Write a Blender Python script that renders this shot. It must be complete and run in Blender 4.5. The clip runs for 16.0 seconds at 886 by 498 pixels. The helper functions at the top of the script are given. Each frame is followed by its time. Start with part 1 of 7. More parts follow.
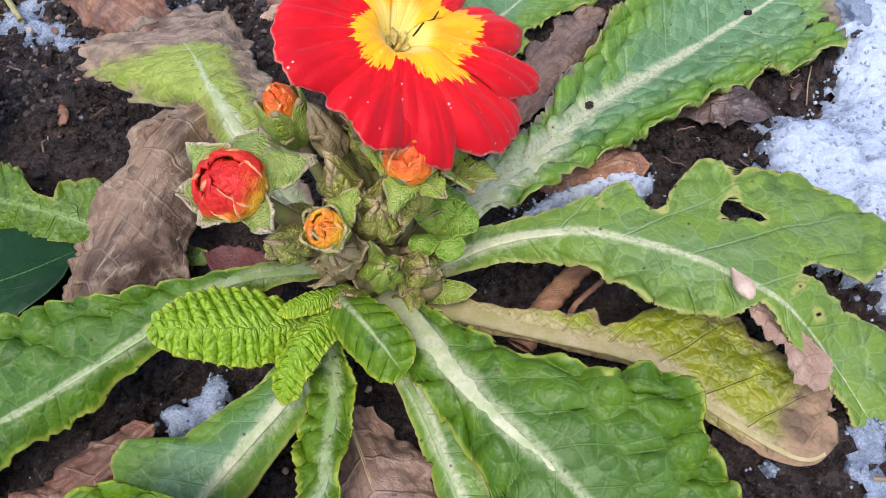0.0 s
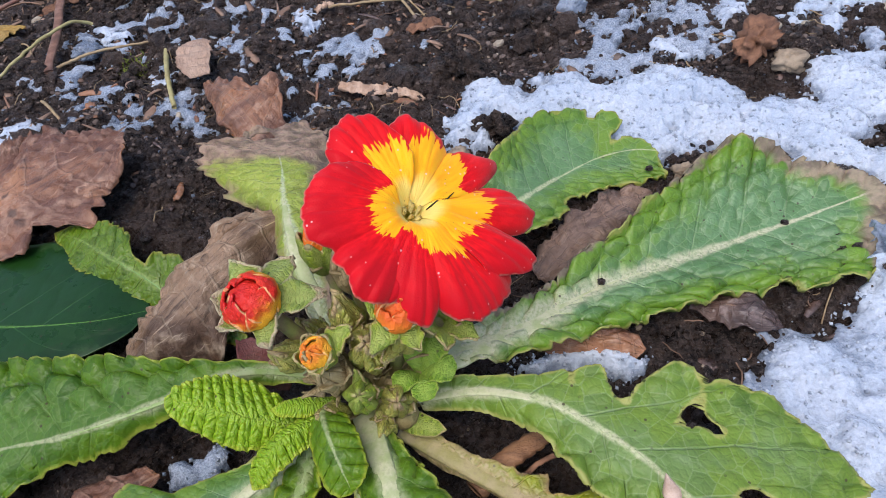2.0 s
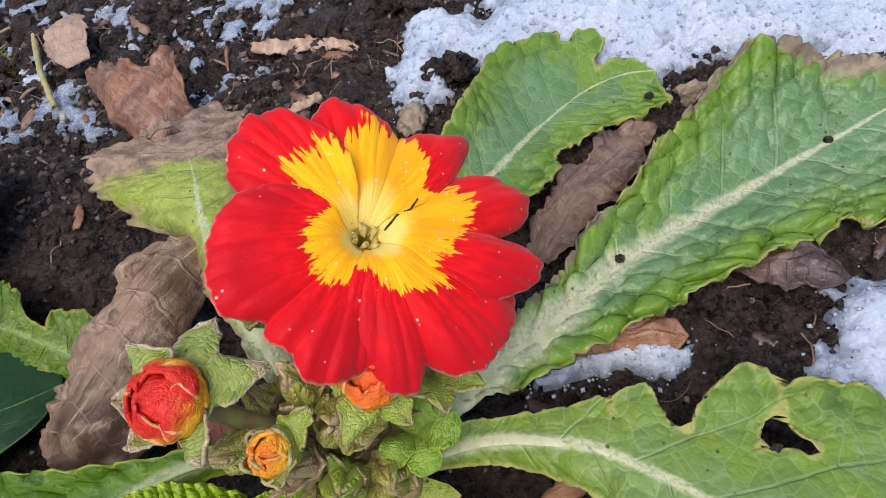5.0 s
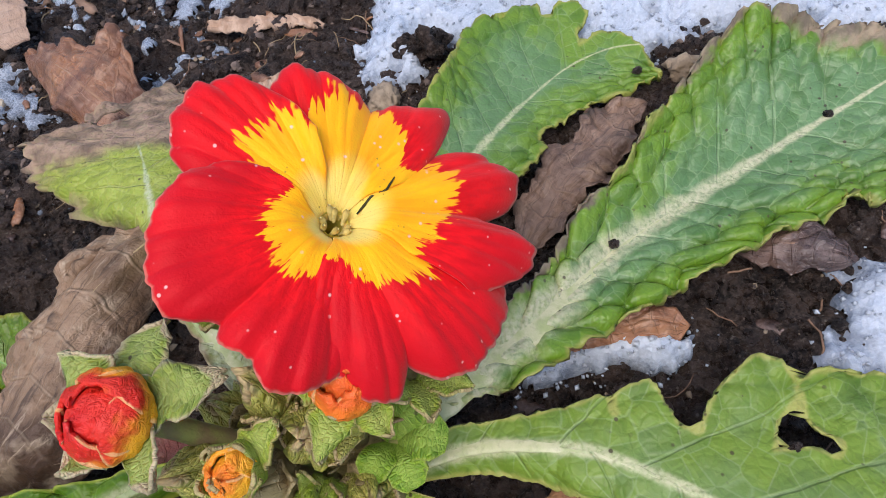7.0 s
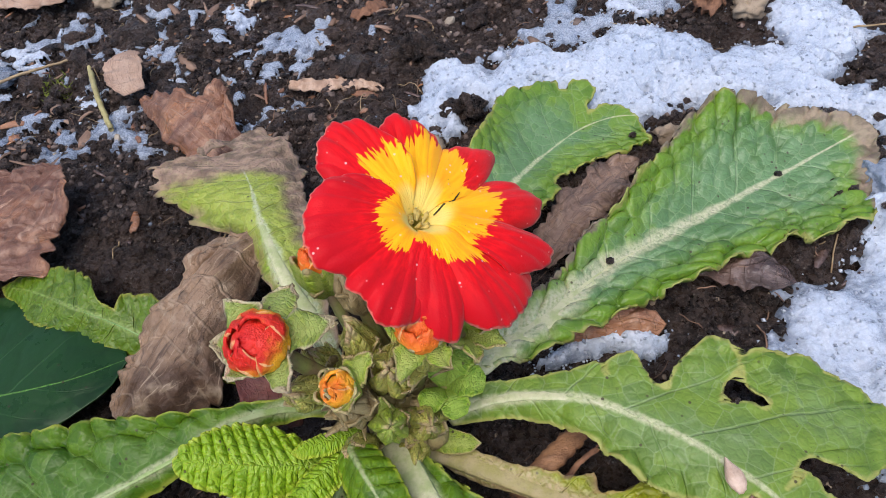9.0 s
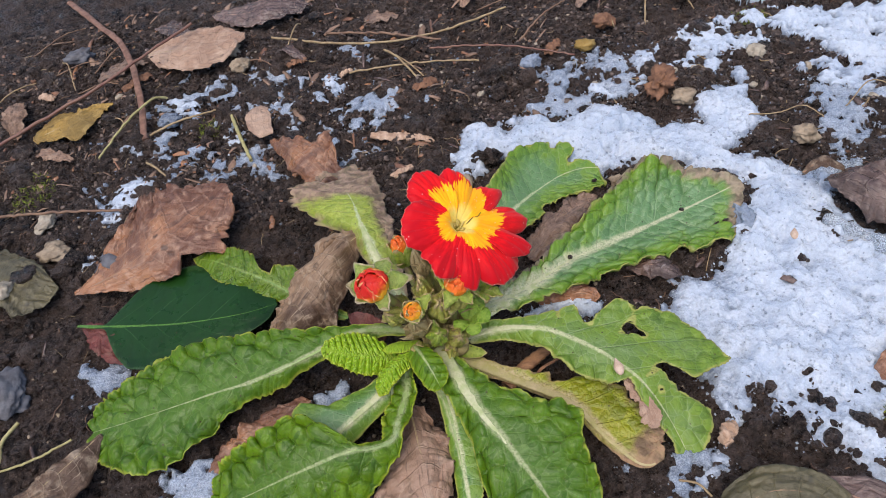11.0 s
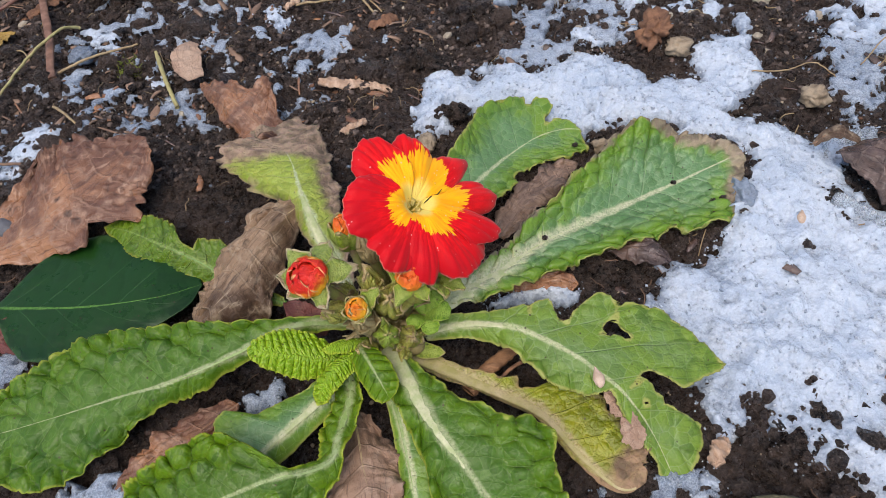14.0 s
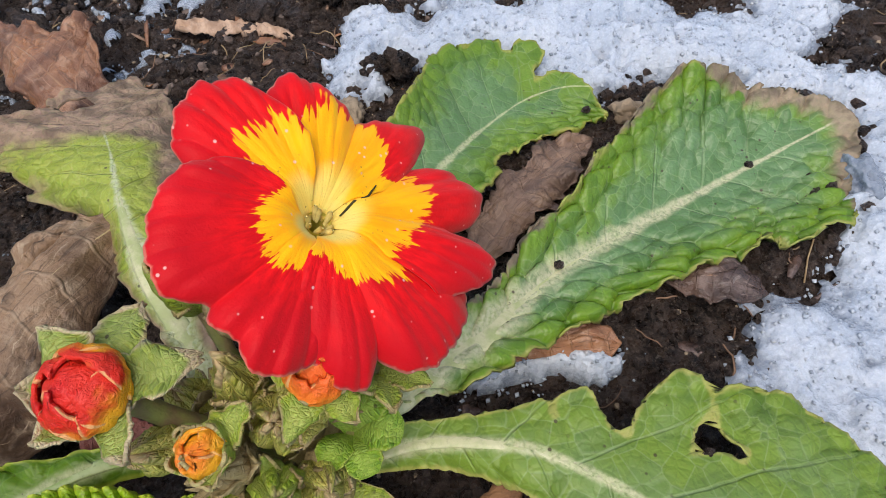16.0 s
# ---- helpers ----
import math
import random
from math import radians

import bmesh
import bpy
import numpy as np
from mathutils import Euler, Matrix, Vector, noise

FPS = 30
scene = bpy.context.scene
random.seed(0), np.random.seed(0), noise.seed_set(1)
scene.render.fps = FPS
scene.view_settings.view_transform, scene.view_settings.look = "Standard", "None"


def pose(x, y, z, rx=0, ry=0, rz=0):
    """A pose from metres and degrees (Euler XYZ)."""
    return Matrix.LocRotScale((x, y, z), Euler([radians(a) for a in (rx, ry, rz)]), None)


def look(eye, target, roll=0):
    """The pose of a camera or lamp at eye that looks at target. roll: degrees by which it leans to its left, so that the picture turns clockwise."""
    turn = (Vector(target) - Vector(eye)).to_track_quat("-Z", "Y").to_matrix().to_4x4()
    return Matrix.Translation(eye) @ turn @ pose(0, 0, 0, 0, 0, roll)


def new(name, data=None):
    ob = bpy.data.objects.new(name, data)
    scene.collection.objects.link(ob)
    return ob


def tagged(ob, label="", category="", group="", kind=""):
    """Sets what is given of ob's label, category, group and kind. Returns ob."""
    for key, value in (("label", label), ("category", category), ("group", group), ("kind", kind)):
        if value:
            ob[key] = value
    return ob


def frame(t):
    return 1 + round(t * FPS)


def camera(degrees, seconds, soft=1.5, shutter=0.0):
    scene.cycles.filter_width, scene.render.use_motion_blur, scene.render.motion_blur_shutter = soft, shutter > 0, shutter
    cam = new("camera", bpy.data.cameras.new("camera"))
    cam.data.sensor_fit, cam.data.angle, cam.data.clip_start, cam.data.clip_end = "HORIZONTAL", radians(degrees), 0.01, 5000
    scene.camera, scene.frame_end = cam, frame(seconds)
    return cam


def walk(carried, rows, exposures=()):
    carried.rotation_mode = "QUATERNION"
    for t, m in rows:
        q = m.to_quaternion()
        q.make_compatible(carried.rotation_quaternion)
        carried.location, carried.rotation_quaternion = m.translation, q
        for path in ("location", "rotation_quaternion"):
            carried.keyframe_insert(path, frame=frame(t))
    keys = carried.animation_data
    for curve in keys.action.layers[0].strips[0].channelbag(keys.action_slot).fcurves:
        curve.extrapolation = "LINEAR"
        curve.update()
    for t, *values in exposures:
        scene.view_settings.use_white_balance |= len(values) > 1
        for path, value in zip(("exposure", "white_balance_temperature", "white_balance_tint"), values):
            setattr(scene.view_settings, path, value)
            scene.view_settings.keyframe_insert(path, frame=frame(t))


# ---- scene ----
# ---------------------------------------------------------------- camera
cam = camera(67.5, 16.0, soft=0.85)
PATH = [
    (0, -0.00027, -0.05392, 0.10302, -6.619, -58.180, -9.959),
    (0.5, -0.00050, -0.05991, 0.10299, -6.867, -56.499, -6.357),
    (1, 0.00332, -0.06354, 0.11119, -0.491, -54.809, -7.617),
    (1.5, 0.01255, -0.06334, 0.12217, 7.960, -51.686, -11.826),
    (2, 0.02150, -0.05615, 0.11999, 8.000, -49.684, -9.434),
    (2.5, 0.02352, -0.04724, 0.11859, 7.463, -48.672, -8.365),
    (3, 0.01917, -0.04384, 0.11663, 7.154, -48.379, -10.069),
    (3.5, 0.01531, -0.03668, 0.11416, 7.425, -50.461, -12.793),
    (4, 0.01862, -0.03083, 0.11307, 8.424, -53.611, -16.794),
    (4.5, 0.02233, -0.02815, 0.10822, 8.243, -55.595, -17.909),
    (4.7, 0.02176, -0.02755, 0.10649, 7.676, -56.108, -18.206),
    (6.8, 0.01872, -0.02163, 0.09533, 3.449, -57.971, -16.737),
    (7, 0.01886, -0.02200, 0.09571, 2.900, -57.865, -16.230),
    (7.5, 0.01676, -0.02354, 0.09882, 1.839, -56.968, -15.160),
    (8, 0.01291, -0.02958, 0.10014, 0.823, -55.460, -13.307),
    (8.5, 0.01149, -0.03974, 0.10272, 0.196, -54.082, -11.541),
    (9, 0.01070, -0.04639, 0.11755, 0.998, -52.539, -11.793),
    (9.2, 0.01068, -0.05302, 0.12739, 1.317, -52.140, -11.407),
    (11.3, 0.00778, -0.10769, 0.18452, 4.215, -50.464, -10.541),
    (11.5, 0.00524, -0.10711, 0.18240, 4.114, -50.635, -8.523),
    (12, 0.00967, -0.10154, 0.18442, 1.894, -52.836, -7.205),
    (12.5, 0.00943, -0.09324, 0.18043, 0.000, -53.484, -6.345),
    (13, 0.01096, -0.09536, 0.18271, 0.440, -54.727, -6.897),
    (13.5, 0.01331, -0.09152, 0.18036, 0.390, -55.369, -7.553),
    (14, 0.01295, -0.07669, 0.16524, 0.418, -56.532, -7.562),
    (14.5, 0.01123, -0.04775, 0.13256, -3.595, -57.550, -4.940),
    (15, 0.01405, -0.03981, 0.12387, -7.248, -57.277, -3.001),
    (15.5, 0.01583, -0.03340, 0.11406, -8.447, -56.939, -2.231),
    (16, 0.01342, -0.02603, 0.10105, -9.348, -57.052, -1.667),
]


def aim(x, y, z, yaw, pitch, roll):
    a, b = radians(yaw), radians(pitch)
    ahead = Vector((-math.sin(a) * math.cos(b), math.cos(a) * math.cos(b), math.sin(b)))
    eye = Vector((x, y, z))
    return look(eye, eye + ahead, roll)


EXPOSURE = 0.42
walk(cam, [(t, aim(*row)) for t, *row in PATH], [(0.0, EXPOSURE + 0.22, 5900, 16), (0.6, EXPOSURE + 0.14, 5700, 19), (1.2, EXPOSURE + 0.10, 5800, 16), (2.0, EXPOSURE, 6050, 15), (4.5, EXPOSURE, 6300, 15), (9.0, EXPOSURE, 6200, 15),
     (11.5, EXPOSURE - 0.06, 6400, 13), (13.5, EXPOSURE - 0.08, 6450, 12), (16.0, EXPOSURE - 0.08, 6650, 11)])

# ---------------------------------------------------------------- light: a bright overcast winter sky
world = bpy.data.worlds.new("world")
scene.world = world
world.use_nodes = True
wn = world.node_tree
sky = wn.nodes.new("ShaderNodeTexSky")
sky.sky_type, sky.sun_disc = "NISHITA", False
sky.sun_elevation, sky.sun_rotation = radians(68), radians(203)
sky.air_density, sky.dust_density, sky.ozone_density = 1.0, 2.0, 1.0
wn.links.new(sky.outputs[0], wn.nodes["Background"].inputs[0])
wn.nodes["Background"].inputs[1].default_value = 0.15
sun = new("sun", bpy.data.lights.new("sun", "SUN"))
sun.data.energy, sun.data.angle, sun.data.color = 1.8, radians(50), (1.0, 0.93, 0.82)
sun.matrix_world = look((-0.15, -0.35, 0.93), (0, 0, 0))


# ---------------------------------------------------------------- node helpers
def material(name):
    m = bpy.data.materials.new(name)
    m.use_nodes = True
    return m, m.node_tree, m.node_tree.nodes["Principled BSDF"]


def put(nt, socket, value):
    if isinstance(value, bpy.types.NodeSocket):
        nt.links.new(value, socket)
    elif isinstance(value, (tuple, list)) and len(value) == 3 and socket.type == "RGBA":
        socket.default_value = (*value, 1.0)
    else:
        socket.default_value = value


def noise_tex(nt, vector, scale, detail=4.0, rough=0.55, distort=0.0):
    n = nt.nodes.new("ShaderNodeTexNoise")
    put(nt, n.inputs["Vector"], vector)
    n.inputs["Scale"].default_value, n.inputs["Detail"].default_value = scale, detail
    n.inputs["Roughness"].default_value, n.inputs["Distortion"].default_value = rough, distort
    return n.outputs["Fac"]


def cells(nt, vector, scale, feature="DISTANCE_TO_EDGE"):
    n = nt.nodes.new("ShaderNodeTexVoronoi")
    n.feature = feature
    put(nt, n.inputs["Vector"], vector)
    n.inputs["Scale"].default_value = scale
    return n.outputs["Distance"]


def calc(nt, op, a, b=0.0, c=0.0):
    n = nt.nodes.new("ShaderNodeMath")
    n.operation = op
    for s, v in zip(n.inputs, (a, b, c)):
        put(nt, s, v)
    return n.outputs[0]


def ramp(nt, x, lo, hi, to_lo=0.0, to_hi=1.0):
    n = nt.nodes.new("ShaderNodeMapRange")
    n.interpolation_type = "SMOOTHSTEP"
    for i, v in enumerate((x, lo, hi, to_lo, to_hi)):
        put(nt, n.inputs[i], v)
    return n.outputs[0]


def blend(nt, fac, a, b):
    n = nt.nodes.new("ShaderNodeMix")
    n.data_type = "RGBA"
    put(nt, n.inputs[0], fac)
    put(nt, n.inputs[6], a)
    put(nt, n.inputs[7], b)
    return n.outputs[2]


def bump(nt, bsdf, height, strength, distance):
    n = nt.nodes.new("ShaderNodeBump")
    n.inputs["Strength"].default_value, n.inputs["Distance"].default_value = strength, distance
    put(nt, n.inputs["Height"], height)
    put(nt, bsdf.inputs["Normal"], n.outputs[0])


def place(nt):
    return nt.nodes.new("ShaderNodeTexCoord").outputs["Object"]


def along(nt):
    """Leaf coordinates: across (0 at the midrib, 1 at the edge), along (0 base, 1 tip), the side's sign."""
    uv = nt.nodes.new("ShaderNodeUVMap")
    sep = nt.nodes.new("ShaderNodeSeparateXYZ")
    put(nt, sep.inputs[0], uv.outputs[0])
    signed = calc(nt, "MULTIPLY_ADD", sep.outputs[0], 2.0, -1.0)
    return calc(nt, "ABSOLUTE", signed), sep.outputs[1], signed


# ---------------------------------------------------------------- leaf materials
VEINS = {}


def leaf_net(nt, k, reach, across, size, where=None):
    """A net of small veins laid out along the side veins, or evenly over the places where: distance to the nearest one, and a random tint for each field."""
    out = []
    if where is not None:
        for feature, name in (("DISTANCE_TO_EDGE", "Distance"), ("F1", "Color")):
            n = nt.nodes.new("ShaderNodeTexVoronoi")
            n.feature = feature
            put(nt, n.inputs["Vector"], where)
            n.inputs["Scale"].default_value = 1000.0 / size
            out.append(n.outputs[name])
        return out
    comb = nt.nodes.new("ShaderNodeCombineXYZ")
    put(nt, comb.inputs[0], calc(nt, "MULTIPLY", k, across))
    put(nt, comb.inputs[1], calc(nt, "DIVIDE", reach, size))
    for feature, name in (("DISTANCE_TO_EDGE", "Distance"), ("F1", "Color")):
        n = nt.nodes.new("ShaderNodeTexVoronoi")
        n.voronoi_dimensions, n.feature = "2D", feature
        put(nt, n.inputs["Vector"], comb.outputs[0])
        n.inputs["Scale"].default_value, n.inputs["Randomness"].default_value = 1.0, 0.85
        out.append(n.outputs[name])
    return out


def leaf_material(name, face, pale, deep, vein, margin, veins=9, rough=0.5, net=3.4, dry=None, dry_amount=0.0, tip_dry=2.0, gloss=0.4, pucker=0.5, dry_side=0.0, rib=None, web_show=0.24, outer=None, lean=0.0, sheet=True, outer_reach=9.0, groove_shade=0.75, dry_rim=None, dry_soft=0.1):
    """net: size of the small fields between veins in mm. sheet: made for blade(), whose layers tell the way to the edge and to the midrib."""
    VEINS[name] = veins
    m, nt, b = material(name)
    p = place(nt)
    s, v, signed = along(nt)
    big, mid, fine = noise_tex(nt, p, 55, 3), noise_tex(nt, p, 260, 4), noise_tex(nt, p, 1500, 3)
    # side veins run along constant v, the two sides a half step apart
    k = calc(nt, "MULTIPLY_ADD", v, float(veins), calc(nt, "MULTIPLY", ramp(nt, signed, -0.01, 0.01), 0.45))
    k = calc(nt, "ADD", k, calc(nt, "MULTIPLY_ADD", big, 0.34, -0.17))
    k = calc(nt, "SUBTRACT", k, calc(nt, "MULTIPLY", s, lean))
    if sheet:
        layer = []
        for uv_name in ("rib", "rim"):
            u = nt.nodes.new("ShaderNodeUVMap")
            u.uv_map = uv_name
            sep = nt.nodes.new("ShaderNodeSeparateXYZ")
            put(nt, sep.inputs[0], u.outputs[0])
            layer.append((sep.outputs[0], sep.outputs[1]))
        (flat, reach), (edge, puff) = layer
    else:
        flat, reach = calc(nt, "MULTIPLY", s, 9.0), calc(nt, "MULTIPLY", signed, 5.0)
        edge, puff = calc(nt, "MULTIPLY_ADD", s, -5.0, 5.0), calc(nt, "ADD", 1.0, 0.0)
    wob = calc(nt, "MULTIPLY_ADD", noise_tex(nt, p, 170, 2), 0.8, -0.4)
    web1, tint1 = leaf_net(nt, calc(nt, "ADD", k, calc(nt, "MULTIPLY", wob, 0.25)), calc(nt, "ADD", reach, wob), 2.0, net, p if sheet and net > 2 else None)
    web2, tint2 = leaf_net(nt, k, calc(nt, "ADD", reach, wob), 4.6, 0.42 * net, p if sheet and net > 2 else None)
    col = blend(nt, ramp(nt, big, 0.38, 0.64), face, deep)
    inner = calc(nt, "MULTIPLY", ramp(nt, calc(nt, "ADD", s, calc(nt, "MULTIPLY_ADD", tint1, 0.3, -0.15)), 0.95, 0.3), ramp(nt, mid, 0.05, 0.5))
    col = blend(nt, inner, col, pale)
    away = calc(nt, "ADD", edge, calc(nt, "ADD", calc(nt, "MULTIPLY_ADD", mid, 8.0, -4.0), calc(nt, "MULTIPLY_ADD", tint1, 5.0, -2.5)))
    col = blend(nt, calc(nt, "MULTIPLY", ramp(nt, away, outer_reach, 0.15 * outer_reach), 0.85), col, outer or margin)
    col = blend(nt, calc(nt, "MULTIPLY", ramp(nt, tint1, 0.35, 0.9), 0.34), col, deep)
    col = blend(nt, calc(nt, "MULTIPLY", ramp(nt, tint2, 0.5, 0.95), 0.16), col, deep)
    col = blend(nt, calc(nt, "MULTIPLY", ramp(nt, mid, 0.54, 0.74), 0.35), col, deep)
    # shade painted dark into the furrows between the blisters, then the fine net and the pale side veins
    col = blend(nt, calc(nt, "MULTIPLY", ramp(nt, puff, 0.55, 0.0), groove_shade), col, deep)
    col = blend(nt, calc(nt, "MULTIPLY", ramp(nt, web2, 0.07, 0.0), 0.4 * web_show), col, deep)
    col = blend(nt, calc(nt, "MULTIPLY", calc(nt, "MULTIPLY", ramp(nt, web1, 0.05, 0.0), ramp(nt, s, 1.0, 0.4)), web_show), col, vein)
    d = calc(nt, "ABSOLUTE", calc(nt, "SUBTRACT", calc(nt, "FRACT", k), 0.5))
    side = calc(nt, "MULTIPLY", ramp(nt, d, calc(nt, "MULTIPLY_ADD", s, -0.022, 0.04), 0.008), ramp(nt, s, 0.95, 0.25))
    side = calc(nt, "MULTIPLY", side, ramp(nt, v, 0.95, 0.75))
    col = blend(nt, calc(nt, "MULTIPLY", side, ramp(nt, mid, 0.35, 0.62, 0.08, 0.34)), col, vein)
    col = blend(nt, calc(nt, "MULTIPLY", ramp(nt, calc(nt, "ADD", edge, calc(nt, "MULTIPLY_ADD", mid, 0.8, -0.4)), 0.7, 0.1), 0.7), col, margin)
    if rib:
        # the pale midrib runs out into the blade
        near = calc(nt, "ADD", flat, calc(nt, "MULTIPLY_ADD", mid, 1.6, -0.8))
        band = calc(nt, "MULTIPLY", ramp(nt, near, 1.2, 0.3), ramp(nt, fine, 0.72, 0.35, 0.45, 0.9))
        col = blend(nt, band, col, rib)
    col = blend(nt, calc(nt, "MULTIPLY", ramp(nt, fine, 0.52, 0.75), 0.2), col, deep)
    # specks of soil, grit and old scars
    spots = ramp(nt, cells(nt, p, 420, "F1"), 0.15, 0.07)
    spots = calc(nt, "MULTIPLY", spots, ramp(nt, noise_tex(nt, p, 110, 2), 0.47, 0.58))
    col = blend(nt, calc(nt, "MULTIPLY", spots, 0.85), col, (0.05, 0.03, 0.018))
    dust = calc(nt, "MULTIPLY", ramp(nt, cells(nt, p, 900, "F1"), 0.12, 0.05), ramp(nt, noise_tex(nt, p, 75, 2), 0.5, 0.62))
    col = blend(nt, calc(nt, "MULTIPLY", dust, 0.8), col, (0.07, 0.045, 0.03))
    if dry:
        rot = calc(nt, "ADD", calc(nt, "MULTIPLY", s, 0.55), calc(nt, "MULTIPLY", big, 0.75))
        rot = calc(nt, "SUBTRACT", rot, calc(nt, "MULTIPLY", signed, dry_side))
        rot = calc(nt, "ADD", rot, calc(nt, "MULTIPLY", ramp(nt, v, tip_dry - 0.25, tip_dry + 0.1), 0.9))
        gone = ramp(nt, calc(nt, "ADD", rot, calc(nt, "MULTIPLY_ADD", mid, 0.5, -0.25)), 1.07 - dry_amount - 0.5 * dry_soft, 1.07 - dry_amount + 0.5 * dry_soft)
        if dry_rim:
            gone = calc(nt, "MULTIPLY", gone, ramp(nt, calc(nt, "ADD", edge, calc(nt, "MULTIPLY_ADD", mid, 5.0, -2.5)), dry_rim[0], dry_rim[1]))
        dead = blend(nt, ramp(nt, mid, 0.35, 0.65), dry, tuple((0.45 if sheet else 0.7) * c for c in dry))
        col = blend(nt, gone, col, dead)
        put(nt, b.inputs["Roughness"], calc(nt, "MULTIPLY_ADD", gone, 0.3, rough))
    else:
        put(nt, b.inputs["Roughness"], ramp(nt, mid, 0.2, 0.8, rough - 0.08, rough + 0.14))
    put(nt, b.inputs["Base Color"], col)
    put(nt, b.inputs["Specular IOR Level"], gloss)
    put(nt, b.inputs["Subsurface Weight"], 0.08)
    put(nt, b.inputs["Subsurface Radius"], (0.3, 1.0, 0.2))
    put(nt, b.inputs["Subsurface Scale"], 0.0012)
    h = calc(nt, "ADD", calc(nt, "MULTIPLY", ramp(nt, web1, 0.0, 0.28), 0.3 if sheet and net > 2 else 0.7), calc(nt, "MULTIPLY", ramp(nt, web2, 0.0, 0.25), 0.14))
    h = calc(nt, "ADD", h, calc(nt, "MULTIPLY", fine, 0.16))
    h = calc(nt, "SUBTRACT", h, calc(nt, "MULTIPLY", side, 0.5))
    h = calc(nt, "ADD", h, calc(nt, "MULTIPLY", noise_tex(nt, p, 520, 3), 0.25))
    bump(nt, b, h, pucker, 0.0007)
    return m


def dry_material(name, face, shade, light, rough=0.7, scale=1.0, gloss=0.35):
    m, nt, b = material(name)
    p = place(nt)
    s, v, signed = along(nt)
    big, mid, fine = noise_tex(nt, p, 45 * scale, 4, 0.6, 0.6), noise_tex(nt, p, 240 * scale, 5), noise_tex(nt, p, 1400, 3)
    col = blend(nt, ramp(nt, big, 0.36, 0.62), face, shade)
    comb = nt.nodes.new("ShaderNodeCombineXYZ")
    put(nt, comb.inputs[0], calc(nt, "MULTIPLY", signed, 6.0))
    put(nt, comb.inputs[1], calc(nt, "MULTIPLY", v, 2.2))
    run = noise_tex(nt, comb.outputs[0], 2.2, 5, 0.65, 0.8)
    col = blend(nt, calc(nt, "MULTIPLY", ramp(nt, run, 0.52, 0.66), 0.8), col, tuple(0.6 * c for c in shade))
    col = blend(nt, calc(nt, "MULTIPLY", ramp(nt, run, 0.42, 0.30), 0.6), col, light)
    col = blend(nt, calc(nt, "MULTIPLY", ramp(nt, mid, 0.5, 0.75), 0.55), col, light)
    k = calc(nt, "MULTIPLY_ADD", v, 7.0, calc(nt, "MULTIPLY", big, 0.8))
    d = calc(nt, "ABSOLUTE", calc(nt, "SUBTRACT", calc(nt, "FRACT", k), 0.5))
    side = calc(nt, "MULTIPLY", ramp(nt, d, 0.06, 0.01), ramp(nt, s, 1.0, 0.3))
    col = blend(nt, calc(nt, "MULTIPLY", side, 0.18), col, light)
    blot = calc(nt, "MULTIPLY", ramp(nt, cells(nt, p, 120, "F1"), 0.22, 0.1), ramp(nt, mid, 0.45, 0.6))
    col = blend(nt, calc(nt, "MULTIPLY", blot, 0.75), col, tuple(0.25 * c for c in shade))
    put(nt, b.inputs["Base Color"], col)
    put(nt, b.inputs["Roughness"], ramp(nt, big, 0.3, 0.7, rough - 0.15, rough + 0.1))
    put(nt, b.inputs["Specular IOR Level"], gloss)
    h = calc(nt, "ADD", calc(nt, "MULTIPLY", mid, 0.8), calc(nt, "MULTIPLY", fine, 0.4))
    wrinkle = noise_tex(nt, p, 420, 5, 0.7, 1.5)
    h = calc(nt, "ADD", h, calc(nt, "MULTIPLY", wrinkle, 0.9))
    bump(nt, b, calc(nt, "ADD", h, calc(nt, "MULTIPLY", side, 0.4)), 0.7, 0.0008)
    return m


def grain_material(name, a, c, scale=(300, 300, 300), rough=0.6, gloss=0.4, depth=0.0005, fine=1800):
    m, nt, b = material(name)
    mp = nt.nodes.new("ShaderNodeMapping")
    put(nt, mp.inputs[0], place(nt))
    mp.inputs["Scale"].default_value = scale
    n1, n2 = noise_tex(nt, mp.outputs[0], 1.0, 5, 0.6), noise_tex(nt, place(nt), fine, 3)
    col = blend(nt, ramp(nt, n1, 0.35, 0.66), a, c)
    col = blend(nt, calc(nt, "MULTIPLY", ramp(nt, n2, 0.5, 0.75), 0.4), col, tuple(0.5 * q for q in a))
    put(nt, b.inputs["Base Color"], col)
    put(nt, b.inputs["Roughness"], ramp(nt, n1, 0.2, 0.8, rough - 0.1, rough + 0.12))
    put(nt, b.inputs["Specular IOR Level"], gloss)
    bump(nt, b, calc(nt, "ADD", n1, calc(nt, "MULTIPLY", n2, 0.4)), 0.6, depth)
    return m


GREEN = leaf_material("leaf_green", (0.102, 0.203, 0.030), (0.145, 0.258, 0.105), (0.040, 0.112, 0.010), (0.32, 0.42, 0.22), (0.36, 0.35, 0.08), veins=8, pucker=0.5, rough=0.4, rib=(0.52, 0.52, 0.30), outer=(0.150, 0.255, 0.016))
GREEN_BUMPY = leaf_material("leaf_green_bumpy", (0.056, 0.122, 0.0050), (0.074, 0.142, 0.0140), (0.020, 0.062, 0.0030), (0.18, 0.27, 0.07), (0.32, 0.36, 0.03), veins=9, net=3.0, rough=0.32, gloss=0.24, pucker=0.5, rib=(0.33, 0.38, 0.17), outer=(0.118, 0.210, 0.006))
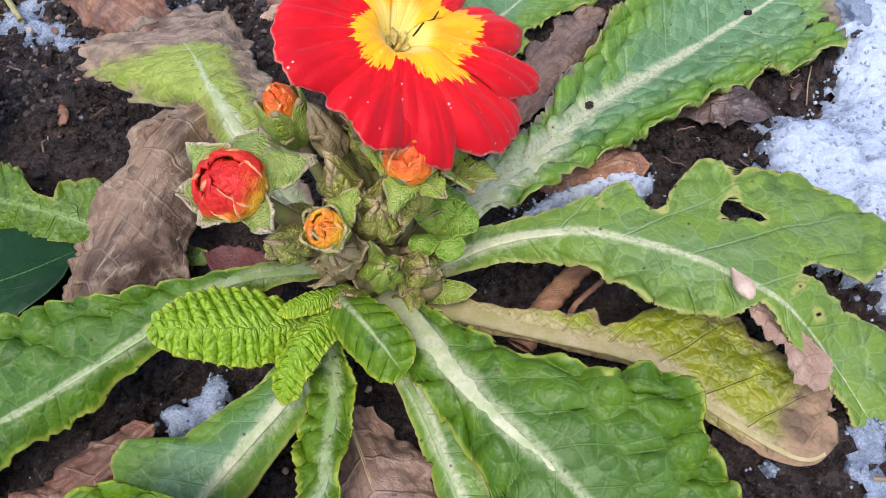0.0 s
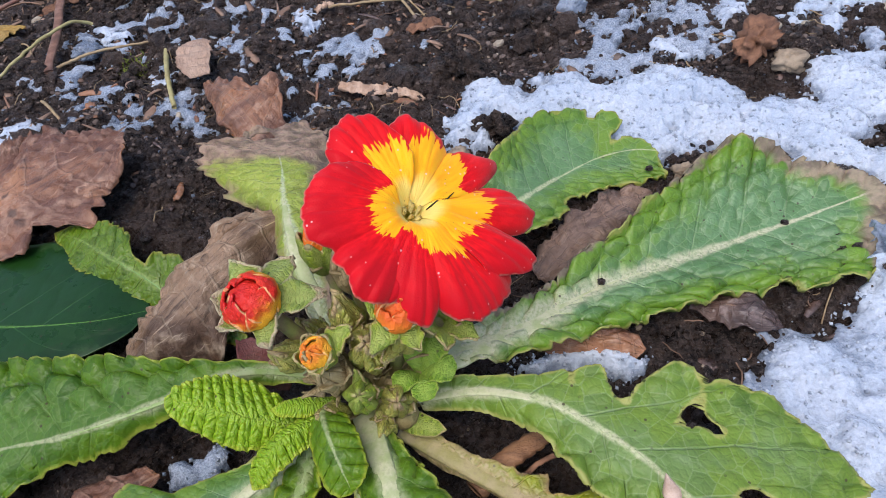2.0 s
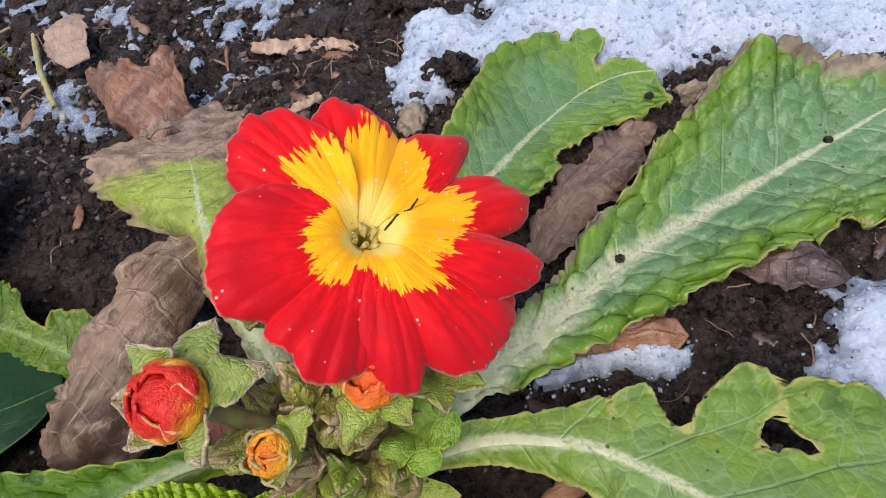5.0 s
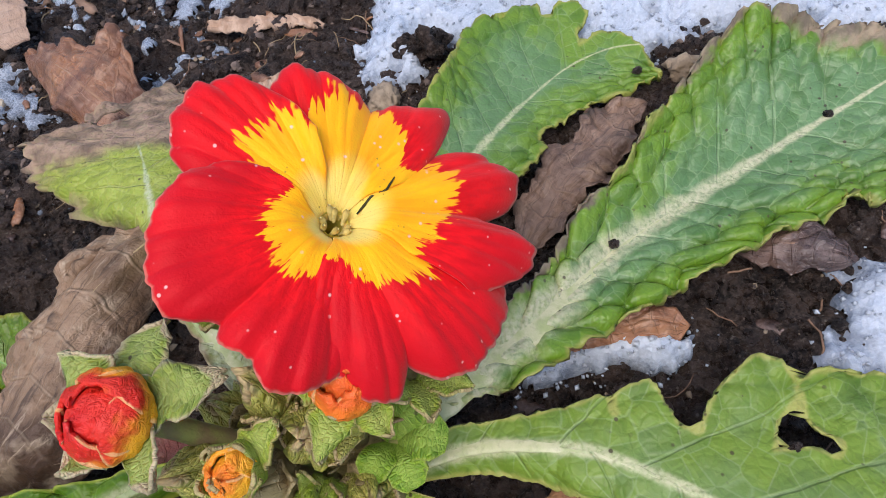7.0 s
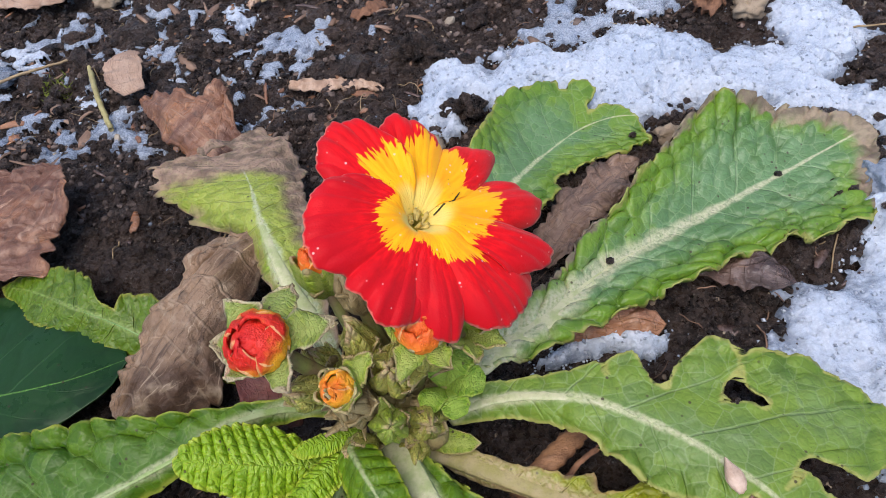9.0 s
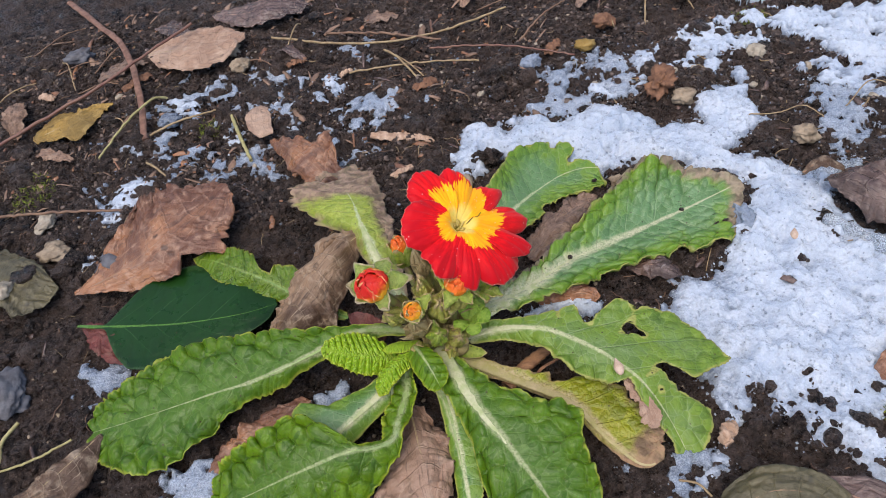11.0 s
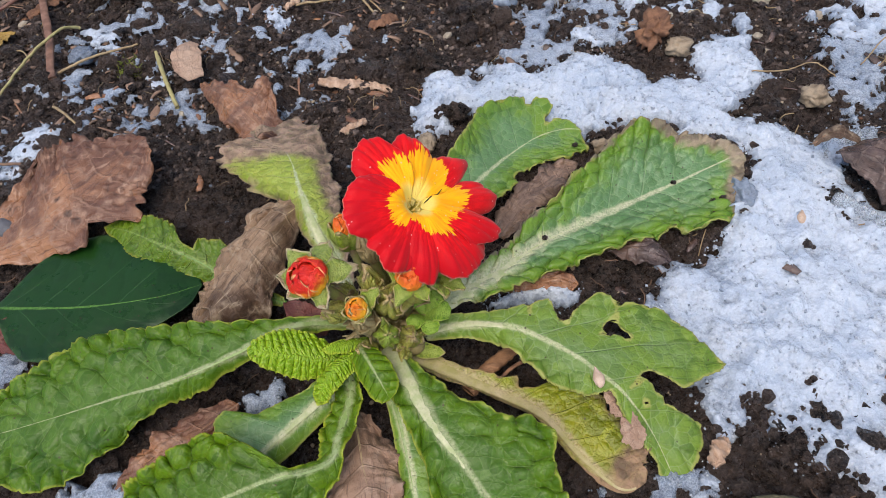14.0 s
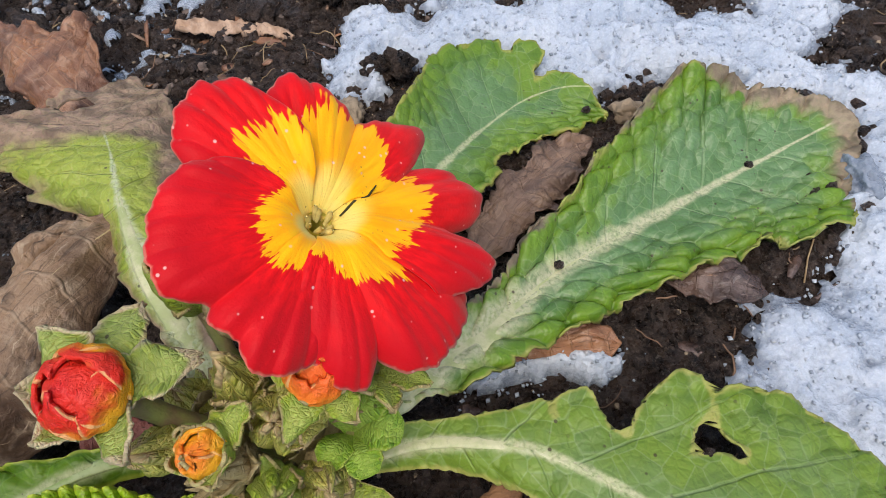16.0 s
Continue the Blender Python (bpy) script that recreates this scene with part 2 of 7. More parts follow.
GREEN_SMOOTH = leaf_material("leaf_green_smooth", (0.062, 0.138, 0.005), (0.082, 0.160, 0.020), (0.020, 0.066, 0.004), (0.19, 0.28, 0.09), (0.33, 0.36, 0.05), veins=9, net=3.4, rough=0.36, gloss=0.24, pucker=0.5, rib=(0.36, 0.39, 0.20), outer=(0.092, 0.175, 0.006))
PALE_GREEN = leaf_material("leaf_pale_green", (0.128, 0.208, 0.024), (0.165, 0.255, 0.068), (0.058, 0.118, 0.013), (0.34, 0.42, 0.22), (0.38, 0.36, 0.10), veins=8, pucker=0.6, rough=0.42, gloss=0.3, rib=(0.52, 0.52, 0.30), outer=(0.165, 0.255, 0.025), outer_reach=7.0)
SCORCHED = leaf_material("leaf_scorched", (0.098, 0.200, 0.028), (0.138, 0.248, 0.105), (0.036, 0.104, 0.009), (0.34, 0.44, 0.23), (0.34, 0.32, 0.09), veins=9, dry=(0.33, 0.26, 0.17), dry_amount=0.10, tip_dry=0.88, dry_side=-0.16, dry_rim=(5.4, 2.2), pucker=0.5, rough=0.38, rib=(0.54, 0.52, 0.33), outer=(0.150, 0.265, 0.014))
YOUNG = leaf_material("leaf_young", (0.235, 0.365, 0.012), (0.270, 0.405, 0.028), (0.125, 0.245, 0.006), (0.36, 0.45, 0.07), (0.40, 0.46, 0.04), veins=13, net=1.4, rough=0.36, pucker=0.6, outer=(0.245, 0.385, 0.010), web_show=0.08, groove_shade=0.4)
WILTED = leaf_material("leaf_wilted", (0.22, 0.235, 0.004), (0.27, 0.27, 0.012), (0.10, 0.125, 0.003), (0.42, 0.40, 0.09), (0.36, 0.25, 0.08), dry=(0.32, 0.20, 0.105), dry_soft=0.3, dry_amount=0.06, tip_dry=0.90, pucker=0.9, rough=0.38, rib=(0.44, 0.34, 0.17), outer=(0.27, 0.30, 0.006))
DYING = leaf_material("leaf_dying", (0.265, 0.325, 0.022), (0.330, 0.385, 0.060), (0.150, 0.205, 0.0108), (0.44, 0.47, 0.18), (0.26, 0.15, 0.09), dry=(0.36, 0.25, 0.165), dry_soft=0.34, dry_amount=0.27, tip_dry=0.80, rough=0.5, pucker=0.9, dry_side=0.16, rib=(0.50, 0.54, 0.34), outer=(0.26, 0.24, 0.07), outer_reach=4.0)
OLD_GREEN = leaf_material("leaf_old_green", (0.080, 0.145, 0.0060), (0.105, 0.170, 0.0120), (0.030, 0.068, 0.0040), (0.22, 0.28, 0.04), (0.26, 0.25, 0.03), rough=0.4, pucker=0.9, rib=(0.20, 0.28, 0.06), outer=(0.105, 0.180, 0.006))
DARK = leaf_material("leaf_dark", (0.0095, 0.041, 0.0055), (0.012, 0.048, 0.0070), (0.005, 0.024, 0.0030), (0.05, 0.125, 0.03), (0.03, 0.07, 0.02), veins=6, net=14.0, rough=0.3, gloss=0.3, pucker=0.2, web_show=0.0, outer_reach=1.5, groove_shade=0.1, lean=1.7, rib=(0.11, 0.24, 0.04))
BRACT = leaf_material("bract_green", (0.26, 0.35, 0.035), (0.34, 0.40, 0.08), (0.13, 0.20, 0.012), (0.42, 0.46, 0.13), (0.38, 0.30, 0.11), net=1.6, dry=(0.44, 0.36, 0.16), dry_soft=0.25, dry_amount=0.12, tip_dry=1.04, pucker=0.5, sheet=False, outer=(0.29, 0.37, 0.03), outer_reach=2.0)
FRESH = leaf_material("calyx_fresh", (0.19, 0.32, 0.022), (0.26, 0.38, 0.05), (0.09, 0.19, 0.008), (0.34, 0.42, 0.10), (0.32, 0.38, 0.07), net=1.8, pucker=0.5, sheet=False, outer=(0.21, 0.34, 0.02), outer_reach=2.0)
COLLAR = leaf_material("collar_green", (0.22, 0.30, 0.045), (0.30, 0.37, 0.085), (0.11, 0.17, 0.025), (0.40, 0.43, 0.18), (0.46, 0.40, 0.23), net=1.8, dry=(0.56, 0.47, 0.28), dry_soft=0.25, dry_amount=0.14, tip_dry=0.98, pucker=0.5, sheet=False, outer=(0.26, 0.33, 0.05), outer_reach=2.0)
CALYX = leaf_material("calyx_green", (0.37, 0.35, 0.045), (0.50, 0.46, 0.11), (0.16, 0.180, 0.03), (0.52, 0.50, 0.20), (0.46, 0.36, 0.17), net=1.6, dry=(0.46, 0.35, 0.17), dry_soft=0.3, dry_amount=0.08, tip_dry=1.0, rough=0.45, pucker=0.6, sheet=False, outer=(0.34, 0.33, 0.08), outer_reach=2.0)
DRY_RUSSET = dry_material("dry_leaf_russet", (0.36, 0.165, 0.075), (0.15, 0.062, 0.032), (0.54, 0.34, 0.225), rough=0.34, gloss=0.6)
DRY_TAN = dry_material("dry_leaf_tan", (0.33, 0.205, 0.135), (0.19, 0.115, 0.075), (0.46, 0.33, 0.235), rough=0.55)
DRY_PALE = dry_material("dry_leaf_pale", (0.46, 0.31, 0.215), (0.34, 0.21, 0.14), (0.56, 0.41, 0.30), rough=0.55)
DRY_GREY = dry_material("dry_leaf_grey", (0.29, 0.185, 0.108), (0.08, 0.044, 0.025), (0.52, 0.41, 0.285), rough=0.42, gloss=0.4)
DRY_DARK = dry_material("dry_leaf_dark", (0.150, 0.092, 0.070), (0.055, 0.032, 0.025), (0.27, 0.19, 0.155), rough=0.2, gloss=0.7)
DRY_BROWN = dry_material("dry_leaf_brown", (0.24, 0.15, 0.10), (0.09, 0.055, 0.04), (0.36, 0.25, 0.18), rough=0.45, gloss=0.5)
CALYX_DRY = dry_material("calyx_dry", (0.36, 0.275, 0.13), (0.17, 0.125, 0.055), (0.52, 0.43, 0.24), rough=0.55)
DRY_OCHRE = dry_material("dry_leaf_ochre", (0.36, 0.22, 0.05), (0.20, 0.13, 0.04), (0.45, 0.32, 0.12))
DRY_OLIVE = dry_material("dry_leaf_olive", (0.12, 0.10, 0.045), (0.07, 0.06, 0.03), (0.20, 0.17, 0.09), rough=0.4, gloss=0.5)
DRY_RED = dry_material("dry_leaf_red", (0.17, 0.045, 0.035), (0.10, 0.035, 0.03), (0.24, 0.13, 0.09), rough=0.5)
RIB = grain_material("midrib_pale", (0.54, 0.53, 0.31), (0.36, 0.41, 0.17), (330, 330, 330), 0.42, 0.5, 0.0002)
RIB_GREEN = grain_material("midrib_green", (0.24, 0.34, 0.09), (0.36, 0.42, 0.20), (330, 330, 330), 0.4, 0.5, 0.0002)
RIB_LIME = grain_material("midrib_lime", (0.16, 0.30, 0.06), (0.12, 0.25, 0.05), (240, 240, 240), 0.35, 0.5, 0.0001)
RIB_BROWN = grain_material("midrib_brown", (0.36, 0.25, 0.13), (0.46, 0.37, 0.19), (260, 260, 260), 0.55, 0.4, 0.0003)
RIB_WILT = grain_material("midrib_wilted", (0.47, 0.37, 0.19), (0.34, 0.30, 0.09), (150, 150, 150), 0.5, 0.45, 0.0005)
RIB_RUSSET = grain_material("midrib_russet", (0.27, 0.14, 0.075), (0.34, 0.20, 0.12), (260, 260, 260), 0.55, 0.4, 0.0003)
STALK = grain_material("stalk_green", (0.25, 0.27, 0.075), (0.22, 0.155, 0.08), (350, 350, 350), 0.5, 0.4, 0.0003)
CROWN = grain_material("crown_brown", (0.26, 0.20, 0.08), (0.36, 0.30, 0.11), (500, 500, 500), 0.65, 0.3, 0.0006)
STRAW = grain_material("straw", (0.38, 0.28, 0.15), (0.27, 0.18, 0.09), (400, 400, 400), 0.55, 0.4, 0.0003)
STRAW_PALE = grain_material("straw_pale", (0.42, 0.37, 0.16), (0.30, 0.25, 0.10), (400, 400, 400), 0.55, 0.4, 0.0003)
TWIG = grain_material("twig_bark", (0.15, 0.085, 0.055), (0.25, 0.15, 0.09), (300, 300, 300), 0.6, 0.4, 0.0005)
STEM_RUSSET = grain_material("stem_russet", (0.27, 0.145, 0.095), (0.17, 0.085, 0.055), (300, 300, 300), 0.55, 0.4, 0.0004)
TWIG_RED = grain_material("twig_red", (0.17, 0.07, 0.05), (0.22, 0.12, 0.08), (300, 300, 300), 0.5, 0.45, 0.0004)
WOOD_CHIP = grain_material("wood_chip", (0.54, 0.38, 0.27), (0.36, 0.23, 0.15), (500, 200, 400), 0.7, 0.3, 0.0006)
BROWN_CHIP = grain_material("bark_brown", (0.26, 0.13, 0.07), (0.15, 0.075, 0.045), (350, 350, 350), 0.7, 0.3, 0.0009)
CHIP_ORANGE = grain_material("wood_orange_brown", (0.30, 0.15, 0.065), (0.16, 0.075, 0.035), (180, 520, 300), 0.6, 0.4, 0.0010)
SOIL_DRY = grain_material("soil_drained", (0.185, 0.140, 0.115), (0.075, 0.055, 0.045), (260, 260, 260), 0.8, 0.25, 0.0008)
STONE = grain_material("stone_grey", (0.36, 0.28, 0.19), (0.21, 0.155, 0.10), (280, 280, 280), 0.75, 0.35, 0.0006)
STONE_PALE = grain_material("stone_pale", (0.42, 0.36, 0.27), (0.28, 0.23, 0.17), (280, 280, 280), 0.7, 0.35, 0.0005)
STONE_DARK = grain_material("stone_dark", (0.13, 0.13, 0.14), (0.08, 0.075, 0.08), (280, 280, 280), 0.6, 0.4, 0.0005)
SEED = grain_material("seed_husk", (0.62, 0.46, 0.34), (0.46, 0.31, 0.21), (500, 500, 500), 0.45, 0.5, 0.0002)
MOSS = grain_material("moss_green", (0.12, 0.15, 0.02), (0.22, 0.25, 0.04), (900, 900, 900), 0.7, 0.3, 0.0004)


def soil_material():
    m, nt, b = material("soil")
    p = place(nt)
    big, mid, fine = noise_tex(nt, p, 35, 4), noise_tex(nt, p, 300, 6, 0.7), noise_tex(nt, p, 1500, 5, 0.75)
    col = blend(nt, ramp(nt, big, 0.35, 0.65), (0.008, 0.0056, 0.0046), (0.066, 0.046, 0.037))
    col = blend(nt, ramp(nt, mid, 0.42, 0.64), col, (0.120, 0.084, 0.066))
    geo = nt.nodes.new("ShaderNodeNewGeometry")
    odd = geo.outputs["Random Per Island"]
    col = blend(nt, calc(nt, "MULTIPLY", ramp(nt, odd, 0.55, 1.0), 0.5), col, (0.15, 0.10, 0.075))
    col = blend(nt, calc(nt, "MULTIPLY", ramp(nt, fine, 0.53, 0.66), 0.75), col, (0.24, 0.185, 0.15))
    col = blend(nt, calc(nt, "MULTIPLY", ramp(nt, fine, 0.46, 0.34), 0.6), col, (0.006, 0.004, 0.003))
    grains = noise_tex(nt, p, 700, 4, 0.7)
    col = blend(nt, calc(nt, "MULTIPLY", ramp(nt, grains, 0.55, 0.66), 0.6), col, (0.17, 0.125, 0.10))
    grit = ramp(nt, cells(nt, p, 620, "F1"), 0.20, 0.08)
    grit = calc(nt, "MULTIPLY", grit, ramp(nt, noise_tex(nt, p, 150, 2), 0.50, 0.60))
    col = blend(nt, calc(nt, "MULTIPLY", grit, 0.8), col, (0.36, 0.31, 0.26))
    put(nt, b.inputs["Base Color"], col)
    # wet hollows shine
    wet = ramp(nt, noise_tex(nt, p, 90, 5, 0.65), 0.47, 0.62)
    dull = ramp(nt, noise_tex(nt, p, 700, 4), 0.38, 0.6, 0.16, 0.8)
    put(nt, b.inputs["Roughness"], calc(nt, "MULTIPLY", dull, ramp(nt, wet, 0.0, 1.0, 1.0, 0.45)))
    put(nt, b.inputs["Specular IOR Level"], ramp(nt, wet, 0.0, 1.0, 0.3, 0.6))
    bump(nt, b, calc(nt, "ADD", mid, fine), 1.0, 0.0026)
    return m


def snow_material(name, tint, clear=0.0):
    m, nt, b = material(name)
    p = place(nt)
    big, mid, fine = noise_tex(nt, p, 60, 3), noise_tex(nt, p, 420, 4, 0.65), noise_tex(nt, p, 2200, 3, 0.7)
    grains = cells(nt, p, 900, "F1")
    # soaked hollows show bluish grey, drained crests white
    col = blend(nt, ramp(nt, big, 0.35, 0.68), tuple(min(0.97, c * 1.06) for c in tint), tuple(c * k for c, k in zip(tint, (0.86, 0.90, 0.95))))
    col = blend(nt, calc(nt, "MULTIPLY", ramp(nt, mid, 0.5, 0.72), 0.18), col, tuple(c * k for c, k in zip(tint, (0.62, 0.69, 0.77))))
    col = blend(nt, calc(nt, "MULTIPLY", ramp(nt, fine, 0.54, 0.68), 0.5), col, tuple(min(0.97, 1.25 * c) for c in tint))
    col = blend(nt, calc(nt, "MULTIPLY", ramp(nt, grains, 0.5, 0.8), 0.15), col, tuple(c * k for c, k in zip(tint, (0.55, 0.62, 0.70))))
    uv = nt.nodes.new("ShaderNodeUVMap")
    sep = nt.nodes.new("ShaderNodeSeparateXYZ")
    put(nt, sep.inputs[0], uv.outputs[0])
    deep = calc(nt, "ADD", sep.outputs[0], calc(nt, "MULTIPLY_ADD", mid, 1.1, -0.55))
    col = blend(nt, ramp(nt, deep, 0.55, 0.0, 0.0, 0.75), col, tuple(c * k for c, k in zip(tint, (0.30, 0.33, 0.38))))
    specks = calc(nt, "MULTIPLY", ramp(nt, cells(nt, p, 260, "F1"), 0.09, 0.05), ramp(nt, noise_tex(nt, p, 60, 2), 0.58, 0.64))
    col = blend(nt, specks, col, (0.10, 0.075, 0.06))
    put(nt, b.inputs["Base Color"], col)
    put(nt, b.inputs["Roughness"], ramp(nt, fine, 0.35, 0.65, 0.12, 0.45))
    put(nt, b.inputs["Specular IOR Level"], 0.6)
    put(nt, b.inputs["Subsurface Weight"], 0.45)
    put(nt, b.inputs["Subsurface Radius"], (0.8, 0.9, 1.0))
    put(nt, b.inputs["Subsurface Scale"], 0.003)
    put(nt, b.inputs["Transmission Weight"], clear)
    b.inputs["IOR"].default_value = 1.31
    bump(nt, b, calc(nt, "ADD", grains, calc(nt, "ADD", mid, calc(nt, "MULTIPLY", fine, 0.7))), 0.5, 0.0008)
    return m


SOIL = soil_material()
SNOW = snow_material("snow", (0.52, 0.57, 0.635))
SLUSH = snow_material("slush", (0.44, 0.49, 0.56), 0.25)
ICE = snow_material("ice", (0.70, 0.75, 0.80), 0.6)


def petal_material():
    m, nt, b = material("petal_red_yellow")
    p = place(nt)
    uv = nt.nodes.new("ShaderNodeUVMap")
    sep = nt.nodes.new("ShaderNodeSeparateXYZ")
    put(nt, sep.inputs[0], uv.outputs[0])
    r, a = sep.outputs[0], sep.outputs[1]  # distance from the throat over 22 mm, turn
    comb = nt.nodes.new("ShaderNodeCombineXYZ")
    put(nt, comb.inputs[0], calc(nt, "MULTIPLY", r, 1.3))
    put(nt, comb.inputs[1], calc(nt, "MULTIPLY", a, 19.0))
    streak, thin = noise_tex(nt, comb.outputs[0], 1.6, 3, 0.6), noise_tex(nt, comb.outputs[0], 6.5, 2, 0.5)
    wide = noise_tex(nt, p, 130, 2)
    reach = calc(nt, "ADD", r, calc(nt, "MULTIPLY_ADD", streak, 0.26, -0.13))
    reach = calc(nt, "ADD", reach, calc(nt, "MULTIPLY_ADD", thin, 0.28, -0.14))
    red = blend(nt, ramp(nt, thin, 0.3, 0.7), (0.80, 0.003, 0.006), (0.60, 0.001, 0.004))
    red = blend(nt, ramp(nt, r, 0.55, 0.98), red, (0.55, 0.002, 0.008))
    red = blend(nt, calc(nt, "MULTIPLY", ramp(nt, wide, 0.5, 0.7), 0.3), red, (0.90, 0.008, 0.014))
    yellow = blend(nt, ramp(nt, streak, 0.3, 0.7), (1.0, 0.50, 0.003), (1.0, 0.38, 0.001))
    inner = blend(nt, ramp(nt, wide, 0.35, 0.65), (0.78, 0.60, 0.15), (0.86, 0.56, 0.07))
    yellow = blend(nt, ramp(nt, calc(nt, "ADD", r, calc(nt, "MULTIPLY", wide, 0.12)), 0.20, 0.30), inner, yellow)
    freckle = calc(nt, "MULTIPLY", ramp(nt, cells(nt, p, 1300, "F1"), 0.2, 0.1), ramp(nt, noise_tex(nt, p, 260, 2), 0.47, 0.6))
    yellow = blend(nt, calc(nt, "MULTIPLY", freckle, ramp(nt, r, 0.42, 0.25, 0.0, 0.7)), yellow, (0.30, 0.18, 0.03))
    col = blend(nt, ramp(nt, reach, 0.475, 0.505), yellow, red)
    dots = calc(nt, "MULTIPLY", ramp(nt, cells(nt, p, 620, "F1"), 0.15, 0.07), ramp(nt, noise_tex(nt, p, 170, 2), 0.46, 0.56))
    col = blend(nt, calc(nt, "MULTIPLY", dots, 0.75), col, (0.85, 0.5, 0.45))
    eu = nt.nodes.new("ShaderNodeUVMap")
    eu.uv_map = "edge"
    es = nt.nodes.new("ShaderNodeSeparateXYZ")
    put(nt, es.inputs[0], eu.outputs[0])
    rim = ramp(nt, calc(nt, "ADD", es.outputs[0], calc(nt, "MULTIPLY_ADD", noise_tex(nt, p, 500, 2), 0.06, -0.03)), 0.985, 1.0)
    col = blend(nt, calc(nt, "MULTIPLY", rim, 0.35), col, (0.85, 0.42, 0.28))
    put(nt, b.inputs["Base Color"], col)
    put(nt, b.inputs["Roughness"], 0.55)
    put(nt, b.inputs["Specular IOR Level"], 0.15)
    put(nt, b.inputs["Sheen Weight"], 0.10)
    put(nt, b.inputs["Subsurface Weight"], 0.12)
    put(nt, b.inputs["Subsurface Radius"], (1.0, 0.2, 0.1))
    put(nt, b.inputs["Subsurface Scale"], 0.001)
    h = calc(nt, "ADD", calc(nt, "MULTIPLY", thin, 0.7), calc(nt, "MULTIPLY", noise_tex(nt, p, 3000, 2), 0.5))
    bump(nt, b, h, 0.3, 0.0004)
    return m


def bud_material(name, tip, body, base, fade=(0.12, 0.5)):
    m, nt, b = material(name)
    p = place(nt)
    uv = nt.nodes.new("ShaderNodeUVMap")
    sep = nt.nodes.new("ShaderNodeSeparateXYZ")
    put(nt, sep.inputs[0], uv.outputs[0])
    n, fine = noise_tex(nt, p, 240, 4), noise_tex(nt, p, 1500, 3)
    up = calc(nt, "ADD", sep.outputs[1], calc(nt, "MULTIPLY_ADD", noise_tex(nt, p, 160, 3), 1.0, -0.5))
    col = blend(nt, ramp(nt, up, fade[0], fade[1]), base, body)
    col = blend(nt, ramp(nt, up, fade[1], fade[1] + 0.35), col, tip)
    rim = calc(nt, "ABSOLUTE", calc(nt, "MULTIPLY_ADD", sep.outputs[0], 2.0, -1.0))
    col = blend(nt, calc(nt, "MULTIPLY", ramp(nt, rim, 0.90, 0.98), 0.8), col, (0.82, 0.48, 0.20))
    scar = calc(nt, "MULTIPLY", ramp(nt, noise_tex(nt, p, 150, 3), 0.62, 0.68), ramp(nt, up, 0.4, 0.7))
    col = blend(nt, calc(nt, "MULTIPLY", scar, 0.8), col, (0.46, 0.26, 0.12))
    put(nt, b.inputs["Base Color"], col)
    put(nt, b.inputs["Roughness"], ramp(nt, n, 0.3, 0.7, 0.32, 0.55))
    put(nt, b.inputs["Specular IOR Level"], 0.4)
    put(nt, b.inputs["Subsurface Weight"], 0.1)
    put(nt, b.inputs["Subsurface Scale"], 0.001)
    crepe = noise_tex(nt, p, 620, 4, 0.65, 1.2)
    bump(nt, b, calc(nt, "ADD", calc(nt, "ADD", n, crepe), calc(nt, "MULTIPLY", fine, 0.5)), 0.8, 0.0007)
    return m


PETAL = petal_material()
BUD_RED = bud_material("bud_red", (0.60, 0.010, 0.012), (0.72, 0.030, 0.014), (0.92, 0.42, 0.02), (0.42, 0.66))
BUD_ORANGE = bud_material("bud_orange", (0.84, 0.22, 0.02), (0.90, 0.42, 0.025), (0.86, 0.66, 0.05), (0.25, 0.6))
BUD_RUST = bud_material("bud_rust", (0.78, 0.13, 0.016), (0.88, 0.22, 0.018), (0.84, 0.40, 0.03))
STAMEN = grain_material("stamen_yellow", (0.72, 0.60, 0.22), (0.62, 0.48, 0.14), (600, 600, 600), 0.55, 0.4, 0.0001)
SLIT = grain_material("slit_dark", (0.05, 0.045, 0.012), (0.03, 0.025, 0.01), (600, 600, 600), 0.6, 0.2, 0.0001)
THROAT = grain_material("throat_green", (0.62, 0.52, 0.08), (0.50, 0.42, 0.05), (600, 600, 600), 0.5, 0.3, 0.0001)


# ---------------------------------------------------------------- mesh helpers
def vnoise(x, y, seed=0):
    """Smooth value noise, 0 to 1, on arrays."""
    x, y = np.asarray(x, float), np.asarray(y, float)
    xi, yi = np.floor(x).astype(np.int64), np.floor(y).astype(np.int64)
    u, w = x - xi, y - yi
    u, w = u * u * (3 - 2 * u), w * w * (3 - 2 * w)

    def h(a, b):
        k = (a * 374761393 + b * 668265263 + seed * 974711) & 0x7FFFFFFF
        k = ((k ^ (k >> 13)) * 1274126177) & 0x7FFFFFFF
        return ((k ^ (k >> 16)) & 0xFFFF) / 65535.0

    return (h(xi, yi) * (1 - u) + h(xi + 1, yi) * u) * (1 - w) + (h(xi, yi + 1) * (1 - u) + h(xi + 1, yi + 1) * u) * w


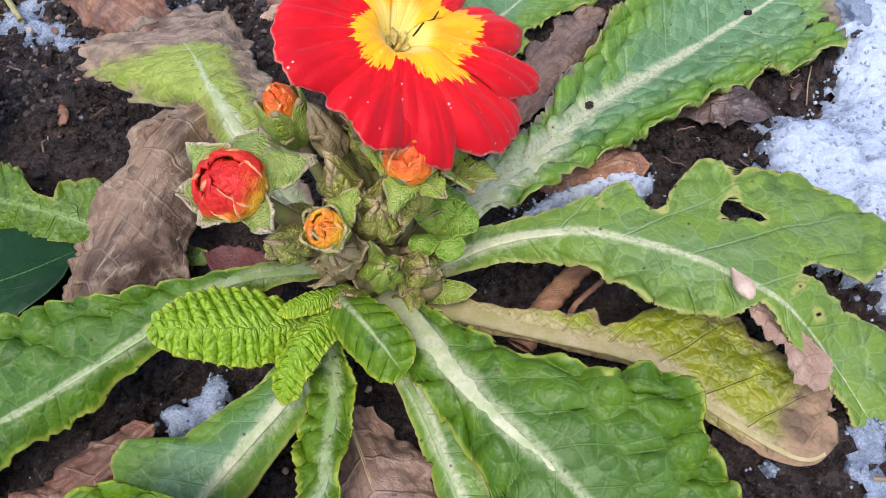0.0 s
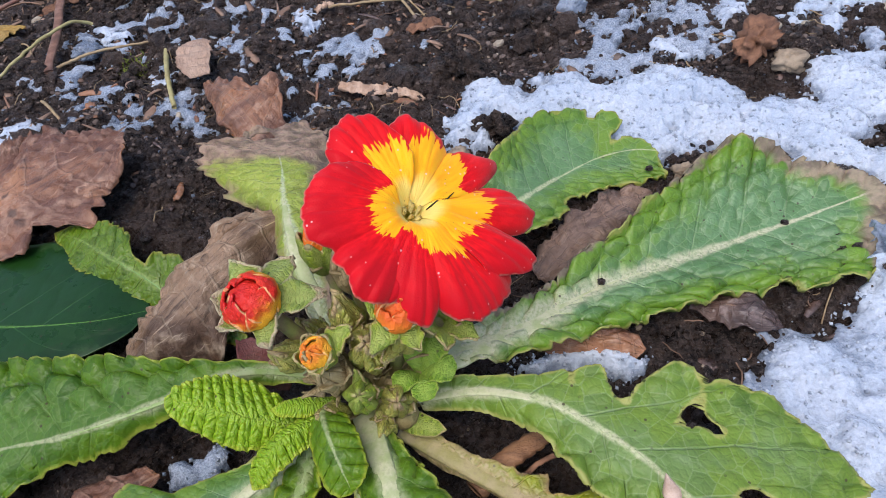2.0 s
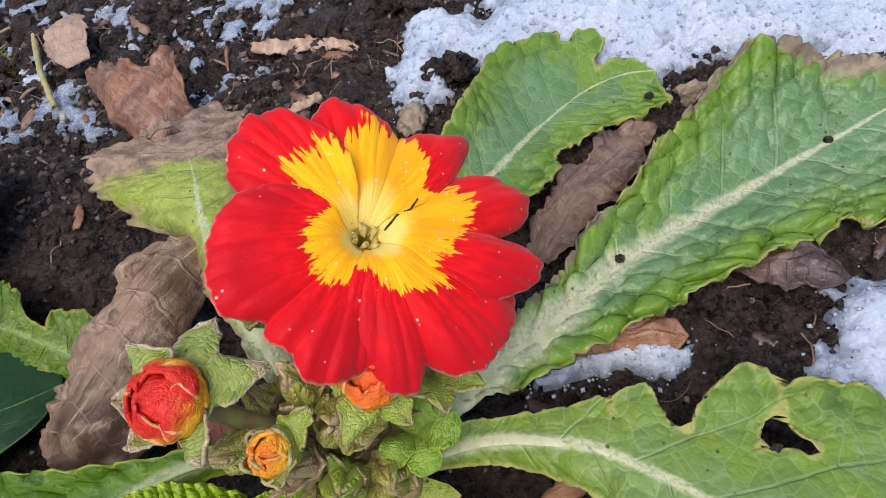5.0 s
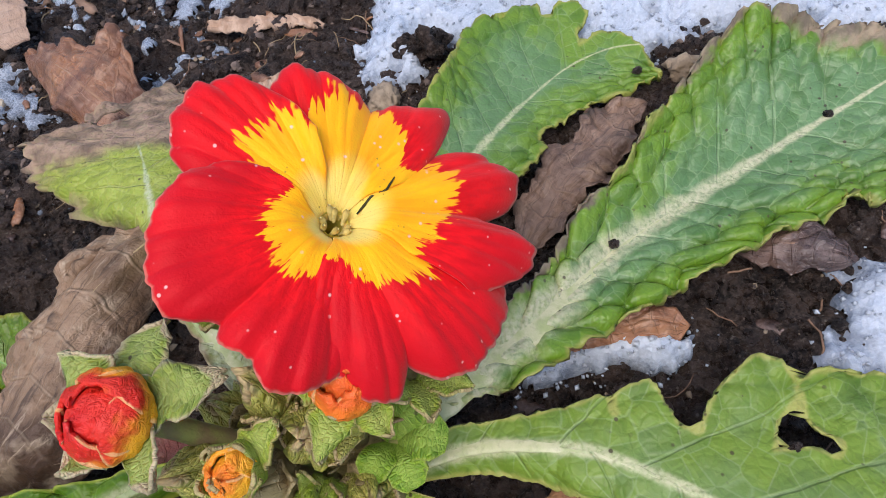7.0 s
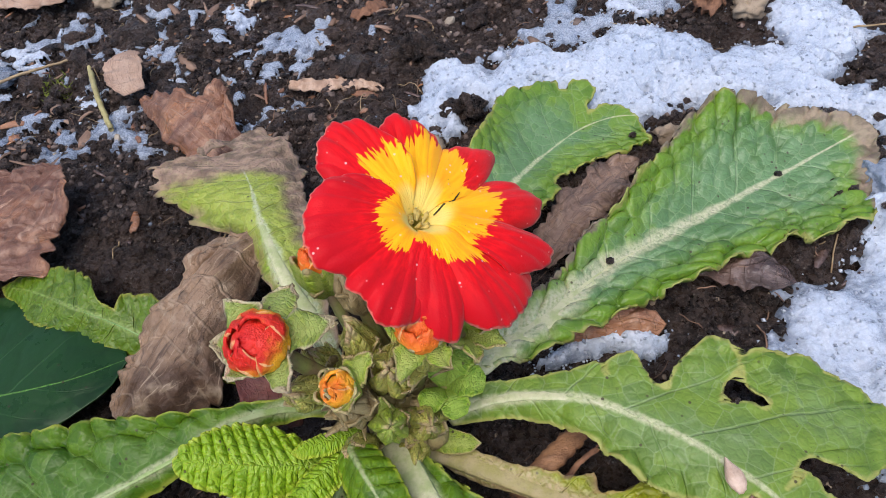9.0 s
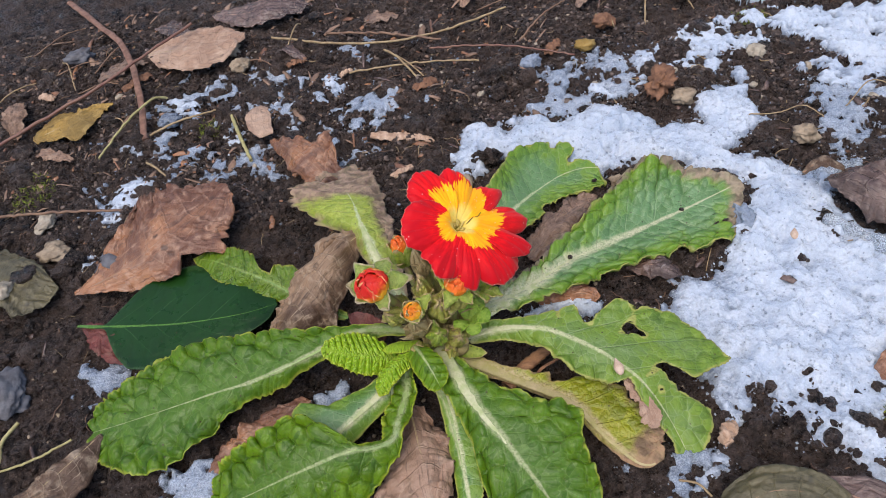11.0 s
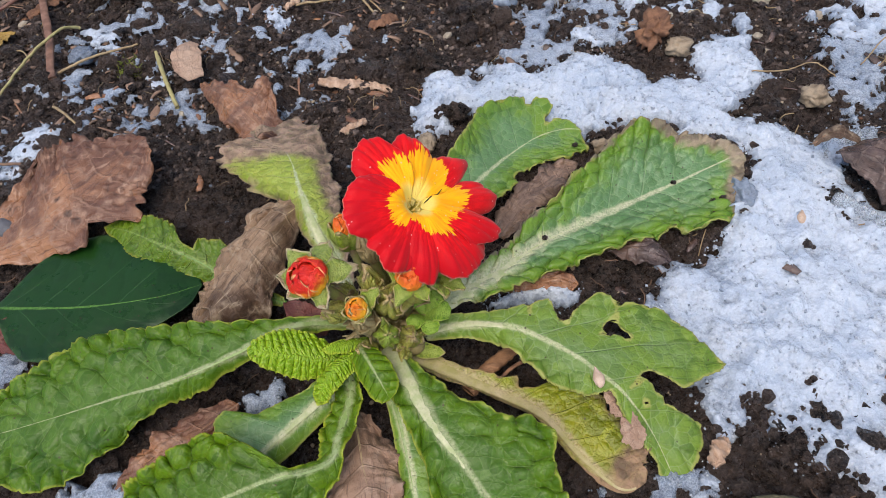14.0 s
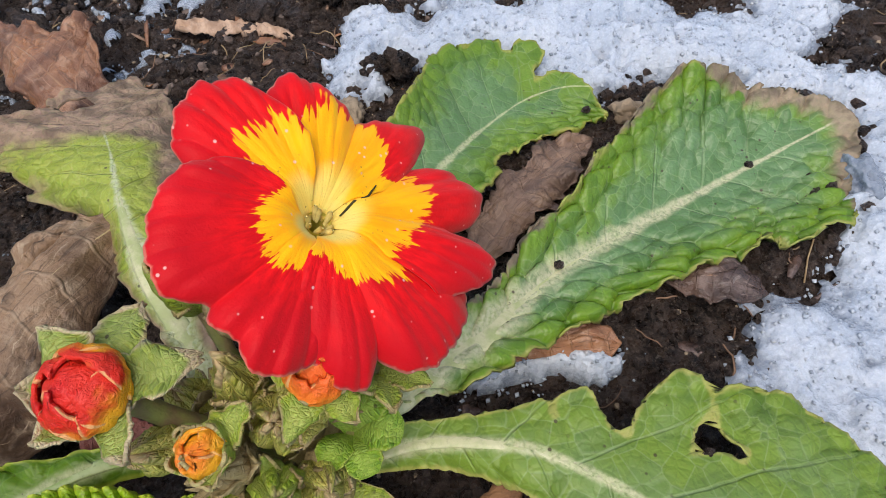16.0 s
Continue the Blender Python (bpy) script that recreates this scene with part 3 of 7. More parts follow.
def cellbump(x, y, seed=0):
    """Blisters between veins: 1 at a cell's middle, falling to its rim."""
    xi, yi = np.floor(x).astype(np.int64), np.floor(y).astype(np.int64)
    first, second = np.full(x.shape, 9.0), np.full(x.shape, 9.0)
    for dx in (-1, 0, 1):
        for dy in (-1, 0, 1):
            a, b = xi + dx, yi + dy
            k = (a * 374761393 + b * 668265263 + seed * 974711) & 0x7FFFFFFF
            k = ((k ^ (k >> 13)) * 1274126177) & 0x7FFFFFFF
            jx, jy = (k & 0xFF) / 255.0, ((k >> 9) & 0xFF) / 255.0
            d = np.hypot(x - a - 0.15 - 0.7 * jx, y - b - 0.15 - 0.7 * jy)
            second = np.minimum(second, np.maximum(first, d))
            first = np.minimum(first, d)
    return np.clip((second - first) / 0.4, 0, 1) ** 0.7 * np.clip(1.15 - 0.9 * first ** 2, 0, 1)


def spline(points, n):
    """n places at even steps along a smooth line through the points."""
    p = np.array(points, float)
    p = np.vstack([2 * p[0] - p[1], p, 2 * p[-1] - p[-2]])
    out = []
    for i in range(1, len(p) - 2):
        a, b, c, d = p[i - 1:i + 3]
        for u in np.linspace(0, 1, 40, endpoint=False):
            out.append(0.5 * (2 * b + (c - a) * u + (2 * a - 5 * b + 4 * c - d) * u * u + (3 * b - a - 3 * c + d) * u ** 3))
    out = np.array(out + [p[-2]])
    s = np.r_[0, np.cumsum(np.linalg.norm(np.diff(out, axis=0), axis=1))]
    v = np.linspace(0, s[-1], n)
    return np.stack([np.interp(v, s, out[:, k]) for k in range(3)], 1)


def mesh_object(name, verts, faces, mat, parent=None, label="", uvs=None, smooth=True):
    me = bpy.data.meshes.new(name)
    me.from_pydata([tuple(map(float, v)) for v in verts], [], faces)
    if uvs is not None:
        layer = me.uv_layers.new(name="UVMap")
        idx = np.empty(len(me.loops), np.int32)
        me.loops.foreach_get("vertex_index", idx)
        layer.data.foreach_set("uv", np.asarray(uvs, np.float32)[idx].ravel())
    me.materials.append(mat)
    if smooth:
        me.polygons.foreach_set("use_smooth", [True] * len(me.polygons))
    me.update()
    ob = new(name, me)
    if parent is not None:
        ob.parent = parent
    if label:
        tagged(ob, label)
    return ob


def root(name, label, category, group="", at=(0, 0, 0)):
    ob = new(name)
    ob.empty_display_size = 0.005
    return tagged(ob, label, category, group)


def grid_faces(nu, nv, wrap=False):
    f = []
    for i in range(nu - 1):
        for j in range(nv - (0 if wrap else 1)):
            k = (j + 1) % nv
            f.append((i * nv + j, (i + 1) * nv + j, (i + 1) * nv + k, i * nv + k))
    return f


def tube(points, radii, sides=10, flat=1.0, rough=0.0, seed=0):
    """Verts and faces of a tapered tube along a line."""
    p = np.asarray(points, float)
    t = np.gradient(p, axis=0)
    t /= np.linalg.norm(t, axis=1)[:, None] + 1e-12
    up = np.array((0, 0, 1.0))
    if abs(t[:, 2]).mean() > 0.8:
        up = np.array((0, 1.0, 0))
    a = np.cross(t, up)
    a /= np.linalg.norm(a, axis=1)[:, None] + 1e-12
    b = np.cross(a, t)
    v = []
    rnd = np.random.RandomState(seed)
    for i in range(len(p)):
        for k in range(sides):
            g = 2 * math.pi * k / sides
            r = radii[i] * (1 + rough * (rnd.rand() - 0.5))
            v.append(p[i] + r * (math.cos(g) * a[i] + flat * math.sin(g) * b[i]))
    f = grid_faces(len(p), sides, True)
    f = [q[::-1] for q in f]
    f.append(tuple(range(sides)))
    f.append(tuple(reversed(range((len(p) - 1) * sides, len(p) * sides))))
    return v, f


def blade(name, mid, left, right, mat, parent, slant=38, rib=(1.6, 0.3), rib_mat=None, teeth=0.0, teeth_n=40, quilt=0.0, veins=9,
          ripple=0.0, rough=0.0, cup=0.0, thick=0.35, across=11, step=0.45, seed=0, label="", rib_lift=0.25, lift=0.0, rib_end=0.96, rib_flat=0.34, cell=4.0, fray=0.35, rows_w=0.35, puff_w=0.7, split=2.0, crease=0.0, even=0, pleat=0.0, outline=None, tears=(), even_cells=False):
    """A leaf: a midrib line and two edges given as (share of the length, reach along the side veins, height over the midrib), all in mm.
    outline: where the leaf was eaten or torn, its edge from above in mm; tears: holes in it."""
    across = int(across * 1.8)
    m = np.array(mid, float)
    length = np.linalg.norm(np.diff(m, axis=0), axis=1).sum()
    n = int(max(24, length / step))
    c = spline(mid, n)
    t = np.gradient(c, axis=0)
    t[:, 2] = 0
    pad = max(2, n // 20)
    t = np.stack([np.convolve(np.pad(t[:, k], pad, "edge"), np.ones(2 * pad + 1) / (2 * pad + 1), "valid") for k in range(3)], 1)
    t /= np.linalg.norm(t, axis=1)[:, None]
    s = np.stack([-t[:, 1], t[:, 0], 0 * t[:, 0]], 1)
    v = np.linspace(0, 1, n)
    rnd = np.random.RandomState(seed + 7)
    rows, wide, dome = {}, {}, {}
    for sign, edge in ((1, left), (-1, right)):
        e = sorted(edge)
        if e[0][0] > 0:
            e = [(0.0, max(0.4, e[0][1] * 0.7), e[0][2])] + e
        if e[-1][0] < 1:
            e = e + [(1.0, 0.05, 0.0)]
        ev, ew, ez = (np.array(q, float) for q in zip(*e))
        w, dz = np.interp(v, ev, ew), np.interp(v, ev, ez)
        if even:
            w = np.convolve(np.pad(w, even, "edge"), np.ones(2 * even + 1) / (2 * even + 1), "valid")
        if teeth:
            ph = 1.25 * v * teeth_n + 2.6 * vnoise(v * teeth_n * 0.3, 0 * v, seed + sign + 5)
            saw = (1 - (ph % 1.0)) ** 0.8 * np.clip(6 * (ph % 1.0), 0, 1)
            size = np.clip(1.9 * vnoise(v * teeth_n * 0.55, 0 * v, seed + 4 * sign + 15) - 0.25, 0.12, 1.2)
            big = vnoise(v * teeth_n * 0.22, 0 * v, seed + 3 * sign + 11) - 0.5
            w = w + np.minimum(teeth, 0.25 * w) * (size * (saw - 0.4) + 1.2 * big) * np.clip((w - 1.5) / 4, 0, 1)
        if rough:
            w = w * (1 + rough * (vnoise(v * 14, 0 * v, seed + 21 + sign) + 0.7 * vnoise(v * 45, 0 * v, seed + 31 + sign) - 0.85))
        w = np.maximum(w, 0.03)
        d = sign * s * math.cos(radians(slant)) + t * math.sin(radians(slant))
        shares = np.linspace(0, 1, across + 1)[1:] ** 0.9
        for j, q in enumerate(shares):
            pos = c + d * (w * q)[:, None]
            wide[(sign, j)], dome[(sign, j)] = (sign * w * q, w * (1 - q) * math.cos(radians(slant))), np.ones(n)
            z = dz * q ** 1.25 + cup * w * q * q * 0.1
            if quilt:
                k = v * VEINS.get(mat.name, veins) + (0.45 if sign > 0 else 0.0) + 0.5
                pillow = np.abs(np.sin(math.pi * (k + 0.12 * (vnoise(v * 7, 0 * v + 2 * q, seed + 17) - 0.5)))) ** 0.7 - 0.6
                x1, y1 = pos[:, 0] / 4.2, pos[:, 1] / 4.2
                lump = vnoise(x1, y1, seed + 2) - 0.5
                bend = vnoise(pos[:, 0] / 7, pos[:, 1] / 7, seed + 71) - 0.5
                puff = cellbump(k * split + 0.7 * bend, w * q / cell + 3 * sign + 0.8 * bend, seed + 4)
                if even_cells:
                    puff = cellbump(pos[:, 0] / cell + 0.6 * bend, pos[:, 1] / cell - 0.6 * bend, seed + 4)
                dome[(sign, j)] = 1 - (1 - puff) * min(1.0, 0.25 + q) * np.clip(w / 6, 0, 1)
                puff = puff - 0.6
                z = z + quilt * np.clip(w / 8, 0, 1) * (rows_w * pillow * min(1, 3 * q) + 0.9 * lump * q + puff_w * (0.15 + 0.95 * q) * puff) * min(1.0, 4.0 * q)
            if pleat:
                gather = 1 - np.abs(2 * vnoise(sign * w * q / 2.1 + 40 + 2.5 * vnoise(v * 5, 0 * v, seed + 61), v * 4.5, seed + 62) - 1)
                z = z + pleat * (gather - 0.55) * min(1.0, 4 * q)
            if crease:
                fold = 1 - np.abs(2 * vnoise(pos[:, 0] / 4.5 + 0.12 * pos[:, 1], pos[:, 1] / 2.2, seed + 41) - 1)
                tiny = 1 - np.abs(2 * vnoise(pos[:, 0] / 1.7, pos[:, 1] / 1.3, seed + 42) - 1)
                z = z + crease * (0.9 * (fold - 0.5) + 0.45 * (tiny - 0.5)) * min(1.0, 3 * q)
            if ripple:
                z = z + ripple * q ** 2 * np.clip(w / 6, 0, 1) * (np.sin(v * 26 + 3 * sign + seed) * 0.5 + 1.4 * (vnoise(v * 9, 0 * v + q, seed + 8 + sign) - 0.5))
            pos = pos.copy()
            if fray and (teeth or rough):
                hard = fray * q ** 5 * np.clip(w / 5, 0, 1)
                for ax in (0, 1):
                    pos[:, ax] += hard * 2.4 * (0.6 * vnoise(pos[:, 0] / 2.9, pos[:, 1] / 2.9, seed + 51 + ax) + 0.4 * vnoise(pos[:, 0] / 1.1, pos[:, 1] / 1.1, seed + 55 + ax) - 0.5)
            pos[:, 2] += z
            rows[(sign, j)] = pos
    cols = [(-1, j) for j in range(across - 1, -1, -1)] + [None] + [(1, j) for j in range(across)]
    centre = c.copy()
    grid = np.stack([centre if k is None else rows[k] for k in cols], 1)
    nc = len(cols)
    side = np.array([0 if k is None else k[0] * (np.linspace(0, 1, across + 1)[1:] ** 0.9)[k[1]] for k in cols])
    uvs = np.stack([np.tile(side * 0.5 + 0.5, n), np.repeat(v, nc)], 1)
    reach = np.stack([0 * v if k is None else wide[k][0] for k in cols], 1)
    edge_mm = np.stack([np.maximum(wide[(1, 0)][1], wide[(-1, 0)][1]) if k is None else wide[k][1] for k in cols], 1)
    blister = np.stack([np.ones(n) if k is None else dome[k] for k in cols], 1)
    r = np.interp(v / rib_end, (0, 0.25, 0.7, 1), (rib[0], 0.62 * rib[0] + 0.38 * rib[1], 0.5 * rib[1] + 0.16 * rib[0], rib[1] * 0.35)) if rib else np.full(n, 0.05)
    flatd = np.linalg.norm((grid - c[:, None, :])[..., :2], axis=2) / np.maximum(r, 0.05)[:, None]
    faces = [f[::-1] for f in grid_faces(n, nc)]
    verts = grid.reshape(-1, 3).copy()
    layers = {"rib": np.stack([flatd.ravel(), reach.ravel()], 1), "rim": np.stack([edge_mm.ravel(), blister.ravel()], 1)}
    if outline or tears:
        def depth(x, y):
            far = inside(x / 1000, y / 1000, outline) * 1000 if outline else np.full(x.shape, 99.0)
            for hole in tears:
                far = np.minimum(far, -1000 * inside(x / 1000, y / 1000, hole))
            return far + 0.55 * teeth * (vnoise(x / 1.7, y / 1.7, seed + 81) + 0.6 * vnoise(x / 0.7, y / 0.7, seed + 82) - 0.8)

        x, y = verts[:, 0].copy(), verts[:, 1].copy()
        far = depth(x, y)
        faces = [f for f in faces if max(far[i] for i in f) > 0]
        for turn in range(3):
            now = depth(x, y)
            gx, gy = (depth(x + 0.05, y) - now) / 0.05, (depth(x, y + 0.05) - now) / 0.05
            out = np.where(now < 0, np.clip(now, -1.2, 0) / np.maximum(gx * gx + gy * gy, 0.3), 0)
            x, y = x - out * gx, y - out * gy
        verts[:, 0], verts[:, 1] = x, y
        layers["rim"][:, 0] = np.minimum(layers["rim"][:, 0], np.maximum(far, 0))
        used = np.unique(np.array(faces))
        number = -np.ones(len(verts), int)
        number[used] = np.arange(len(used))
        faces = [tuple(int(number[i]) for i in f) for f in faces]
        verts, uvs = verts[used], uvs[used]
        layers = {key: value[used] for key, value in layers.items()}
    verts = verts / 1000
    verts[:, 2] += lift / 1000
    ob = mesh_object(name, verts, faces, mat, parent, label, uvs)
    idx = np.empty(len(ob.data.loops), np.int32)
    ob.data.loops.foreach_get("vertex_index", idx)
    for key, value in layers.items():
        layer = ob.data.uv_layers.new(name=key)
        layer.data.foreach_set("uv", value.astype(np.float32)[idx].ravel())
    so = ob.modifiers.new("thickness", "SOLIDIFY")
    so.thickness, so.offset = thick / 1000, -1.0
    if rib:
        r = r * 0.55
        line = c / 1000
        line[:, 2] += (rib_lift - 0.6 * rib_flat * r) / 1000 + lift / 1000
        k = slice(0, int(n * rib_end), max(1, n // 90))
        tv, tf = tube(line[k], (r / 1000)[k], 12, rib_flat, 0.08, seed)
        ribob = mesh_object("midrib", tv, tf, rib_mat or RIB, ob)
    return ob


# ---------------------------------------------------------------- ground
def soil_height(x, y):
    """Height of the soil in metres."""
    a = 0.0030 * (vnoise(x / 0.038, y / 0.038, 1) - 0.5) + 0.0050 * (vnoise(x / 0.014, y / 0.014, 2) - 0.5)
    clump = vnoise(x / 0.0065 + 0.7 * vnoise(x / 0.009, y / 0.009, 6), y / 0.0065, 3)
    a = a + 0.0044 * (clump - 0.5) * (0.4 + vnoise(x / 0.03, y / 0.03, 9)) + 0.0022 * (vnoise(x / 0.0034, y / 0.0034, 5) - 0.5) + 0.0014 * (vnoise(x / 0.0017, y / 0.0017, 4) - 0.5)
    near = np.exp(-((x / 0.062) ** 2 + ((y - 0.004) / 0.045) ** 2))
    far = 1 / (1 + (np.hypot(x, y) / 0.6) ** 2)
    return (a - 0.0005) * far - 0.0035 * near


def lines(lo, hi, step, reach):
    g, out = step, []
    while g < reach:
        g *= 1.35
        out.append(g)
    out = np.cumsum(out)
    core = np.arange(lo, hi + step / 2, step)
    return np.r_[lo - out[::-1], core, hi + out]


gx, gy = lines(-0.235, 0.235, 0.00095, 30.0), lines(-0.075, 0.285, 0.00095, 30.0)
X, Y = np.meshgrid(gx, gy, indexing="ij")
Z = soil_height(X, Y)
ground = mesh_object("ground", np.stack([X, Y, Z], -1).reshape(-1, 3), grid_faces(len(gx), len(gy)), SOIL)
ground.data.flip_normals()
tagged(ground, "dark wet crumbly garden soil with grit", "soil", kind="structure")


# ---------------------------------------------------------------- snow
def inside(px, py, poly):
    """Signed distance to a polygon, positive inside."""
    poly = np.array(poly, float) / 1000
    d, odd = np.full(px.shape, 9.0), np.zeros(px.shape, bool)
    for (ax, ay), (bx, by) in zip(poly, np.roll(poly, -1, 0)):
        ex, ey = bx - ax, by - ay
        u = np.clip(((px - ax) * ex + (py - ay) * ey) / (ex * ex + ey * ey + 1e-12), 0, 1)
        d = np.minimum(d, np.hypot(px - ax - u * ex, py - ay - u * ey))
        cross = ((ay > py) != (by > py)) & (px < (bx - ax) * (py - ay) / (by - ay + 1e-15) + ax)
        odd ^= cross
    return np.where(odd, d, -d)


def snow_patch(name, polys, top, soft, ragged, mat, label, step=0.00068, holes=0.0, seed=0, kind="stuff", loose=1.0):
    """A sheet of old snow, thin and lacy at its rim, top metres thick away from it, strewn with loose grains."""
    allp = np.concatenate([np.array(q, float) for q in polys]) / 1000
    lo, hi = allp.min(0) - 0.008, allp.max(0) + 0.008
    xs, ys = np.arange(lo[0], hi[0], step), np.arange(lo[1], hi[1], step)
    x, y = np.meshgrid(xs, ys, indexing="ij")
    wx = x + ragged * (vnoise(x / 0.011, y / 0.011, seed + 1) - 0.5) + 0.6 * ragged * (vnoise(x / 0.004, y / 0.004, seed + 2) - 0.5)
    wy = y + ragged * (vnoise(x / 0.011, y / 0.011, seed + 3) - 0.5) + 0.6 * ragged * (vnoise(x / 0.004, y / 0.004, seed + 4) - 0.5)
    d = np.max([inside(wx, wy, q) for q in polys], 0)
    lace = 0.45 * vnoise(x / 0.006, y / 0.006, seed + 11) + 0.35 * vnoise(x / 0.0025, y / 0.0025, seed + 12) + 0.2 * vnoise(x / 0.0012, y / 0.0012, seed + 5)
    d = d + 2.0 * ragged * (lace - 0.5) * np.exp(-np.maximum(d, 0) / (1.6 * ragged))
    if holes:
        gap = vnoise(x / 0.008, y / 0.008, seed + 6) * 0.5 + vnoise(x / 0.0032, y / 0.0032, seed + 7) * 0.35 + 0.15 * vnoise(x / 0.0014, y / 0.0014, seed + 13)
        d = np.minimum(d, (gap - holes) * 0.03)
    rise = top * (1 - np.exp(-np.maximum(d, 0) / soft)) * (0.3 + 0.7 * vnoise(x / 0.045, y / 0.045, seed + 8) + 0.5 * vnoise(x / 0.014, y / 0.014, seed + 14))
    rnd = np.random.RandomState(seed + 1)
    grain = 0.0017 * (vnoise(x / 0.0045, y / 0.0045, seed + 9) - 0.5) + 0.0009 * (vnoise(x / 0.0018, y / 0.0018, seed + 10) - 0.5) + 0.0003 * (rnd.rand(*x.shape) - 0.5)
    base = np.maximum(soil_height(x, y), -0.002) * 0.6
    z = np.where(d > 0, base + rise + grain * np.clip(rise / 0.003, 0, 1), np.minimum(base, 0) - 0.004)
    keep = d > -step * 1.2
    num = -np.ones(x.shape, int)
    num[keep] = np.arange(keep.sum())
    q = np.stack([num[:-1, :-1], num[1:, :-1], num[1:, 1:], num[:-1, 1:]], -1).reshape(-1, 4)
    q = q[(q >= 0).all(1)]
    verts, faces = [np.stack([x[keep], y[keep], z[keep]], 1)], [tuple(map(int, f)) for f in q]
    depth = [np.stack([np.clip(rise[keep] / min(0.0045, 1.1 * top), 0, 1), 0 * rise[keep]], 1)]
    # loose grains of ice: an uneven octahedron each
    chance = loose * 0.07 * np.clip((d + 0.0035) / 0.004, 0, 1)
    at = np.argwhere(rnd.rand(*x.shape) < chance)
    corner = np.array([(1, 0, 0), (0, 1, 0), (-1, 0, 0), (0, -1, 0), (0, 0, 1), (0, 0, -1)], float)
    tri = [(0, 1, 4), (1, 2, 4), (2, 3, 4), (3, 0, 4), (1, 0, 5), (2, 1, 5), (3, 2, 5), (0, 3, 5)]
    count = len(verts[0])
    for i, j in at:
        r = 0.00022 + 0.00038 * rnd.rand() ** 2
        turn = np.array(Euler(rnd.rand(3) * 6).to_matrix())
        spot = np.array((x[i, j], y[i, j], max(z[i, j], float(base[i, j])) + 0.3 * r))
        verts.append((corner * (0.7 + 0.6 * rnd.rand(3)) * r) @ turn.T + spot)
        depth.append(np.full((6, 2), 0.15 + 0.7 * rnd.rand()))
        faces += [(a + count, b + count, c + count) for a, b, c in tri]
        count += 6
    ob = mesh_object(name, np.concatenate(verts), faces, mat, uvs=np.concatenate(depth))
    return tagged(ob, label, "snow", kind=kind)


FAR_BANK = [(8, 99), (14, 112), (22, 112), (30, 105), (40, 109), (50, 104), (60, 107), (68, 115), (78, 109), (85, 103), (92, 94), (102, 91), (109, 101), (118, 109),
            (129, 115), (132, 104), (130, 88), (121, 78), (110, 75), (112, 69), (120, 68), (127, 62), (108, 56), (103, 61), (87, 69), (74, 73), (61, 68), (54, 78), (38, 82), (26, 86), (17, 81), (10, 78)]
RIGHT_BANK = [(103, 66), (120, 69), (134, 59), (145, 58), (153, 53), (142, 47), (137, 42), (138, 33), (146, 25), (154, 16), (166, 8), (165, -30), (122, -28), (113, -36), (116, -45), (130, -50), (128, -62),
              (103, -56), (99, -46), (94, -38), (87, -30), (79, -27), (72, -24), (70, -18), (68, -4), (66, 8), (72, 17), (83, 18), (93, 25), (97, 33), (101, 42), (107, 50)]
CORNER = [(150, 152), (215, 150), (235, 120), (200, 100), (176, 88), (160, 98), (158, 112), (170, 126), (158, 138)]
snow_patch("snow_bank", [FAR_BANK, RIGHT_BANK], 0.0062, 0.0085, 0.0065, SNOW, "crusted granular old snow melting round the leaves", seed=40, holes=0.10, loose=1.7)
snow_patch("snow_bank", [CORNER], 0.005, 0.006, 0.008, SNOW, "thin crusted snow patch on dark soil", seed=60, holes=0.3)
snow_patch("snow_bank", [[(92, 137), (115, 148), (135, 153), (140, 133), (120, 119), (104, 124), (96, 118), (80, 112), (66, 117), (70, 128), (84, 128)]], 0.003, 0.004, 0.009, SNOW,
           "broken thin snow over soil and grit", seed=80, holes=0.36)
snow_patch("snow_bank", [[(40, 108), (46, 130), (60, 142), (80, 146), (94, 134), (92, 120), (84, 110), (70, 112), (56, 106)]], 0.0022, 0.004, 0.010, SLUSH, "thin grey snow melting into the soil", seed=90, holes=0.40)
snow_patch("snow_bank", [[(140, 60), (150, 96), (160, 118), (172, 104), (186, 92), (176, 76), (160, 66)]], 0.0025, 0.004, 0.010, SLUSH, "thin grey snow melting into the soil", seed=95, holes=0.46)
snow_patch("snow_bank", [[(120, 128), (132, 160), (150, 176), (176, 168), (160, 150), (150, 130)]], 0.003, 0.004, 0.009, SNOW, "broken thin snow over soil and grit", seed=97, holes=0.42)
THIN = [
    [(-122, 160), (-112, 166), (-101, 163), (-103, 150), (-106, 143), (-114, 150)],
    [(-139, 100), (-128, 112), (-117, 107), (-121, 97), (-131, 86), (-136, 88)],
    [(-82, 152), (-72, 158), (-64, 148), (-67, 138), (-75, 141)],
    [(-66, 122), (-58, 129), (-47, 126), (-44, 120), (-54, 117)],
    [(-47, 150), (-43, 158), (-37, 155), (-38, 147)],
    [(-141, 64), (-133, 70), (-128, 62), (-136, 55)],
    [(-40, 101), (-34, 104), (-33, 92), (-38, 90)],
    [(-92, 128), (-84, 131), (-80, 122), (-88, 118)],
]
for n, poly in enumerate(THIN):
    snow_patch("snow_remnant", [poly], 0.0016, 0.003, 0.007, SNOW, "small wet remnant of melting snow on soil", seed=100 + 12 * n, holes=0.36)
snow_patch("snow_remnant", [[(-150, 86), (-140, 150), (-104, 190), (-40, 192), (6, 176), (0, 128), (-28, 100), (-60, 96), (-90, 100)]], 0.0015, 0.004, 0.008, SLUSH, "scattered thin remnants of snow on soil", seed=270, holes=0.605, loose=0.5)
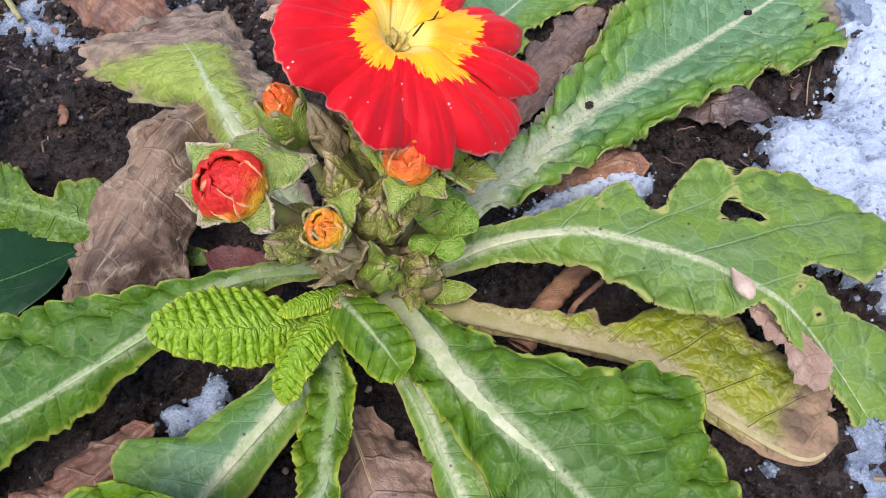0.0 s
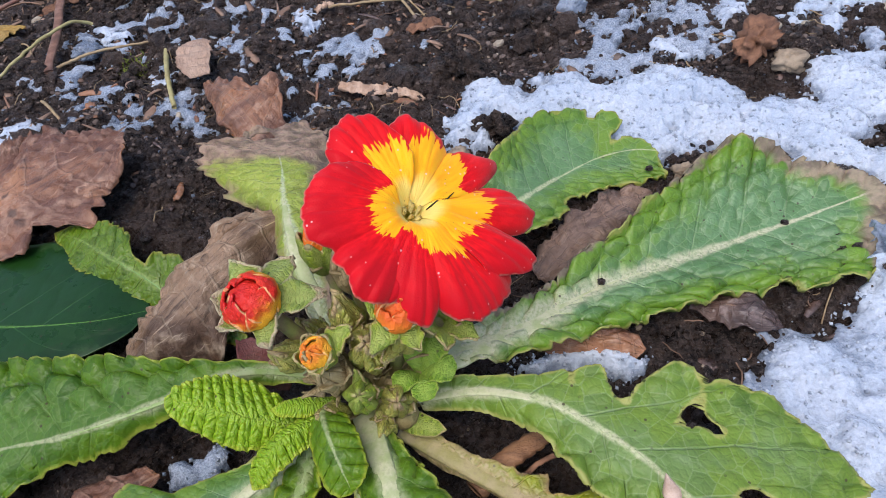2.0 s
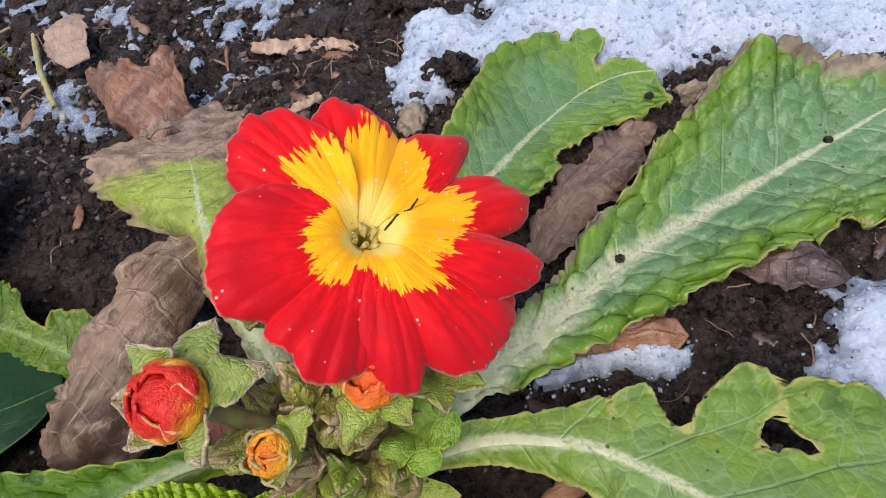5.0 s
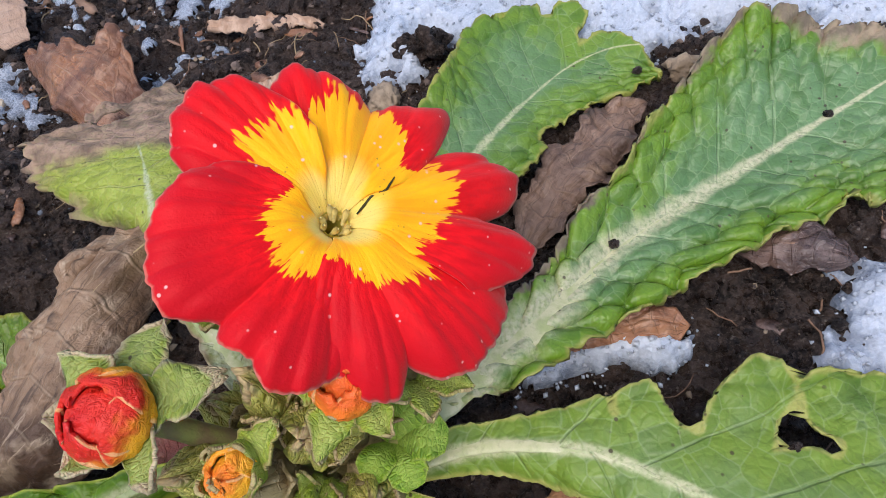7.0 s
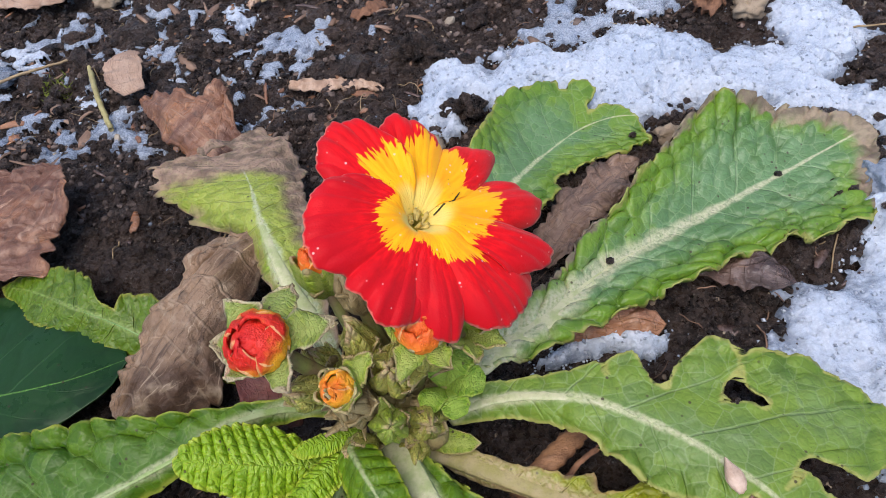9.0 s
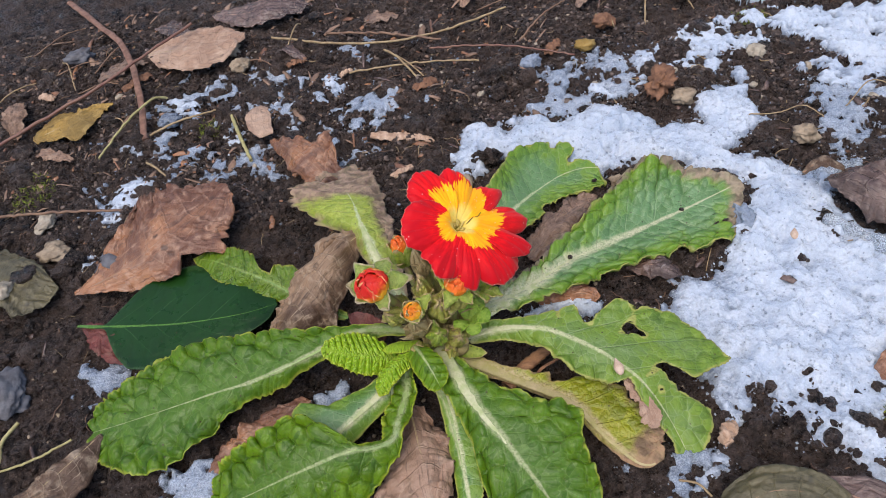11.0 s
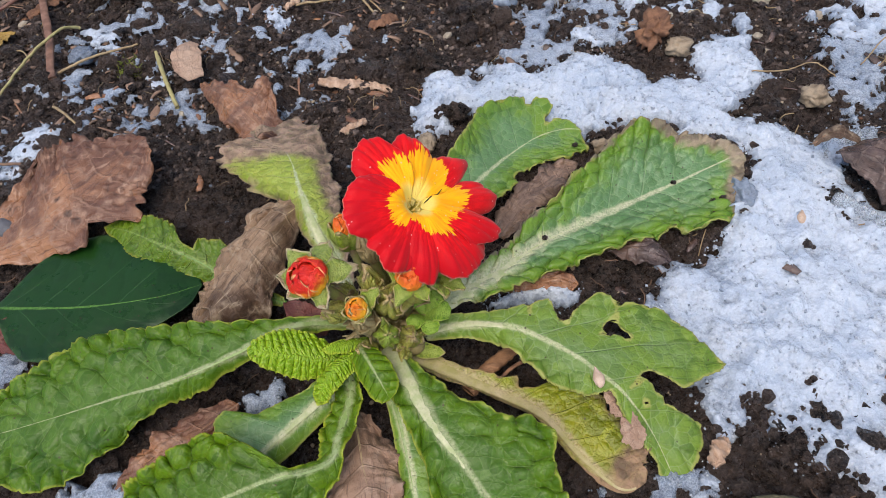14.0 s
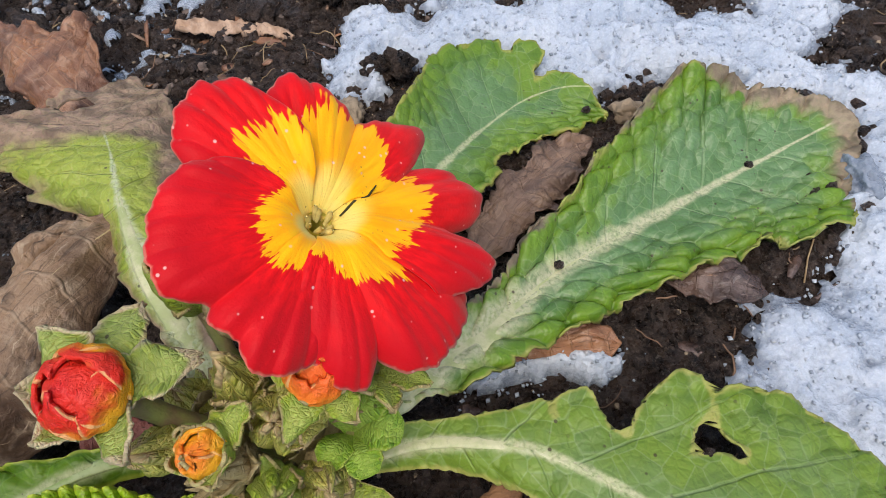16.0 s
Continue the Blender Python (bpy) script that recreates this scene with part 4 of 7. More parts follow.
snow_patch("slush_patch", [[(-128, 17), (-112, 14), (-108, 4), (-118, -2), (-127, 6)]], 0.003, 0.003, 0.006, SLUSH, "grey wet slush between leaf and soil", seed=300, holes=0.35)
snow_patch("slush_patch", [[(-92, -25), (-74, -21), (-66, -28), (-68, -46), (-95, -44)]], 0.003, 0.003, 0.007, SLUSH, "grey wet slush between leaf and soil", seed=320, holes=0.3)
snow_patch("slush_patch", [[(-47, -6), (-38, -4), (-36, -9), (-44, -14)]], 0.002, 0.002, 0.004, SLUSH, "small glassy slush puddle on soil", seed=340, holes=0.2)
snow_patch("slush_patch", [[(25, 12), (31, 17), (40, 15), (48, 12), (44, 8), (34, 11)]], 0.0045, 0.002, 0.003, SNOW, "strip of granular ice under the leaf stalk", seed=360, holes=0.3, loose=4.0)
snow_patch("slush_patch", [[(42, -40), (54, -37), (64, -38), (70, -46), (62, -54), (44, -52)]], 0.004, 0.003, 0.005, SLUSH, "wet slush at the leaf tips", seed=380, holes=0.5)
snow_patch("slush_patch", [[(72, -20), (84, -20), (78, -27), (78, -34), (74, -40), (65, -46), (59, -49), (61, -43), (69, -36), (72, -28)]], 0.003, 0.0025, 0.004, SNOW, "granular snow along the torn leaf's edge", seed=470, holes=0.3, loose=3.0)
snow_patch("ice_rim", [[(127, 49), (138, 59), (152, 56), (150, 49), (138, 51), (132, 44)]], 0.009, 0.003, 0.003, ICE, "glassy ice rim beside the brown leaf", seed=400)
snow_patch("ice_rim", [[(128, 34), (136, 28), (146, 19), (150, 12), (142, 12), (132, 22), (125, 29)]], 0.009, 0.003, 0.003, ICE, "glassy ice rim beside the brown leaf", seed=420)
snow_patch("ice_rim", [[(150, 40), (160, 48), (168, 36), (160, 30), (153, 32)]], 0.012, 0.003, 0.003, ICE, "glassy ice rim beside the brown leaf", seed=440)

# ---------------------------------------------------------------- the primrose
plant = root("primrose_plant", "flowering primrose with a red yellow-eyed bloom and rosette of wrinkled leaves", "plant")

SCORCHED_EDGE = [(4, 10), (12, 16), (26, 22), (33, 29), (37.9, 32.3), (43, 35.5), (46.2, 37.6), (48.2, 40.1), (50.7, 43), (54.5, 45.6), (58.7, 50), (62.7, 53.5), (65.9, 56.3), (70.9, 59.3), (75.1, 61.9), (77.6, 62.9), (79.4, 62.3), (83, 63.2), (85.5, 62.1), (87.6, 60),
                 (91.5, 58.8), (95.6, 57.7), (99.6, 55.7), (103.5, 54.1), (104.5, 51.2), (105.8, 47.2), (103.7, 40.9), (100.4, 36.4), (96.3, 27.2), (93.6, 25.5), (91.4, 26.7), (87.8, 25.6), (84.6, 23.7), (81.2, 24.7), (76.6, 25.6), (73.1, 22.9), (69.1, 21.5), (64.8, 22.1),
                 (60.9, 19.4), (54.8, 17.9), (49.1, 16.1), (42.7, 15), (36, 12), (26, 6.5), (14, 2), (6, 2)]
blade("leaf", [(10, 7.6, 13), (24.4, 14.9, 11), (41, 25.9, 7), (61, 35, 3.5), (81.5, 42.5, 3), (96.3, 46.7, 5), (105.4, 48.4, 8)],
      [(0, 4.5, 0.2), (0.15, 5.5, 1), (0.23, 6, 1.6), (0.3, 9, 4.6), (0.41, 15, 6.4), (0.5, 24, 7.6), (0.55, 27, 9.2), (0.62, 29, 11), (0.7, 28, 10), (0.8, 26, 8), (0.92, 20, 5), (1, 14, 2)],
      [(0, 4, 0), (0.09, 7.5, -2), (0.14, 8, -2.2), (0.25, 14, -2), (0.37, 17, -0.6), (0.48, 18, 0.8), (0.55, 22, 1.9), (0.62, 26, 1.7), (0.72, 26, 1), (0.83, 23, 1.4), (0.9, 20, 2.1), (1, 14, 0.5)],
      SCORCHED, plant, 40, (6.2, 0.9), RIB, rib_flat=0.2, rib_end=0.9, teeth=1.3, teeth_n=46, quilt=1.8, puff_w=1.4, cell=4.6, ripple=1.0, seed=1, across=15, outline=SCORCHED_EDGE, tears=([(76.2, 25.2), (78, 27), (80.6, 25.4), (79, 23.6)],))
NOTCHED_EDGE = [(6, 34), (12, 46), (16.4, 56.2), (18.8, 61), (21.9, 64.4), (23.7, 67.5), (27, 75.5), (29.3, 81.3), (32.9, 83), (36.2, 84.1), (42.4, 86.9), (45.3, 85.7), (45.6, 82), (46.4, 81.4), (47.8, 83.9), (49.3, 85.1), (53.1, 83.3), (54.3, 81.1), (53, 78.4), (50.6, 76.6), (50.3, 73.4), (53.2, 75.5), (57, 75.4),
                (59.8, 72.9), (61.5, 68.6), (61.2, 66.7), (62.1, 61.6), (61, 59.4), (56.3, 58.3), (53.4, 59.6), (48.2, 58.8), (41.2, 55.4), (37.1, 53), (36.4, 51.5), (37.2, 49.5), (33.7, 46), (30.8, 43.9), (24, 38), (14, 30)]
blade("leaf", [(12, 36, 7), (17, 42.6, 9), (26.4, 50.3, 9), (35.7, 60.5, 5), (46.2, 68.6, 3), (54.9, 70.9, 3), (61.1, 69.6, 3.5)],
      [(0, 4, 2), (0.14, 12, 5), (0.24, 18, 4.7), (0.34, 20, 2.5), (0.45, 24, 1.8), (0.6, 26, 2.2), (0.7, 25, 2.5), (0.8, 23, 3), (0.9, 17, 1.5), (1, 9, 0)],
      [(0, 3, 0), (0.2, 9.5, -2.3), (0.31, 11, -4), (0.45, 11, -3.4), (0.6, 17, -2.3), (0.72, 18, -1.5), (0.85, 15, -1), (1, 9, 0)],
      GREEN, plant, 38, (1.7, 0.9), RIB, rib_end=0.72, teeth=1.1, teeth_n=30, quilt=1.3, puff_w=0.9, veins=9, ripple=0.5, seed=2, outline=NOTCHED_EDGE)
TORN_EDGE = [(2, 4.5), (12, 4.2), (22.7, 2.8), (26.4, 2.4), (31.8, 2.7), (32, 0.1), (32.7, 2.4), (34.9, 3.3), (37.2, 3.2), (38, 1.7), (38.8, -2.8), (40.8, -4.2), (41.4, -2.8), (43.3, -0.7), (45.4, 0.9), (48.2, 2.4), (50.7, 3.2), (52.6, 1.6), (53.9, -0.6), (56, -0.1), (58.3, 0.1), (65.2, -1.7), (70.2, -6.3),
             (73.6, -10.5), (78, -16.8), (75.9, -18.3), (65.4, -22.1), (59.6, -19.3), (57.9, -18.2), (55.5, -19.2), (52, -22.2), (56.3, -20.2), (58.2, -23.3), (60, -23.7), (60.2, -25.1), (62.2, -26), (67.4, -28.7), (69.1, -29.7), (67.9, -34.3), (64.1, -40.1), (59.2, -44), (57.9, -43.3), (55.7, -36.1),
             (49.6, -29), (47.1, -22.7), (41.8, -22.7), (34.1, -19.2), (29.4, -13.1), (26.5, -8.5), (21.6, -4.7), (12, -3), (3, -2)]
blade("leaf", [(4.2, 0.9, 10), (14.2, 0.8, 12), (22.1, -1.3, 14), (29.4, -4.4, 15), (39.2, -12, 16), (44.8, -17.8, 16), (50, -23.2, 14), (56.1, -30.9, 6), (60.1, -40.9, -0.5)],
      [(0, 2.6, 1.3), (0.12, 5, 0.6), (0.2, 12, 0), (0.25, 20, 0.8), (0.3, 27, 1.6), (0.345, 31, 0.6), (0.4, 42, -5.6), (0.45, 46, -9), (0.5, 46, -11), (0.545, 43, -11.6), (0.6, 34, -10), (0.66, 26, -9), (0.712, 20, -8.4), (0.815, 17, -6), (0.89, 13, -3), (1, 5, 0)],
      [(0, 1.6, -2.4), (0.14, 4, -2.3), (0.225, 6, -1.9), (0.27, 12, -1.5), (0.35, 14, -1.1), (0.45, 13, -2.9), (0.53, 11, -4.1), (0.6, 7, -3.4), (0.7, 8, -4.8), (0.86, 7, -2.6), (1, 4, -0.5)],
      PALE_GREEN, plant, 42, (1.9, 0.6), RIB, teeth=0.8, teeth_n=44, quilt=1.0, rows_w=0.15, puff_w=1.1, cell=5.6, even_cells=True, fray=0.5, veins=8, ripple=0.5, seed=3, step=0.28, across=20, outline=TORN_EDGE,
      tears=([(53.9, -0.4), (53.4, -2.6), (50, -5.2), (47.8, -8.3), (49.8, -7.8), (52.4, -8.6), (54.8, -9.7), (55.8, -8.6), (54, -7.4), (53.2, -5), (54, -2.6)], [(54.9, -24.6), (55.9, -25), (56.2, -25.9), (55.1, -25.7)]))
blade("leaf", [(1.1, -3.1, 6), (8.2, -7.6, 6), (20.3, -14.7, 5), (31.7, -22.8, 5), (39, -33.7, 4), (46.3, -41.7, 3), (52.5, -41.3, 2.5)],
      [(0.09, 2.4, -0.1), (0.22, 2.6, 0.5), (0.31, 4.2, 0.9), (0.35, 7.6, 1), (0.39, 3.6, 0.6), (0.43, 4.2, 1), (0.46, 10.2, 1), (0.57, 15, 1.2), (0.68, 16.5, 1.4), (0.78, 14, 1.2), (0.9, 8.5, 1.2), (1, 2.5, 1)],
      [(0.09, 2.3, -2.1), (0.25, 1.9, -1.3), (0.39, 1.4, -2), (0.55, 1.6, -1.4), (0.7, 2.0, -1.6), (0.83, 1.8, -1.2)],
      WILTED, plant, 30, (3.6, 3.0), RIB_WILT, teeth=0.9, teeth_n=26, rough=0.2, fray=0.8, quilt=0.6, rows_w=0.1, veins=7, ripple=1.0, seed=4, label="wilted yellow leaf with a brown tip")
blade("leaf", [(45.6, -19.5, 13.5), (48.4, -24, 12), (50.5, -29, 10.5), (51.6, -35, 8.5)], [(0.05, 0.8, 0), (0.3, 2.4, 0.4), (0.5, 1.2, 0), (0.75, 2.6, 0.5), (0.95, 1.2, 0)], [(0.05, 1.2, 0), (0.3, 3.2, -0.8), (0.5, 1.6, -0.4), (0.75, 3.0, -0.8), (0.95, 1.4, 0)],
      DRY_PALE, plant, 20, None, None, rough=0.4, fray=0.8, crease=0.9, quilt=0.5, seed=61, step=0.3, label="papery beige dead flap of leaf")
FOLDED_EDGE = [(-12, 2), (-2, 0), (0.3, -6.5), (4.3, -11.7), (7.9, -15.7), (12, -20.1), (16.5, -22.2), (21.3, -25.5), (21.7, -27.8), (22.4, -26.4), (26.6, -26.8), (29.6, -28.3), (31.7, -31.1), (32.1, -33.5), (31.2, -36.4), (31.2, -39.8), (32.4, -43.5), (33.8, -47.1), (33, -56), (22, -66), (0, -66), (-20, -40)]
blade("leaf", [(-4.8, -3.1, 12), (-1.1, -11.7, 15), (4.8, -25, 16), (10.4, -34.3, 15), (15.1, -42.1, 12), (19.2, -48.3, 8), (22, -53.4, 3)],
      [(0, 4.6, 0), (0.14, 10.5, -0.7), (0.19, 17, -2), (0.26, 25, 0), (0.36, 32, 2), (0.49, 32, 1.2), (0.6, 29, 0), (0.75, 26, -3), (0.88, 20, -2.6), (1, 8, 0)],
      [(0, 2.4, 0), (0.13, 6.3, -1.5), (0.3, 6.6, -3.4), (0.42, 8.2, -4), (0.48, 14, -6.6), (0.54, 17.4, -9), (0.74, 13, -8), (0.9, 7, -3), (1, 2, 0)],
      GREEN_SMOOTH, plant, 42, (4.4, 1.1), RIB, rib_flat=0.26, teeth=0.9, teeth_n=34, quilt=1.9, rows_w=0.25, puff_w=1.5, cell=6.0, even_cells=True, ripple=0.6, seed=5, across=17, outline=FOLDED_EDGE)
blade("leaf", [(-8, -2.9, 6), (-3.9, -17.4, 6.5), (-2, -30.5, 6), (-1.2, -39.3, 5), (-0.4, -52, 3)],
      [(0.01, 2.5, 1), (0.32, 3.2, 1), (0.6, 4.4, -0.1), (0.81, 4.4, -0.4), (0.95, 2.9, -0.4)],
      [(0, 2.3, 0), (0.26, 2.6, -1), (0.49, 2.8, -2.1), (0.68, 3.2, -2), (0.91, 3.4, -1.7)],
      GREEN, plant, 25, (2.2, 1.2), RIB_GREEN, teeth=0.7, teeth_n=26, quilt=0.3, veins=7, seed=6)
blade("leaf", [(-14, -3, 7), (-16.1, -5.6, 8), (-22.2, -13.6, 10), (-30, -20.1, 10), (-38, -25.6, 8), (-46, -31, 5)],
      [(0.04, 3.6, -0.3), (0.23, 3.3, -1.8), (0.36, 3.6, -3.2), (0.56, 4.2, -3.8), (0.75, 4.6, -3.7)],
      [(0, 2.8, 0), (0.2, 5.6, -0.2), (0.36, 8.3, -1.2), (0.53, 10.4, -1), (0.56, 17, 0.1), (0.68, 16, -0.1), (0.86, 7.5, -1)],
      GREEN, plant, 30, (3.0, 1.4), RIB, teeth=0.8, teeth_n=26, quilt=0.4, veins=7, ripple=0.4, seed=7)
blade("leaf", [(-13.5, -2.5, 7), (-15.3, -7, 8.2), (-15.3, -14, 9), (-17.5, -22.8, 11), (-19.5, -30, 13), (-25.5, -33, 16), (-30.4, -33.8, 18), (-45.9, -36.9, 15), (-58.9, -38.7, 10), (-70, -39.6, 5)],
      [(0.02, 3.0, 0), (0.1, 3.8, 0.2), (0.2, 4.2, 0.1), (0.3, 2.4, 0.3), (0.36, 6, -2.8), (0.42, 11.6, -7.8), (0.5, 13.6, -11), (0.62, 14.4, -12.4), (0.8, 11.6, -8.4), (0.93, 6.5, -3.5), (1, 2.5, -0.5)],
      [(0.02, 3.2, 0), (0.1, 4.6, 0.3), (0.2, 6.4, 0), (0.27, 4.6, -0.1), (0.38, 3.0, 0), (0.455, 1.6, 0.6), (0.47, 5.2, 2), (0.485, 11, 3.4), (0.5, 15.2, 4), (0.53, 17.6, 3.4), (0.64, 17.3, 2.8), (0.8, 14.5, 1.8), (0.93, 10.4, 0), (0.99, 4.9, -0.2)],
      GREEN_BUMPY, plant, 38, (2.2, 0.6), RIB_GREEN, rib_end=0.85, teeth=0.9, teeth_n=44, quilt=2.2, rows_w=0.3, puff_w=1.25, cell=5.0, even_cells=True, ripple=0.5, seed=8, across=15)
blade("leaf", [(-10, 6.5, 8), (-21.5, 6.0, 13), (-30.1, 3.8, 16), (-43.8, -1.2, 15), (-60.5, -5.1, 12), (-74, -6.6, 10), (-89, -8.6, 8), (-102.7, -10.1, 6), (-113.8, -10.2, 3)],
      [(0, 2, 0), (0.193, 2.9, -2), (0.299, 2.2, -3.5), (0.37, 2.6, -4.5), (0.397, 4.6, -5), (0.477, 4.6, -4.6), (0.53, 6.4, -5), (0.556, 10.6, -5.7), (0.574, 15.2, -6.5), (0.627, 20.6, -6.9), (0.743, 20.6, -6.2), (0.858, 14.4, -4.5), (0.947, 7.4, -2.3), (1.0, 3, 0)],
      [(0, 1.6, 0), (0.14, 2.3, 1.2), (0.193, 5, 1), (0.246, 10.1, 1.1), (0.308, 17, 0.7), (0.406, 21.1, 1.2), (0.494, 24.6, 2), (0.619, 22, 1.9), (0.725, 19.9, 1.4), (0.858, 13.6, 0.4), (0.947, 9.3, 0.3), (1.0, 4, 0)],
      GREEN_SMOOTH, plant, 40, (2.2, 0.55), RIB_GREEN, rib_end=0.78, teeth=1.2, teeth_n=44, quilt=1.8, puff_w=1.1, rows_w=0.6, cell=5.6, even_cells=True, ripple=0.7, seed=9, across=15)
blade("leaf", [(-14.5, 15, 11), (-17.6, 23.1, 14), (-21.6, 31.5, 18), (-26.2, 45.8, 18), (-29.7, 59.1, 16), (-34.9, 72.8, 12), (-37.7, 82.2, 9)],
      [(0.06, 2.8, 1), (0.18, 2.9, -0.8), (0.3, 4.4, -4.3), (0.43, 4.4, -6.1), (0.47, 9.5, -5.9), (0.5, 18.4, -6.5), (0.53, 16.4, -5.6), (0.57, 23.2, -2.9), (0.74, 22.1, 0.8), (0.83, 15.5, 1.6), (0.89, 8.9, 0.5), (1, 4, 0)],
      [(0, 3.4, 0), (0.1, 4.4, 1.1), (0.24, 9.1, -3.9), (0.39, 13.3, -5.3), (0.62, 13.6, -6.4), (0.79, 14.6, -6.2), (0.92, 15, -6.2), (1, 9, -4)],
      DYING, plant, 32, (4.0, 0.9), RIB, rib_end=0.66, teeth=0.8, teeth_n=22, quilt=0.7, veins=6, ripple=2.2, rough=0.22, fray=0.9, crease=0.7, seed=10, tears=([(-43.5, 76), (-41.5, 79), (-38, 79.6), (-36, 77), (-38, 74.6), (-41, 73.8)],), label="dying leaf with yellow-green heart and brown withered rim")
blade("leaf", [(-26.1, 46.2, 14), (-33.7, 38.1, 16), (-41.3, 29.2, 16), (-49, 19, 13), (-57.3, 13.8, 5)],
      [(0.02, 2, -3), (0.1, 3, -4.8), (0.21, 4.6, -6.9), (0.36, 9.2, -7.5), (0.53, 12.4, -8), (0.67, 11, -9.5), (0.87, 5, -5.3), (1, 2, -1)],
      [(0.04, 3.3, 1.7), (0.11, 7.5, 2), (0.29, 8.4, -1.2), (0.49, 9.1, -3.9), (0.73, 8.5, -5.4), (0.94, 5.5, -2.5), (1, 2, 0)],
      DRY_GREY, plant, 22, (0.8, 0.5), RIB_BROWN, quilt=0.6, veins=5, ripple=1.6, rough=0.2, seed=11, cup=-0.6, thick=0.35, crease=0.5, pleat=2.4, label="withered grey-brown leaf folded over on itself")
blade("leaf", [(-34, 19, 3), (-47.3, 25.7, 4), (-54.2, 31.2, 6), (-61.4, 35.7, 8), (-70.5, 40.8, 9), (-81.8, 48.5, 7), (-91.7, 53.8, 4)],
      [(0.05, 2.4, -0.5), (0.2, 3.8, -0.9), (0.35, 5.4, -2.3), (0.56, 5.4, -4.6), (0.72, 6.3, -4), (0.93, 2.6, -1.2)],
      [(0.05, 2.4, 0.5), (0.19, 4.6, 2.7), (0.24, 8, 5.4), (0.32, 9.4, 5.6), (0.42, 7, 2.4), (0.45, 2.8, 1), (0.52, 3.6, 0.8), (0.55, 8.4, 2.5), (0.72, 7.6, 0.8), (0.9, 3.8, -0.6)],
      OLD_GREEN, plant, 35, (1.4, 0.5), RIB_LIME, teeth=1.3, teeth_n=26, quilt=1.2, veins=8, ripple=0.8, seed=12)
# young leaves at the heart
YL = "bright young crinkled leaf"
blade("leaf", [(-15.5, -4.6, 11), (-22.5, -5.3, 16), (-28.2, -5.1, 19), (-33.1, -4.5, 21), (-37.6, -3.6, 22)],
      [(0.05, 2, -1.5), (0.18, 3.6, -3), (0.38, 4.4, -3.6), (0.62, 4.2, -3.6), (0.82, 3.4, -2.4), (0.95, 1.8, -0.8)],
      [(0.03, 2.5, 0.5), (0.12, 5.2, 1.6), (0.26, 6.6, 1.8), (0.48, 7.0, 0.6), (0.73, 5.3, 0.6), (0.93, 2.2, 0.6)],
      YOUNG, plant, 20, (0.8, 0.4), RIB_GREEN, teeth=0.5, teeth_n=17, quilt=2.25, cell=1.7, split=1.0, rows_w=1.4, puff_w=0.35, veins=12, seed=13, step=0.22, label=YL)
blade("leaf", [(-9.5, -2.5, 12), (-13, -5.5, 15), (-17.1, -9.2, 17), (-20.4, -12.4, 15.5), (-22.7, -16, 12)],
      [(0.1, 1.6, -1.5), (0.3, 2.6, -2.6), (0.6, 3.0, -3), (0.85, 2.4, -2)], [(0.1, 1.6, -1), (0.3, 2.6, -1.6), (0.6, 2.8, -2.2), (0.85, 2.2, -1.6)],
      YOUNG, plant, 20, None, None, teeth=0.4, teeth_n=16, quilt=1.80, cell=1.7, split=1.0, rows_w=1.4, puff_w=0.35, veins=10, seed=14, step=0.22, label=YL)
blade("leaf", [(-9.5, -0.5, 13), (-13.5, -2.4, 15.5), (-17.5, -3.4, 16.5), (-20.6, -3.6, 16)],
      [(0.1, 1, -0.5), (0.5, 1.8, -1.4), (0.85, 1.2, -0.8)], [(0.1, 1, 0), (0.5, 2.0, -0.4), (0.85, 1.2, -0.2)],
      YOUNG, plant, 20, None, None, teeth=0.3, teeth_n=10, quilt=1.20, cell=1.7, split=1.0, rows_w=1.4, puff_w=0.35, veins=7, seed=15, step=0.22, label=YL)
blade("leaf", [(-11.8, -0.8, 12.5), (-10.4, -6, 19), (-8.2, -11, 21.5), (-6, -15.6, 20), (-4.6, -18.4, 16)],
      [(0.05, 1.6, -1), (0.25, 3.6, -1.6), (0.55, 4.4, -2.2), (0.8, 4.0, -1.6), (0.95, 2.6, 0.8)],
      [(0.05, 1.6, -1.5), (0.25, 3.4, -3.4), (0.55, 3.8, -4.6), (0.8, 3.4, -3.4), (0.95, 2.4, -0.4)],
      GREEN_BUMPY, plant, 20, (0.7, 0.4), RIB_LIME, teeth=0.5, teeth_n=13, quilt=1.8, cell=1.9, rows_w=1.1, puff_w=0.3, veins=9, seed=16, step=0.22, label="young leaf curling at its tip")
blade("leaf", [(-1, -1, 6), (2.5, -2.6, 8.5), (6, -4.2, 9), (9.6, -5, 8.6)], [(0.1, 1.5, 0), (0.45, 2.4, 0.4), (0.8, 1.6, 0)], [(0.1, 1.5, -0.6), (0.45, 2.4, -0.8), (0.8, 1.6, -0.4)],
      BRACT, plant, 25, (0.6, 0.3), RIB_GREEN, teeth=0.3, teeth_n=8, quilt=0.4, veins=5, seed=17, step=0.25)
blade("leaf", [(-20, 6.5, 9), (-24, 8.8, 10.5), (-28, 10, 11.5), (-31, 9.6, 13)], [(0.1, 3.2, -2), (0.5, 5, -3), (0.9, 4.2, -1.5)], [(0.1, 2.4, 1), (0.5, 3.4, 2), (0.9, 3.2, 1)],
      DRY_RED, plant, 20, (0.5, 0.3), RIB_RUSSET, rough=0.3, quilt=0.6, veins=4, ripple=0.8, seed=18, step=0.3, label="withered dark red leaf stump")


